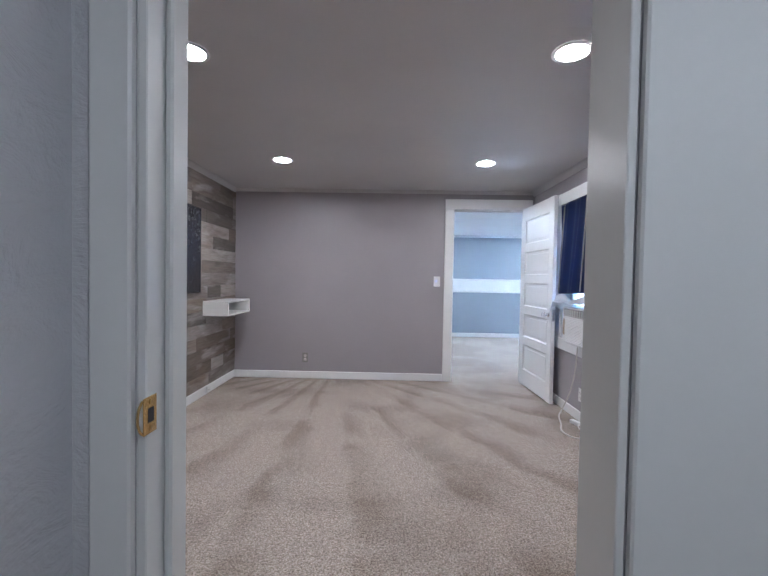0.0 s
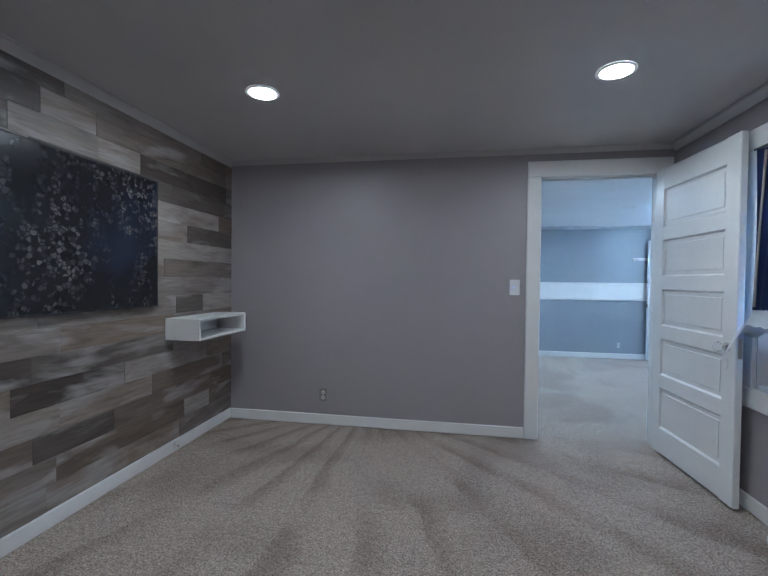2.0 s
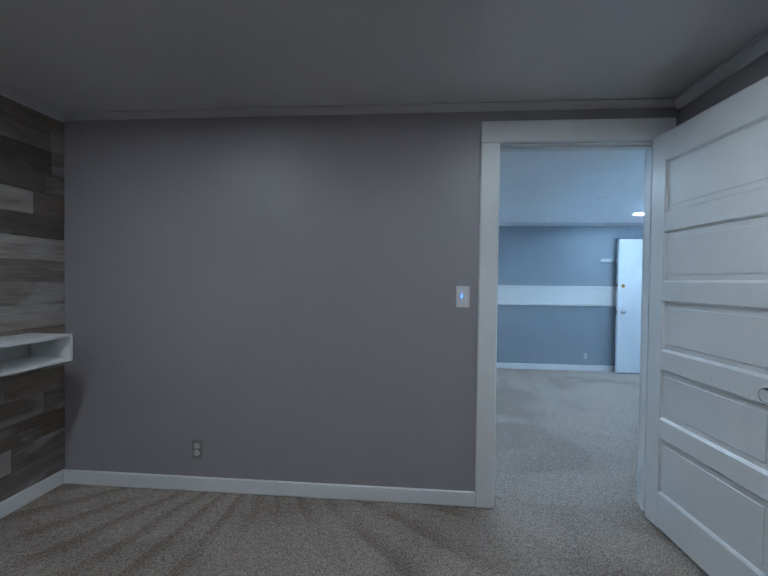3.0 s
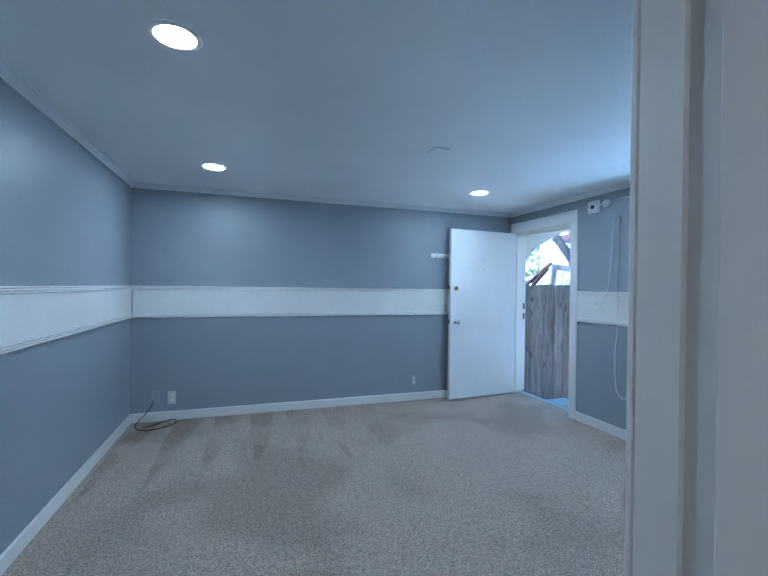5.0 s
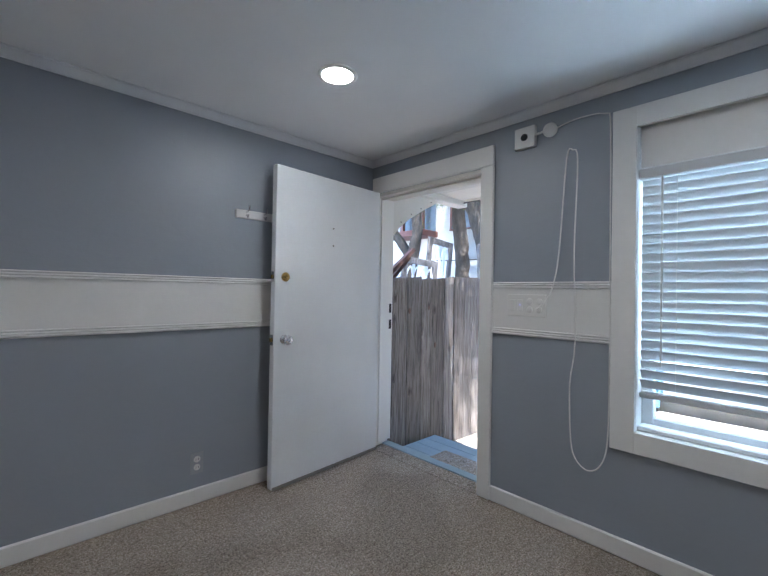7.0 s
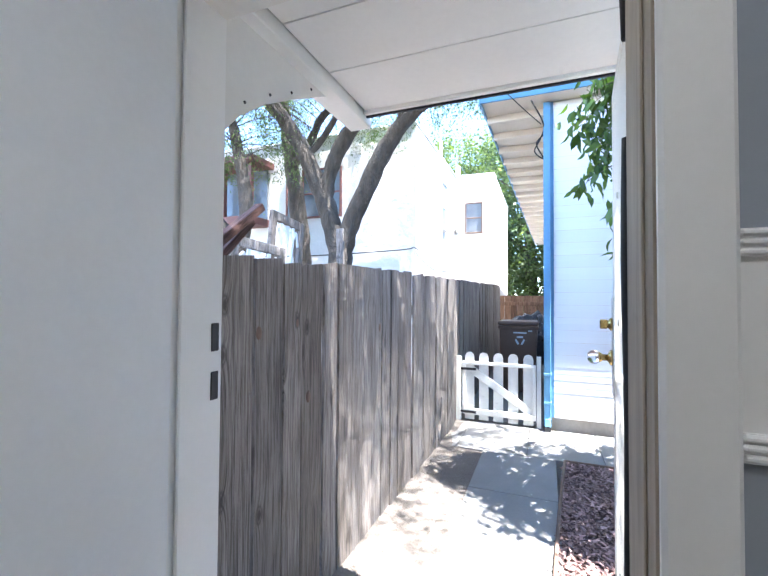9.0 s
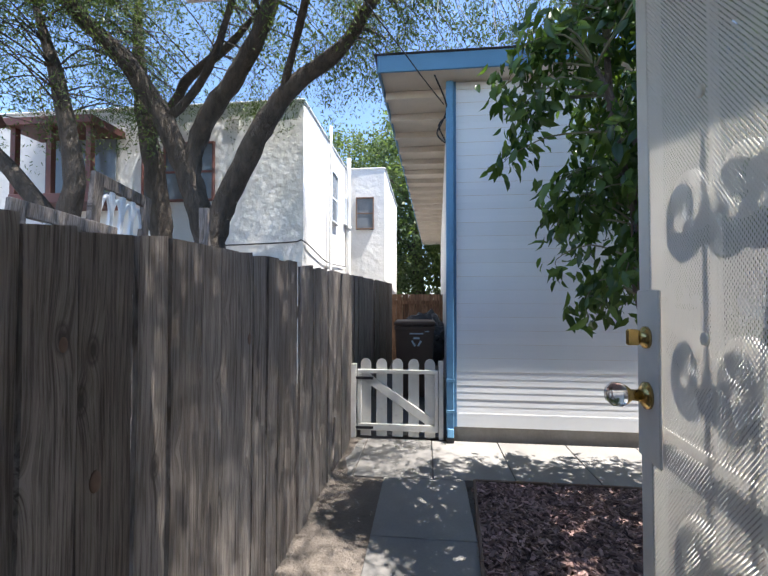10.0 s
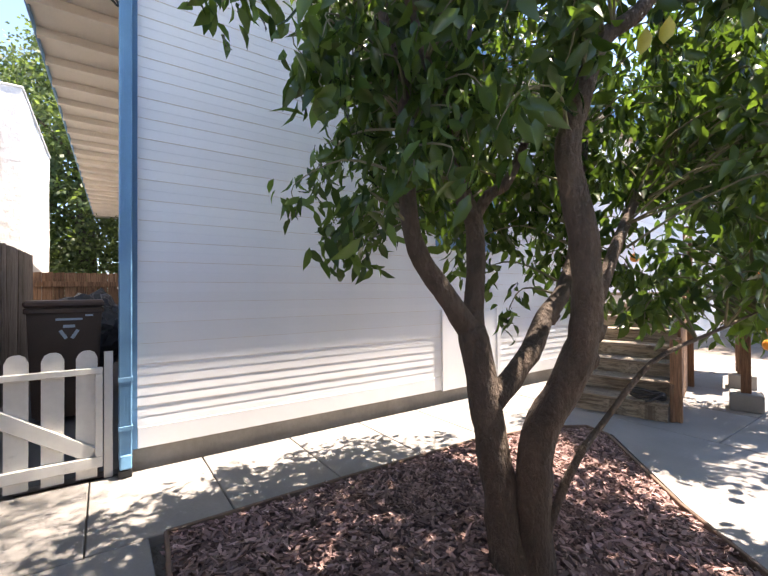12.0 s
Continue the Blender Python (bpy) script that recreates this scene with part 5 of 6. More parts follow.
for a, b, c, e in ((-3.68, -3.6, 1.67, 2.83), (-2.8, -2.72, 1.67, 2.83), (-3.6, -2.8, 1.67, 1.75), (-3.6, -2.8, 2.75, 2.83), (-3.22, -3.18, 1.75, 2.75)):
    box(bm, -0.04, -0.014, a, b, c, e, 0.003)
part("window_frame", bm, BLUE_TRIM, wd, "blue window frame")
part("service_wire", tubed([(-0.33, 0.25, 3.70), (-0.1, 0.12, 3.5), (-0.06, 0.16, 3.35), (-0.1, 0.22, 3.2), (-0.05, 0.12, 3.12), (-0.07, 0.2, 3.3), (-0.04, 0.1, 3.42)], 0.008, 6), BLACK, nh, "tangled black service wire")
solid("overhead_wire", tubed([(8.5, 7.65, 3.14), (7.9, 8.0, 3.3), (6.9, 8.6, 3.7), (4.5, 9.8, 5.0)], 0.006, 5), BLACK, "black overhead service wire", "wire", kind="")

# ---- gate ----
gate = thing("picket_gate", (8.56, 7.69, G), "white painted wooden picket gate with a diagonal brace", "gate")
for k in range(5):
    bm = bmesh.new()
    c, w, top = 0.105 + 0.170 * k, 0.056, 0.835
    out = [(c - w, 0.02), (c + w, 0.02), (c + w, top - 0.05), (c + w * 0.72, top - 0.014), (c + w * 0.3, top), (c - w * 0.3, top), (c - w * 0.72, top - 0.014), (c - w, top - 0.05)]
    a = [bm.verts.new((0.012, y, z)) for y, z in out]
    b = [bm.verts.new((0.032, y, z)) for y, z in out]
    bm.faces.new(a)
    bm.faces.new(b[::-1])
    for q in range(8):
        bm.faces.new((a[q], a[(q + 1) % 8], b[(q + 1) % 8], b[q]))
    part("picket", bm, WHITE_OLD, gate)
part("rail", boxed(-0.022, 0.011, 0.02, 0.87, 0.685, 0.725, bevel=0.004), WHITE_OLD, gate)
part("rail", boxed(-0.022, 0.011, 0.02, 0.87, 0.085, 0.155, bevel=0.004), WHITE_OLD, gate)
part("stile", boxed(-0.022, 0.011, 0.02, 0.06, 0.155, 0.685, bevel=0.004), WHITE_OLD, gate)
part("stile", boxed(-0.022, 0.011, 0.83, 0.87, 0.155, 0.685, bevel=0.004), WHITE_OLD, gate)
part("brace", boxed(0, 0.90, -0.02, 0.009, -0.045, 0.045, bevel=0.004), WHITE_OLD, gate, at=Matrix.Translation((-0.0, 0.08, 0.17)) @ Matrix.Rotation(radians(90), 4, "Z") @ Matrix.Rotation(-math.atan2(0.5, 0.74), 4, "Y"))
for z in (0.62, 0.10):
    part("hinge", boxed(-0.027, -0.0225, 0.70, 0.90, z, z + 0.03, bevel=0.002), DARKMETAL, gate, "dark metal strap hinge")
part("post", boxed(-0.03, 0.05, 0.885, 0.965, -0.05, 0.78, bevel=0.004), WHITE_OLD, gate)
part("post", boxed(0.0, 0.05, -0.035, 0.015, 0.0, 0.82, bevel=0.004), WHITE_OLD, gate)

# ---- stairs ----
st = thing("wooden_stairs", pose(7.75, 3.76, G, 0, 0, 15.0), "weathered wooden steps leading up to a landing", "stairs")
for k in range(7):
    y = -0.275 * k
    part("tread", boxed(-0.90, 0.0, y - 0.30, y + 0.02, 0.14 + 0.143 * k, 0.175 + 0.143 * k, bevel=0.005), STAIR, st)
    part("riser", boxed(-0.89, -0.01, y - 0.02, y, 0.005 + 0.143 * k, 0.139 + 0.143 * k), STAIR, st)
part("landing", boxed(-1.5, 0.2, -3.6, -1.96, 1.135, 1.176, bevel=0.004), STAIR, st)
for k in range(11):
    y = -0.05 - 0.17 * k
    part("skirt_slat", boxed(-0.935, -0.905, y - 0.14, y, 0.0, min(0.34 + 0.09 * k, 1.13), bevel=0.003), FENCE_BROWN, st)
for x, y in ((-0.95, -0.12), (-0.95, -1.9), (-1.45, -2.2), (-1.45, -3.4)):
    part("post", boxed(x - 0.045, x + 0.045, y - 0.045, y + 0.045, 0.0, 0.75 if y > -1 else 2.0, bevel=0.004), FENCE_BROWN, st)
part("handrail", boxed(-0.97, -0.93, -2.1, 0.0, -0.02, 0.02, bevel=0.01), STAIR, st, at=Matrix.Translation((0, -0.1, 0.85)) @ Matrix.Rotation(radians(-31), 4, "X"))
for x, y in ((-1.45, -1.0), (-1.45, -2.2)):
    part("pier_block", boxed(x - 0.13, x + 0.13, y - 0.13, y + 0.13, 0, 0.17, bevel=0.01), CONCRETE, st, "concrete pier block")
part("support_post", boxed(-1.49, -1.41, -1.04, -0.96, 0.17, 1.13, bevel=0.004), FENCE_BROWN, st)
hp = []
for k in range(46):
    a = k * 0.62
    r = 0.12 + 0.03 * math.sin(k * 1.3)
    hp.append((7.06 + r * math.cos(a), 3.50 + 0.5 * r * math.sin(a), G + 0.19 + 0.0016 * k + 0.006 * math.sin(k * 2.1)))
hp += [(6.98, 3.62, G + 0.20), (7.02, 3.66, G + 0.19)]
solid("garden_hose", tubed(hp, 0.010, 6), BLACK, "black garden hose coiled on a wooden step", "hose", kind="")

# ---- bins and things behind the gate ----
bn = thing("wheelie_bin", (10.4, 8.0, G - 0.006), "brown wheeled recycling bin with a pale arrow mark", "bin")
bm = bmesh.new()
for (a, z0), (b, z1) in (((0.24, 0.06), (0.28, 1.08)),):
    lo = [bm.verts.new((sx * a, sy * a, z0)) for sx, sy in ((-1, -1), (1, -1), (1, 1), (-1, 1))]
    hi = [bm.verts.new((sx * b, sy * b, z1)) for sx, sy in ((-1, -1), (1, -1), (1, 1), (-1, 1))]
    bm.faces.new(lo[::-1])
    bm.faces.new(hi)
    for k in range(4):
        bm.faces.new((lo[k], lo[(k + 1) % 4], hi[(k + 1) % 4], hi[k]))
bmesh.ops.bevel(bm, geom=bm.edges[:], offset=0.02, segments=2, affect="EDGES")
part("body", bm, BIN, bn)
part("lid", boxed(-0.31, 0.30, -0.30, 0.30, 1.085, 1.15, bevel=0.02), BIN, bn)
part("rim", boxed(-0.30, 0.29, -0.295, 0.295, 1.03, 1.08, bevel=0.008), BIN, bn)
for y in (-0.22, 0.22):
    part("wheel", lathe([(0.11, -0.025), (0.12, 0), (0.11, 0.025)], 20, Matrix.Translation((0.22, y, 0.12)) @ Matrix.Rotation(radians(90), 4, "X")), BLACK, bn)
MARK = surface("pale_mark", (0.55, 0.62, 0.66), 0.6, 0.05)
for k in range(3):
    a = radians(90 + 120 * k)
    part("arrow_mark", boxed(-0.003, 0.0, -0.045, 0.045, -0.014, 0.014, bevel=0.001), MARK, bn, "pale arrow of the recycling sign", at=Matrix.Translation((-0.2835, -0.03 + 0.05 * math.cos(a), 0.86 + 0.05 * math.sin(a))) @ Matrix.Rotation(a + radians(90), 4, "X"))
part("writing_bar", boxed(-0.286, -0.283, -0.13, 0.07, 0.965, 0.985), MARK, bn)
part("writing_bar", boxed(-0.286, -0.283, -0.21, -0.15, 1.0, 1.015), MARK, bn)
bag = bmesh.new()
bmesh.ops.create_icosphere(bag, subdivisions=4, radius=0.42, matrix=Matrix.Translation((0, 0, 0.62)))
for v in bag.verts:
    v.co = Vector((v.co.x * 0.9, v.co.y * 1.05, v.co.z * 1.16)) * (1 + 0.16 * noise.noise(v.co * 5) + 0.09 * noise.noise(v.co * 13))
    v.co.z = max(v.co.z, 0.0)
b2 = solid("rubbish_bag", bag, BAG, "heap of black rubbish bags against the back fence", "rubbish bag", kind="")
b2.location = (11.6, 7.85, G - 0.006)

# ---- stucco building ----
def stucco_block(parent, x0, x1, y0, y1, top, slope=0.0):
    bm = boxed(x0, x1, y0, y1, -0.3, top)
    bmesh.ops.subdivide_edges(bm, edges=bm.edges[:], cuts=12, use_grid_fill=True)
    for v in bm.verts:
        v.co += Vector((noise.noise(v.co * 0.9), noise.noise(v.co * 0.9 + Vector((7, 0, 0))), 0.5 * noise.noise(v.co * 0.7 + Vector((0, 9, 0))))) * 0.025
    part("wall", bm, STUCCO, parent)
    part("parapet", boxed(x0 - 0.03, x1 + 0.03, y0 - 0.03, y1 + 0.03, top, top + 0.05, bevel=0.015), STUCCO, parent)


def stucco_window(parent, axis, at, b0, b1, z0, z1, frame_mat, sash=True, depth=0.06):
    bm = bmesh.new()
    def bar(u0, u1, c0, c1, d0, d1):
        if axis == "x":
            box(bm, at - d1, at - d0, u0, u1, c0, c1, 0.004)
        else:
            box(bm, u0, u1, at - d1, at - d0, c0, c1, 0.004)
    f = 0.034
    bar(b0 - f, b0, z0 - f, z1 + f, -0.02, depth)
    bar(b1, b1 + f, z0 - f, z1 + f, -0.02, depth)
    bar(b0, b1, z1, z1 + f, -0.02, depth)
    bar(b0 - 0.03, b1 + 0.03, z0 - f, z0, -0.02, depth + 0.03)
    if sash:
        bar(b0, b1, (z0 + z1) / 2 - 0.02, (z0 + z1) / 2 + 0.02, -0.02, 0.035)
    fr = part("window", bm, frame_mat, parent, "window frame")
    bm = bmesh.new()
    if axis == "x":
        box(bm, at - 0.025, at - 0.012, b0, b1, z0, z1)
    else:
        box(bm, b0, b1, at - 0.025, at - 0.012, z0, z1)
    ob = part("pane", bm, WINDOW_DARK, parent, "grey window pane")
    ob.parent = fr


OX, OY = 11.3, 10.03
sb = thing("stucco_building", (OX, OY, G), "white stucco two-storey building with a flat roof and red window frames", "building")
S = lambda v: v - G
stucco_block(sb, 0, 9.5, 0, 6.5, S(4.66))
stucco_block(sb, 4.15, 8.9, -1.05, -0.001, S(4.72))
stucco_window(sb, "x", 0, 1.70, 2.62, S(2.92), S(3.95), RED_TRIM)
stucco_window(sb, "x", 0, 2.85, 3.05, S(2.92), S(3.95), RED_TRIM, False)
stucco_window(sb, "x", 4.15, -0.72, -0.28, S(3.06), S(3.90), EDGING)
stucco_window(sb, "y", 0, 2.05, 2.65, S(2.9), S(4.05), WHITE_FLAT)
stucco_window(sb, "y", 0, 3.55, 3.75, S(3.1), S(3.8), WHITE_FLAT, False)
for x, r in ((1.75, 0.03), (3.85, 0.06)):
    part("vent_pipe", tubed([(x, -0.09, 0.2), (x, -0.09, 2.5), (x, -0.09, S(4.95))], r, 12), STUCCO, sb, "white painted vent pipe")
for z in (2.0, 3.4):
    part("pipe_joint", lathe([(0.075, -0.06), (0.08, 0), (0.075, 0.06)], 14, Matrix.Translation((3.85, -0.09, z))), STUCCO, sb)
part("wall_cable", tubed([(-0.03, 4.8, S(2.12)), (-0.03, 2.5, S(2.05)), (-0.035, 0.3, S(2.10)), (-0.03, -0.03, S(2.12)), (1.6, -0.04, S(1.9)), (3.6, -0.04, S(1.95))], 0.012, 6), DARKMETAL, sb, "sagging dark cable")
for y, z in ((1.2, 4.2), (4.3, 4.2)):
    for k in range(4):
        part("roof_vent_slat", boxed(-0.03, 0.01, y, y + 0.22, S(z) + 0.06 * k, S(z) + 0.03 + 0.06 * k), STUCCO, sb)
# red balcony porch at the end of the building
bay = part("bay", boxed(-0.7, 0.0, 3.55, 5.1, S(2.75), S(2.92), bevel=0.01), RED_TRIM, sb, "red painted timber bay")
for y in (3.6, 4.35, 5.05):
    part("bay_post", boxed(-0.68, -0.58, y - 0.05, y + 0.05, S(2.92), S(4.1), bevel=0.005), RED_TRIM, bay)
part("bay_head", boxed(-0.78, 0.0, 3.45, 5.2, S(4.1), S(4.24), bevel=0.01), RED_TRIM, bay)
part("bay_back", boxed(-0.06, -0.03, 3.6, 5.05, S(2.92), S(4.1)), WINDOW_DARK, bay)

# ---- old frames and planks behind the fence ----
def lattice_frame(name, m, w, h, label):
    fr = thing(name, m, label, "lattice frame")
    bm = bmesh.new()
    for a, b, c, d in ((0, 0.09, 0, h), (w - 0.09, w, 0, h), (0.09, w - 0.09, 0, 0.09), (0.09, w - 0.09, h - 0.09, h)):
        box(bm, a, b, -0.02, 0.02, c, d, 0.004)
    part("frame", bm, FENCE, fr, "weathered grey timber frame")
    for k in range(1, 4):
        part("upright", boxed(0.09 + (w - 0.18) * k / 4 - 0.02, 0.09 + (w - 0.18) * k / 4 + 0.02, -0.012, 0.012, 0.09, h - 0.09, bevel=0.004), BLIND, fr)
    for k in range(1, 3):
        z = 0.09 + (h - 0.18) * k / 3
        part("crossbar", boxed(0.09, w - 0.09, -0.010, 0.010, z - 0.02, z + 0.02, bevel=0.004), BLIND, fr)
    for k in range(4):
        x0 = 0.09 + (w - 0.18) * k / 4
        x1 = x0 + (w - 0.18) / 4
        part("arch", tubed([(x0, 0, h - 0.28), (x0 + 0.02, 0, h - 0.20), ((x0 + x1) / 2, 0, h - 0.13), (x1 - 0.02, 0, h - 0.20), (x1, 0, h - 0.28)], 0.014, 6), BLIND, fr)
    return fr


lattice_frame("lattice_frame", pose(6.66, 10.2, G - 0.05, 2, 4, 4), 0.64, 2.42, "old timber frame with white arched lattice, leaning behind the fence")
lattice_frame("lattice_frame", pose(6.08, 10.15, G - 0.05, 2, 4, -4), 0.7, 2.08, "lower old timber frame with white arched lattice behind the fence")
PLK = [(2.60, 8.96, G - 0.05), (5.22, 8.96, 1.58), (3.2, 9.01, G - 0.05), (5.21, 9.01, 1.51)]


def old_plank(foot, head, w, mat):
    a, b = Vector(foot), Vector(head)
    ob = solid("old_plank", boxed(-w / 2, w / 2, -0.02, 0.02, 0, (b - a).length, bevel=0.004), mat, "old plank leaning behind the fence", "plank", kind="", group="planks behind the fence")
    ob.matrix_world = Matrix.Translation(a) @ (b - a).to_track_quat("Z", "Y").to_matrix().to_4x4()


old_plank(PLK[0], PLK[1], 0.05, OLD_PLANK)
old_plank(PLK[2], PLK[3], 0.045, OLD_PLANK)
old_plank((7.95, 9.9, G - 0.05), (7.85, 9.9, 1.95), 0.09, FENCE)
# ---- trees ----
def bushy(name, limbs, bark, label, category, base):
    tree = thing(name, base, label, category)
    off = Vector(base)
    bm = bmesh.new()
    line = []
    for pts, radii in limbs:
        line += tube(bm, [Vector(p) - off for p in pts], list(radii), 10, 0.22)
    part("trunk", bm, bark, tree, "bare forked trunk with rough bark")
    return tree, line


# citrus tree in the mulch bed
CB = (6.46, 6.2, G - 0.03)
limbs = [
    ([(6.485, 6.231, -0.40), (6.525, 6.263, -0.071), (6.557, 6.291, 0.164), (6.589, 6.303, 0.378), (6.643, 6.318, 0.663)], (0.098, 0.082, 0.076, 0.073, 0.066)),
    ([(6.643, 6.318, 0.64), (6.676, 6.462, 0.831), (6.703, 6.589, 1.012), (6.703, 6.641, 1.239), (6.704, 6.643, 1.615), (6.732, 6.718, 1.916), (6.761, 6.760, 2.308), (6.7, 6.8, 2.9)], (0.058, 0.050, 0.044, 0.036, 0.034, 0.028, 0.02, 0.01)),
    ([(6.643, 6.318, 0.64), (6.661, 6.266, 0.912), (6.701, 6.236, 1.164), (6.759, 6.283, 1.370), (6.781, 6.264, 1.670), (6.747, 6.214, 2.132), (6.8, 6.1, 3.0)], (0.058, 0.046, 0.046, 0.044, 0.036, 0.026, 0.01)),
    ([(6.701, 6.236, 1.164), (6.658, 6.173, 1.294), (6.616, 6.079, 1.370), (6.566, 5.954, 1.670), (6.5, 5.7, 2.3)], (0.030, 0.028, 0.024, 0.018, 0.008)),
    ([(6.562, 6.28, 0.33), (6.568, 5.992, 0.526), (6.595, 5.821, 0.692), (6.617, 5.590, 0.860), (6.715, 5.292, 1.213), (6.84, 4.946, 2.0), (7.0, 4.7, 2.7)], (0.056, 0.054, 0.048, 0.042, 0.032, 0.02, 0.008)),
    ([(6.436, 6.160, -0.40), (6.417, 6.194, -0.025), (6.374, 6.204, 0.222), (6.290, 6.153, 0.438), (6.225, 6.129, 0.624), (6.201, 6.129, 0.821), (6.204, 6.152, 1.053), (6.232, 6.209, 1.359), (6.185, 6.177, 1.598), (6.131, 6.117, 1.801), (6.011, 5.996, 1.948), (5.9, 5.8, 2.5)], (0.092, 0.076, 0.072, 0.068, 0.062, 0.058, 0.056, 0.048, 0.042, 0.034, 0.028, 0.012)),
    ([(6.215, 6.14, 0.95), (6.5, 5.7, 1.5), (6.7, 5.2, 2.1), (6.7, 4.8, 2.8)], (0.035, 0.028, 0.02, 0.008)),
    ([(6.22, 6.13, 0.62), (6.3, 5.6, 1.15), (6.4, 4.9, 1.65), (6.4, 4.1, 2.1)], (0.03, 0.026, 0.018, 0.008)),
    ([(6.73, 6.25, 1.30), (6.62, 6.6, 1.8), (6.6, 6.9, 2.4)], (0.028, 0.02, 0.008)),
    ([(6.40, 6.17, -0.33), (6.370, 6.162, -0.203), (6.336, 6.114, -0.036), (6.303, 6.013, 0.130), (6.270, 5.878, 0.247), (6.189, 5.587, 0.492), (6.067, 5.236, 0.613), (5.957, 4.903, 0.717)], (0.020, 0.019, 0.018, 0.016, 0.014, 0.012, 0.009, 0.005)),
]
citrus, line = bushy("citrus_tree", limbs, BARK_CITRUS, "citrus tree with forked brown trunks and dense glossy leaves", "tree", CB)
rng = random.Random(11)
off = Vector(CB)
for p, r in (((6.20, 6.09, 0.66), 0.045), ((6.22, 6.09, 0.55), 0.04), ((6.60, 5.78, 0.70), 0.055), ((6.20, 6.12, 1.02), 0.045), ((6.70, 6.23, 1.13), 0.035)):
    knots = bmesh.new()
    v0 = bmesh.ops.create_icosphere(knots, subdivisions=2, radius=r, matrix=Matrix.Translation(Vector(p) - off))["verts"]
    for v in v0:
        v.co += (v.co - Vector(p) + off) * 0.5 * noise.noise(v.co * 30)
    part("knot", knots, BARK_CITRUS, citrus, "knotted pruning scar")
twigs = bmesh.new()
leaves = []
heads = []
while len(heads) < 640:
    p = Vector((rng.uniform(5.1, 8.0), rng.uniform(3.3, 7.5) if len(heads) < 600 else rng.uniform(6.2, 7.5), rng.uniform(0.5, 3.7)))
    q = Vector(((p.x - 6.55) / 1.45, (p.y - 5.55) / 1.92, (p.z - 2.1) / 1.6))
    if q.length > 1 or q.length < 0.35:
        continue
    low = 1.08 if p.y > 6.5 else 0.98 if p.y > 5.4 else 0.55
    if 5.4 < p.y < 6.75 and 5.85 < p.x < 7.0:
        low = 1.42
    if p.y < 4.5 + 0.5 * noise.noise(p * 1.3) or p.z < low + 0.25 * noise.noise(p * 2):
        continue
    if noise.noise(p * 1.5) < -0.14:
        continue
    if p.y > 7.10 + 0.22 * (p.z - 1.1):
        continue
    if (p.x < 5.95 and p.y > 5.8) or Vector((p.x - 5.35, p.y - 7.7)).length < 1.3:
        continue
    heads.append(p)
for p in heads:
    near = min(line, key=lambda w: (w + off - p).length + 0.5 * max(0, (w + off).z - p.z)) + off
    if (near - p).length > 0.9:
        near = p + (near - p).normalized() * 0.9
    mid = (near + p) / 2 + Vector((rng.gauss(0, 0.05), rng.gauss(0, 0.05), 0.10))
    fine = tube(twigs, [near - off, mid - off, p - off, p - off + Vector((rng.gauss(0, 0.06), rng.gauss(0, 0.06), -0.10))], [0.008, 0.005, 0.003, 0.0015], 4)
    for k in range(27):
        b = fine[rng.randrange(len(fine) // 3, len(fine))] + Vector((rng.gauss(0, 0.055), rng.gauss(0, 0.055), rng.gauss(0, 0.05)))
        d = Vector((rng.gauss(0, 1), rng.gauss(0, 1), rng.gauss(-1.5, 0.7))).normalized()
        s = d.cross(Vector((rng.gauss(0, 1), rng.gauss(0, 1), rng.gauss(0, 0.5)))).normalized()
        ln = rng.uniform(0.075, 0.138)
        leaves.append((b, d, s, ln, ln * rng.uniform(0.18, 0.235)))
part("branchwork", twigs, TWIG, citrus)
leafy("crown", len(leaves), lambda k: leaves[k], CITRUS_LEAF, citrus, "dense dark green glossy leaves")
for p in ((6.0, 4.35, 0.62), (6.05, 4.28, 0.48), (6.2, 3.9, 0.95), (6.9, 4.1, 1.1), (5.75, 5.6, 2.4)):
    fr = bmesh.new()
    bmesh.ops.create_icosphere(fr, subdivisions=3, radius=0.036, matrix=Matrix.Translation(Vector(p) - off))
    for f in fr.faces:
        f.smooth = True
    tube(fr, [Vector(p) - off + Vector((0, 0, 0.03)), Vector(p) - off + Vector((0.01, 0.01, 0.10)), Vector(p) - off + Vector((0.03, 0.04, 0.2))], 0.002, 4)
    part("fruit", fr, FRUIT, citrus, "ripe orange fruit")
yl = [(Vector(p) - off, Vector((0.1, 0.2, -1)).normalized(), Vector((0.9, 0.3, 0.1)).normalized(), 0.11, 0.026) for p in ((5.9, 6.15, 1.75), (6.1, 5.6, 1.95), (5.95, 6.2, 1.72))]
for got in yl:
    leafy("yellow_leaf", 1, lambda k: got, YELLOW_LEAF, citrus, "yellowed leaf")

# second citrus tree beyond the steps
CB2 = (6.1, 2.45, G - 0.03)
limbs = [
    ([(6.1, 2.45, G - 0.03), (6.12, 2.47, 0.1), (6.2, 2.5, 0.55), (6.3, 2.6, 1.1), (6.5, 2.65, 1.8), (6.6, 2.7, 2.7)], (0.09, 0.08, 0.07, 0.055, 0.035, 0.012)),
    ([(6.2, 2.5, 0.55), (6.05, 2.8, 1.1), (6.1, 3.1, 1.7), (6.2, 3.3, 2.3)], (0.05, 0.04, 0.028, 0.01)),
    ([(6.3, 2.6, 1.1), (6.75, 2.4, 1.5), (7.1, 2.3, 2.1)], (0.04, 0.03, 0.01)),
]
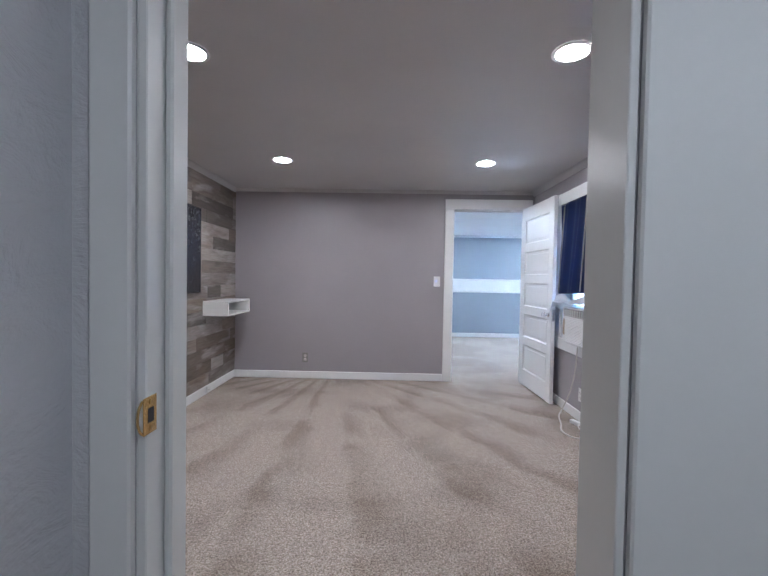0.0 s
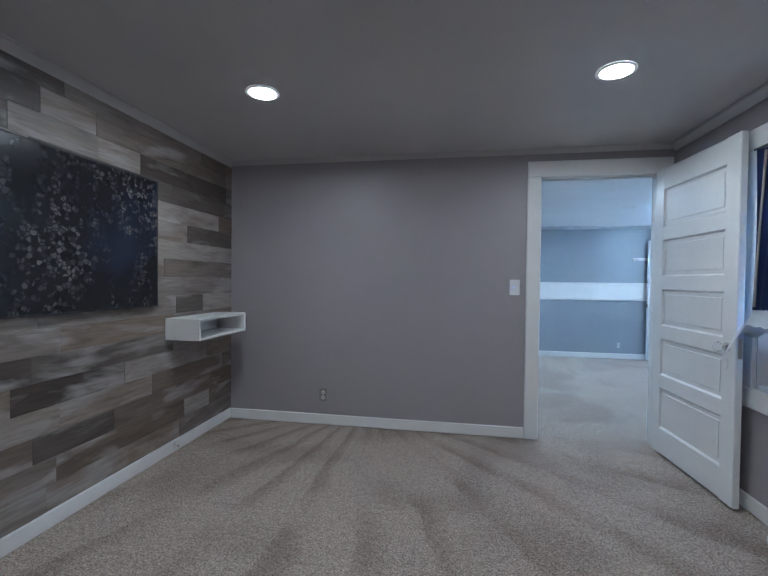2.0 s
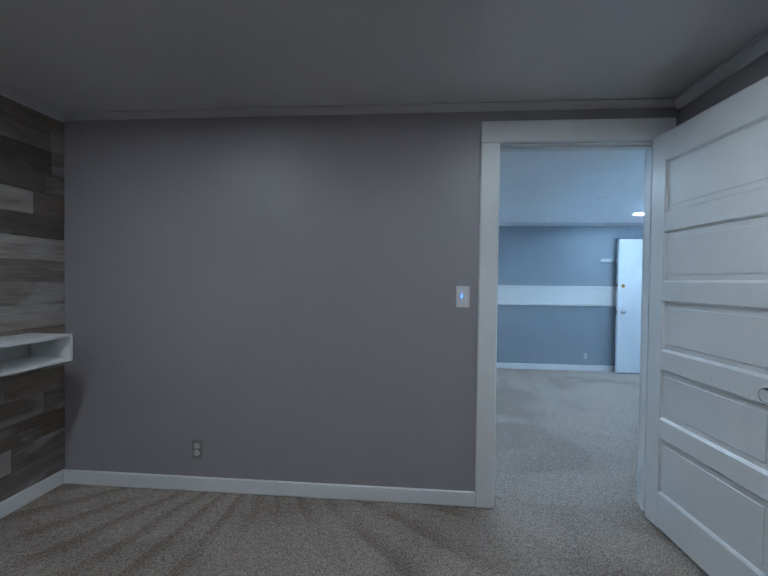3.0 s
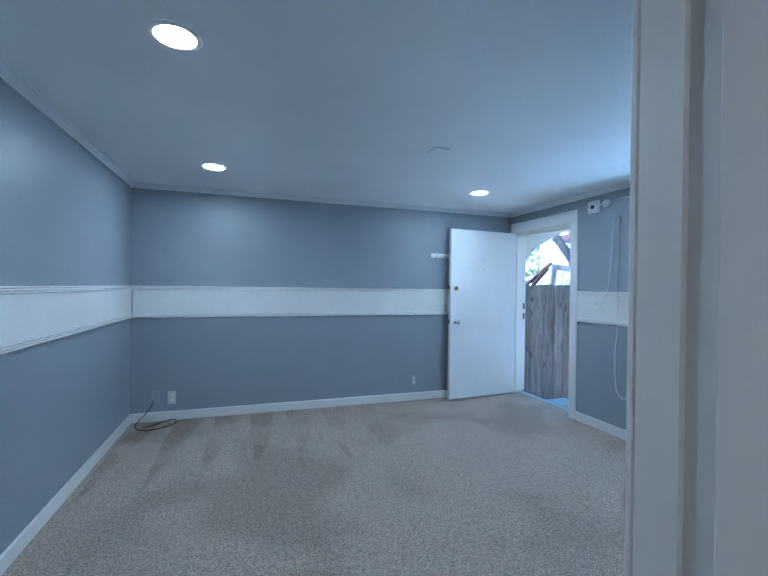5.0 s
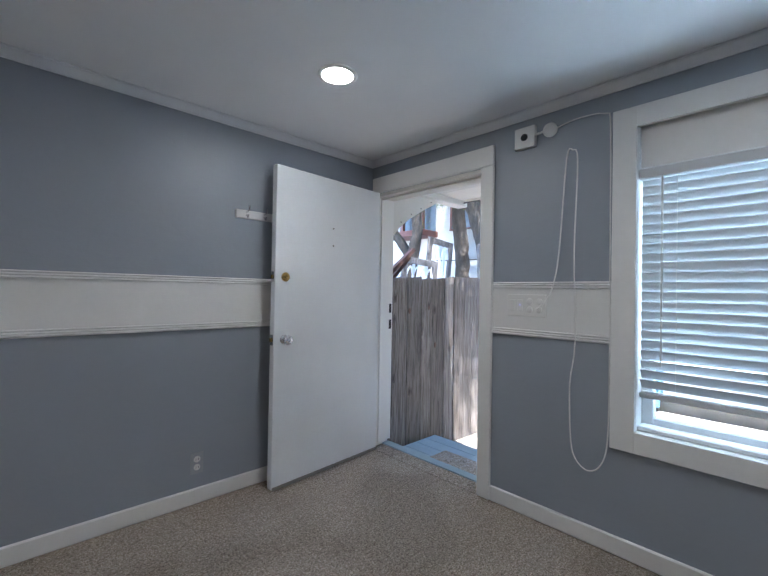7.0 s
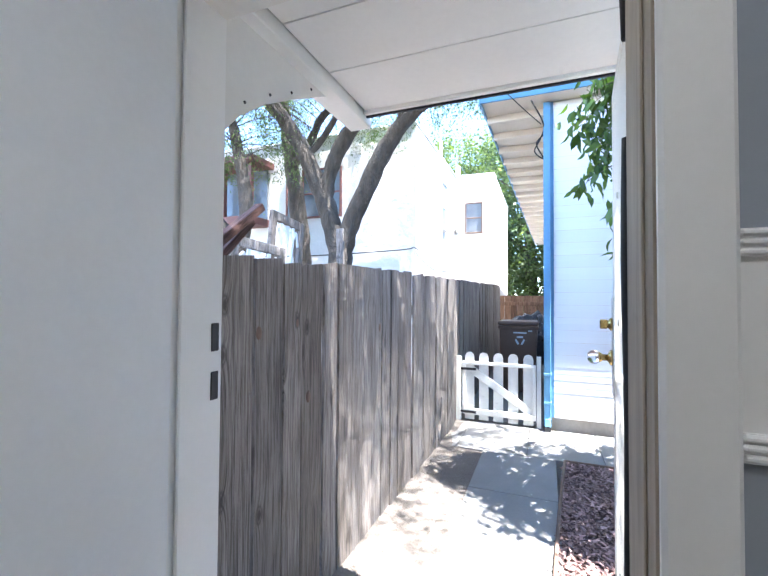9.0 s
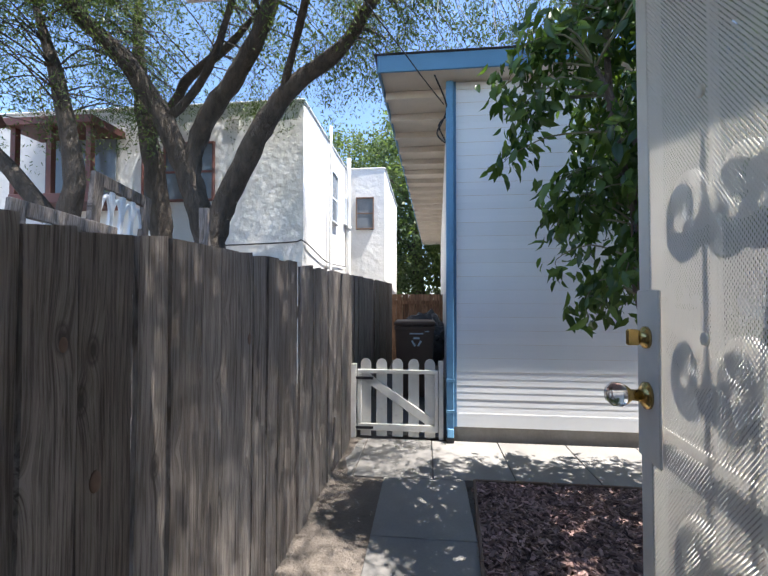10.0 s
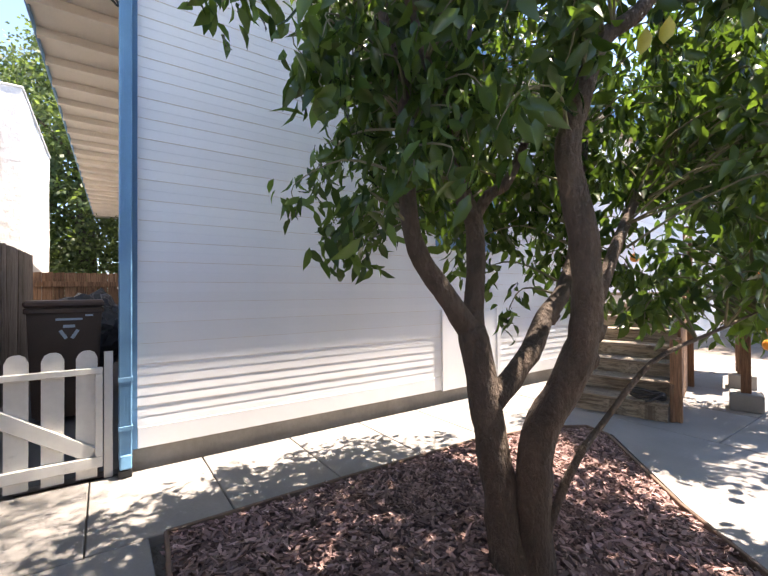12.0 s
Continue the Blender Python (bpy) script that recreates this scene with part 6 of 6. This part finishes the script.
citrus_far, line_far = bushy("citrus_tree", limbs, BARK_CITRUS, "smaller citrus tree with bright green leaves beside the steps", "tree", CB2)
rng = random.Random(17)
off = Vector(CB2)
twigs, leaves, heads = bmesh.new(), [], []
while len(heads) < 460:
    p = Vector((rng.uniform(5.0, 7.7), rng.uniform(1.3, 3.9), rng.uniform(0.45, 3.9)))
    q = Vector(((p.x - 6.6) / 1.15, (p.y - 2.6) / 1.15, (p.z - 2.1) / 1.7))
    if 0.35 < q.length < 1 and noise.noise(p * 1.6) > -0.15 and (p.x < 6.7 or p.z > 1.8):
        heads.append(p)
for p in heads:
    near = min(line_far, key=lambda w: (w + off - p).length) + off
    if (near - p).length > 0.9:
        near = p + (near - p).normalized() * 0.9
    fine = tube(twigs, [near - off, (near + p) / 2 + Vector((0, 0, 0.08)) - off, p - off, p - off + Vector((0, 0, -0.1))], [0.008, 0.005, 0.003, 0.0015], 4)
    for k in range(26):
        b = fine[rng.randrange(len(fine) // 3, len(fine))] + Vector((rng.gauss(0, 0.06), rng.gauss(0, 0.06), rng.gauss(0, 0.05)))
        d = Vector((rng.gauss(0, 1), rng.gauss(0, 1), rng.gauss(-1.3, 0.7))).normalized()
        s = d.cross(Vector((rng.gauss(0, 1), rng.gauss(0, 1), rng.gauss(0, 0.5)))).normalized()
        ln = rng.uniform(0.075, 0.13)
        leaves.append((b, d, s, ln, ln * rng.uniform(0.18, 0.235)))
part("branchwork", twigs, TWIG, citrus_far)
leafy("crown", len(leaves), lambda k: leaves[k], CITRUS_LEAF, citrus_far, "glossy green leaves")

# large tree behind the fence
TB = (9.45, 10.7, G - 0.1)
limbs = [
    ([(9.45, 10.62, G - 0.1), (9.45, 10.66, 0.8), (9.44, 10.72, 1.5), (9.44, 10.75, 1.9)], (0.30, 0.25, 0.22, 0.20)),
    ([(9.44, 10.75, 1.80), (9.44, 10.86, 2.18), (9.45, 10.99, 2.59), (9.45, 11.17, 3.02), (9.40, 11.44, 3.61), (9.36, 11.70, 4.04), (9.26, 12.00, 4.45), (9.07, 12.46, 4.92), (8.6, 13.2, 6.0)], (0.17, 0.165, 0.16, 0.155, 0.14, 0.13, 0.12, 0.10, 0.04)),
    ([(9.45, 11.05, 2.75), (9.45, 10.95, 3.20), (9.39, 10.68, 3.67), (9.34, 10.36, 4.04), (9.23, 10.03, 4.42), (9.13, 9.78, 4.90), (8.9, 9.3, 6.2)], (0.13, 0.125, 0.12, 0.115, 0.105, 0.09, 0.03)),
    ([(9.44, 10.72, 1.80), (9.44, 10.55, 2.32), (9.38, 10.25, 2.86), (9.33, 9.97, 3.33), (9.22, 9.59, 3.75), (9.11, 9.07, 4.05), (9.01, 8.75, 4.25), (8.80, 8.38, 4.64), (8.5, 7.7, 5.3), (8.3, 7.1, 5.8)], (0.16, 0.155, 0.145, 0.135, 0.115, 0.095, 0.08, 0.065, 0.04, 0.02)),
    ([(9.4, 11.40, 3.50), (9.5, 11.0, 4.0), (9.4, 10.6, 4.6), (9.3, 10.3, 5.4)], (0.06, 0.055, 0.05, 0.03)),
    ([(9.25, 9.70, 3.65), (8.8, 9.3, 4.3), (8.0, 8.8, 4.8), (7.2, 8.3, 5.2)], (0.05, 0.045, 0.035, 0.015)),
    ([(9.36, 11.70, 4.04), (8.6, 12.0, 4.6), (7.6, 12.1, 5.2)], (0.06, 0.045, 0.02)),
    # two boughs added above the view, to hold leaves that shade the path
    ([(9.0, 9.5, 5.6), (8.2, 8.5, 5.7), (7.2, 7.5, 5.6), (6.0, 6.8, 5.2)], (0.05, 0.04, 0.03, 0.012)),
    ([(8.80, 8.38, 4.64), (8.2, 7.7, 4.95), (7.4, 6.9, 5.0), (6.9, 6.2, 4.8)], (0.05, 0.04, 0.025, 0.01)),
]
big, line = bushy("large_tree", limbs, BARK, "large leaning tree with rough grey limbs and feathery foliage", "tree", TB)
TB3 = (10.87, 12.4, G)
limbs = [
    ([(10.87, 12.35, G), (10.87, 12.40, 1.2), (10.87, 12.42, 2.04), (10.87, 12.47, 2.65), (10.87, 12.59, 3.40), (10.88, 12.74, 4.08), (10.88, 12.85, 4.76), (10.78, 12.85, 5.59), (10.68, 12.80, 6.9)], (0.23, 0.20, 0.185, 0.18, 0.17, 0.15, 0.13, 0.09, 0.03)),
    ([(10.87, 12.70, 3.90), (10.56, 12.00, 4.40), (10.46, 11.69, 4.74), (10.25, 10.91, 5.08), (10.04, 10.34, 5.46)], (0.09, 0.08, 0.075, 0.06, 0.02)),
]
rear, line3 = bushy("rear_tree", limbs, BARK, "straight grey tree beside the white building", "tree", TB3)
TB2 = (8.9, 13.2, G)
limbs = [
    ([(8.9, 12.6, G), (8.8, 12.4, 1.0), (8.7, 12.1, 2.2), (8.7, 12.05, 2.6), (8.7, 12.25, 3.6), (8.6, 12.5, 4.6)], (0.16, 0.14, 0.12, 0.11, 0.09, 0.04)),
    ([(8.8, 12.3, 1.9), (8.7, 12.6, 2.35), (8.6, 13.0, 2.85), (8.5, 13.6, 3.5), (8.3, 14.2, 4.4)], (0.11, 0.10, 0.09, 0.07, 0.03)),
]
big2, line2 = bushy("slanting_tree", limbs, BARK, "slanting grey tree with feathery foliage behind the fence", "tree", TB2)


def feathery(tree, base, ends, seed, sprays, per, box_min, box_max, density):
    rng = random.Random(seed)
    off = Vector(base)
    out, tw = [], bmesh.new()
    made = 0
    while made < sprays:
        p = Vector([rng.uniform(a, b) for a, b in zip(box_min, box_max)])
        if noise.noise(p * 0.75 + Vector((seed, 0, 0))) < density:
            continue
        near = min(ends, key=lambda w: (w + off - p).length) + off
        far = (near - p).length
        if far > 2.6:
            continue
        made += 1
        droop = Vector((rng.gauss(0, 0.35), rng.gauss(0, 0.35), -rng.uniform(0.3, 1.0))).normalized()
        ln = rng.uniform(0.35, 0.8)
        tip = p + droop * ln
        if made % 4 == 0:
            tube(tw, [near - off, (near + p) / 2 + Vector((0, 0, 0.15)) - off, p - off, tip - off], [0.014, 0.008, 0.005, 0.002], 3)
        for k in range(per):
            s0 = rng.random()
            b = p + droop * ln * s0 + Vector((rng.gauss(0, 0.09), rng.gauss(0, 0.09), rng.gauss(0, 0.07))) - off
            d = (droop * 0.7 + Vector((rng.gauss(0, 0.6), rng.gauss(0, 0.6), rng.gauss(0, 0.5)))).normalized()
            s = d.cross(Vector((rng.gauss(0, 1), rng.gauss(0, 1), rng.gauss(0, 1)))).normalized()
            leaf_len = rng.uniform(0.04, 0.08)
            out.append((b, d, s, leaf_len, leaf_len * 0.13))
    part("branchwork", tw, BARK, tree)
    leafy("crown", len(out), lambda k: out[k], WILLOW_LEAF, tree, "feathery drooping grey-green leaves", True)


feathery(big, TB, line, 3, 2700, 64, (5.2, 5.6, 4.35), (11.0, 13.6, 7.8), -0.05)
# unseen overhead sprays, added to throw dappled shade on fence and path
feathery(big, TB, line, 9, 520, 54, (4.3, 6.0, 4.5), (7.0, 7.9, 6.2), -0.16)
feathery(rear, TB3, line3, 7, 420, 50, (8.6, 10.2, 4.5), (11.2, 14.6, 7.4), -0.1)
feathery(big2, TB2, line2, 5, 420, 46, (6.6, 11.4, 3.4), (10.0, 15.4, 5.9), -0.05)
# bare hanging sprays over the roof edge
hang = thing("dry_branch", (8.3, 7.2, 4.4), "pale dry twigs hanging from the large tree", "branch")
rng = random.Random(8)
for k in range(16):
    x, y, z = rng.uniform(7.7, 8.4), rng.uniform(6.6, 7.8), rng.uniform(4.2, 4.9)
    pts = [(8.45, 7.7, 5.4), (x, y, z)]
    for q in range(3):
        x, y, z = x + rng.gauss(0, 0.06), y + rng.gauss(0, 0.08), z - rng.uniform(0.18, 0.32)
        pts.append((x, y, z))
    part("twig", tubed([Vector(p) - Vector((8.3, 7.2, 4.4)) for p in pts], [0.006, 0.005, 0.004, 0.003, 0.0015], 4), SOFFIT, hang)


def far_tree(x, y, h, r, seed, count):
    tree = thing("background_tree", (x, y, G - 0.1), "tall leafy green tree in the distance", "tree", "background trees")
    rng = random.Random(seed)
    bm = bmesh.new()
    tube(bm, [(0, 0, 0), (0.1, 0, h * 0.3), (0, 0.2, h * 0.55), (0.1, 0.1, h * 0.9)], [0.35, 0.28, 0.2, 0.05], 8, 0.2)
    for k in range(7):
        a, z = k * 0.9, h * (0.28 + 0.08 * k)
        tube(bm, [(0, 0, z), (r * 0.4 * math.cos(a), r * 0.4 * math.sin(a), z + h * 0.08), (r * 0.8 * math.cos(a), r * 0.8 * math.sin(a), z + h * 0.12)], [0.14, 0.09, 0.03], 6, 0.2)
    part("trunk", bm, BARK, tree)
    out = []
    while len(out) < count:
        c = Vector((rng.uniform(-r, r), rng.uniform(-r, r), rng.uniform(0.08, 1.0) * h))
        lim = r * (1 - abs(c.z / h - 0.5) ** 2.2 * 2.0) * (0.8 + 0.35 * noise.noise(c * 0.5 + Vector((seed, 0, 0))))
        if Vector((c.x, c.y)).length > lim or noise.noise(c * 0.9) < -0.12:
            continue
        for k in range(26):
            b = c + Vector((rng.gauss(0, 0.28), rng.gauss(0, 0.28), rng.gauss(0, 0.25)))
            d = Vector((rng.gauss(0, 1), rng.gauss(0, 1), rng.gauss(-0.6, 0.6))).normalized()
            s = d.cross(Vector((rng.gauss(0, 1), rng.gauss(0, 1), rng.gauss(0, 1)))).normalized()
            ln = rng.uniform(0.12, 0.22)
            out.append((b, d, s, ln, ln * 0.3))
    leafy("crown", len(out), lambda k: out[k], FAR_LEAF, tree, "", True)


far_tree(24, 8.2, 10.5, 3.4, 21, 36000)
far_tree(29, 12.5, 12.0, 4.0, 22, 36000)
far_tree(26, 4.0, 11.0, 3.5, 23, 20000)
far_tree(20, 25, 9.0, 4.5, 24, 20000)
far_tree(9.5, 24, 7.0, 3.6, 25, 16000)
far_tree(6.5, -6.5, 6.5, 3.0, 26, 16000)
far_tree(9.0, -9.5, 8.0, 3.5, 27, 14000)

# ---- barnwood boards ----
rng = random.Random(2)
bw = thing("barnwood_cladding", (WA0, SA, 0.0), "wall cladding of mixed grey and brown barnwood boards", "wall cladding", kind="structure")
course, z = 0.125, 0.09
while z < HA - 0.055:
    h = min(course, HA - 0.052 - z)
    y = -rng.uniform(0, 0.8)
    while y < NA - SA:
        ln = rng.choice((0.3, 0.45, 0.62, 0.8, 0.95, 1.1))
        y0, y1 = max(y, 0.0), min(y + ln, NA - SA)
        if y1 - y0 > 0.02:
            me = mesh_of("board", boxed(0, 0.013 + rng.uniform(0, 0.0025), 0.0006, y1 - y0 - 0.0006, 0.0005, h - 0.0005, bevel=0.001), PLANKS)
            piece("board", me, bw, Matrix.Translation((0, y0, z)))
        y += ln
    z += course
# ---- fences ----
def board_mesh(w, h, t, mat, seed):
    r = random.Random(seed)
    bm = bmesh.new()
    zs = [0, h * 0.25, h * 0.5, h * 0.75, h]
    rows = []
    for z in zs:
        dx, dy = r.gauss(0, 0.002), r.gauss(0, 0.0025)
        tip = r.uniform(-0.007, 0.007) if z == h else 0
        rows.append([bm.verts.new((dx + sx * w / 2, dy + sy * t / 2, z + tip * sx)) for sx, sy in ((-1, -1), (1, -1), (1, 1), (-1, 1))])
    for a, b in zip(rows, rows[1:]):
        for k in range(4):
            bm.faces.new((a[k], a[(k + 1) % 4], b[(k + 1) % 4], b[k]))
    bm.faces.new(rows[0][::-1])
    bm.faces.new(rows[-1])
    return mesh_of("board", bm, mat)


fence = thing("wooden_fence", (4.2, 8.68, G - 0.01), "tall weathered grey board fence", "fence")
rng = random.Random(6)
x = 4.2
shapes = [board_mesh(w, 1.0, 0.017, FENCE, i) for i, w in enumerate((0.135, 0.15, 0.168, 0.186, 0.14, 0.178))]
widths = (0.135, 0.15, 0.168, 0.186, 0.14, 0.178)
k = 0
while x < 13.6:
    i = rng.randrange(6)
    yy = 8.72 - 0.028 * min(x - 4.2, 3.4) + rng.gauss(0, 0.005)
    top = 1.285 + (0.02 if x > 5.33 else 0) + 0.0165 * (x - 5.3) + rng.gauss(0, 0.004)
    gap = 0.014 if abs(x - 5.27) < 0.09 else rng.uniform(0.004, 0.010) if x < 5.4 else rng.uniform(0.001, 0.005)
    ob = piece("board", shapes[i], fence, Matrix.Translation((x + widths[i] / 2 - 4.2, yy - 8.68, 0)) @ Matrix.Rotation(radians(rng.gauss(-0.6, 0.35)), 4, "Z") @ Matrix.Diagonal((1, 1, top - G + 0.01, 1)))
    x += widths[i] + gap
    k += 1
for z in (0.35, 1.35):
    part("rail", boxed(0, 9.4, 0.03, 0.07, z, z + 0.085, bevel=0.004), FENCE, fence)
for xx in (0.05, 2.4, 4.8, 7.2, 9.3):
    part("post", boxed(xx - 0.045, xx + 0.045, 0.075, 0.165, -0.1, 1.6, bevel=0.005), FENCE, fence)
knot_me = mesh_of("knot", lathe([(0.024, -0.004), (0.021, 0.001), (0.008, 0.002)], 14, Matrix.Diagonal((0.8, 1.25, 1, 1))), EDGING)
part("low_brace", boxed(-0.01, 0.01, -0.03, -0.012, 0, 0.42, bevel=0.004), FENCE, fence, at=Matrix.Translation((3.35, -0.055, 0.08)) @ Matrix.Rotation(radians(16), 4, "Y"))
for xx, zz in ((0.69, 1.355), (0.95, 1.38), (1.05, 1.02), (1.24, 1.18), (1.9, 1.30), (2.6, 1.1)):
    piece("knot", knot_me, fence, Matrix.Translation((xx, 8.72 - 0.028 * xx - 0.0095 - 8.68, zz)) @ Matrix.Rotation(radians(90), 4, "X"))
back = thing("back_fence", (14.0, 7.2, G - 0.05), "newer brown board fence at the end of the yard", "fence")
shape = board_mesh(0.145, 1.62, 0.018, FENCE_BROWN, 40)
for k in range(12):
    piece("board", shape, back, pose(0, 0.075 + 0.149 * k, 0, 0, 0, 90))
part("rail", boxed(-0.045, -0.012, 0, 1.8, 1.38, 1.47, bevel=0.004), FENCE_BROWN, back)
part("rail", boxed(-0.045, -0.012, 0, 1.8, 0.2, 0.29, bevel=0.004), FENCE_BROWN, back)
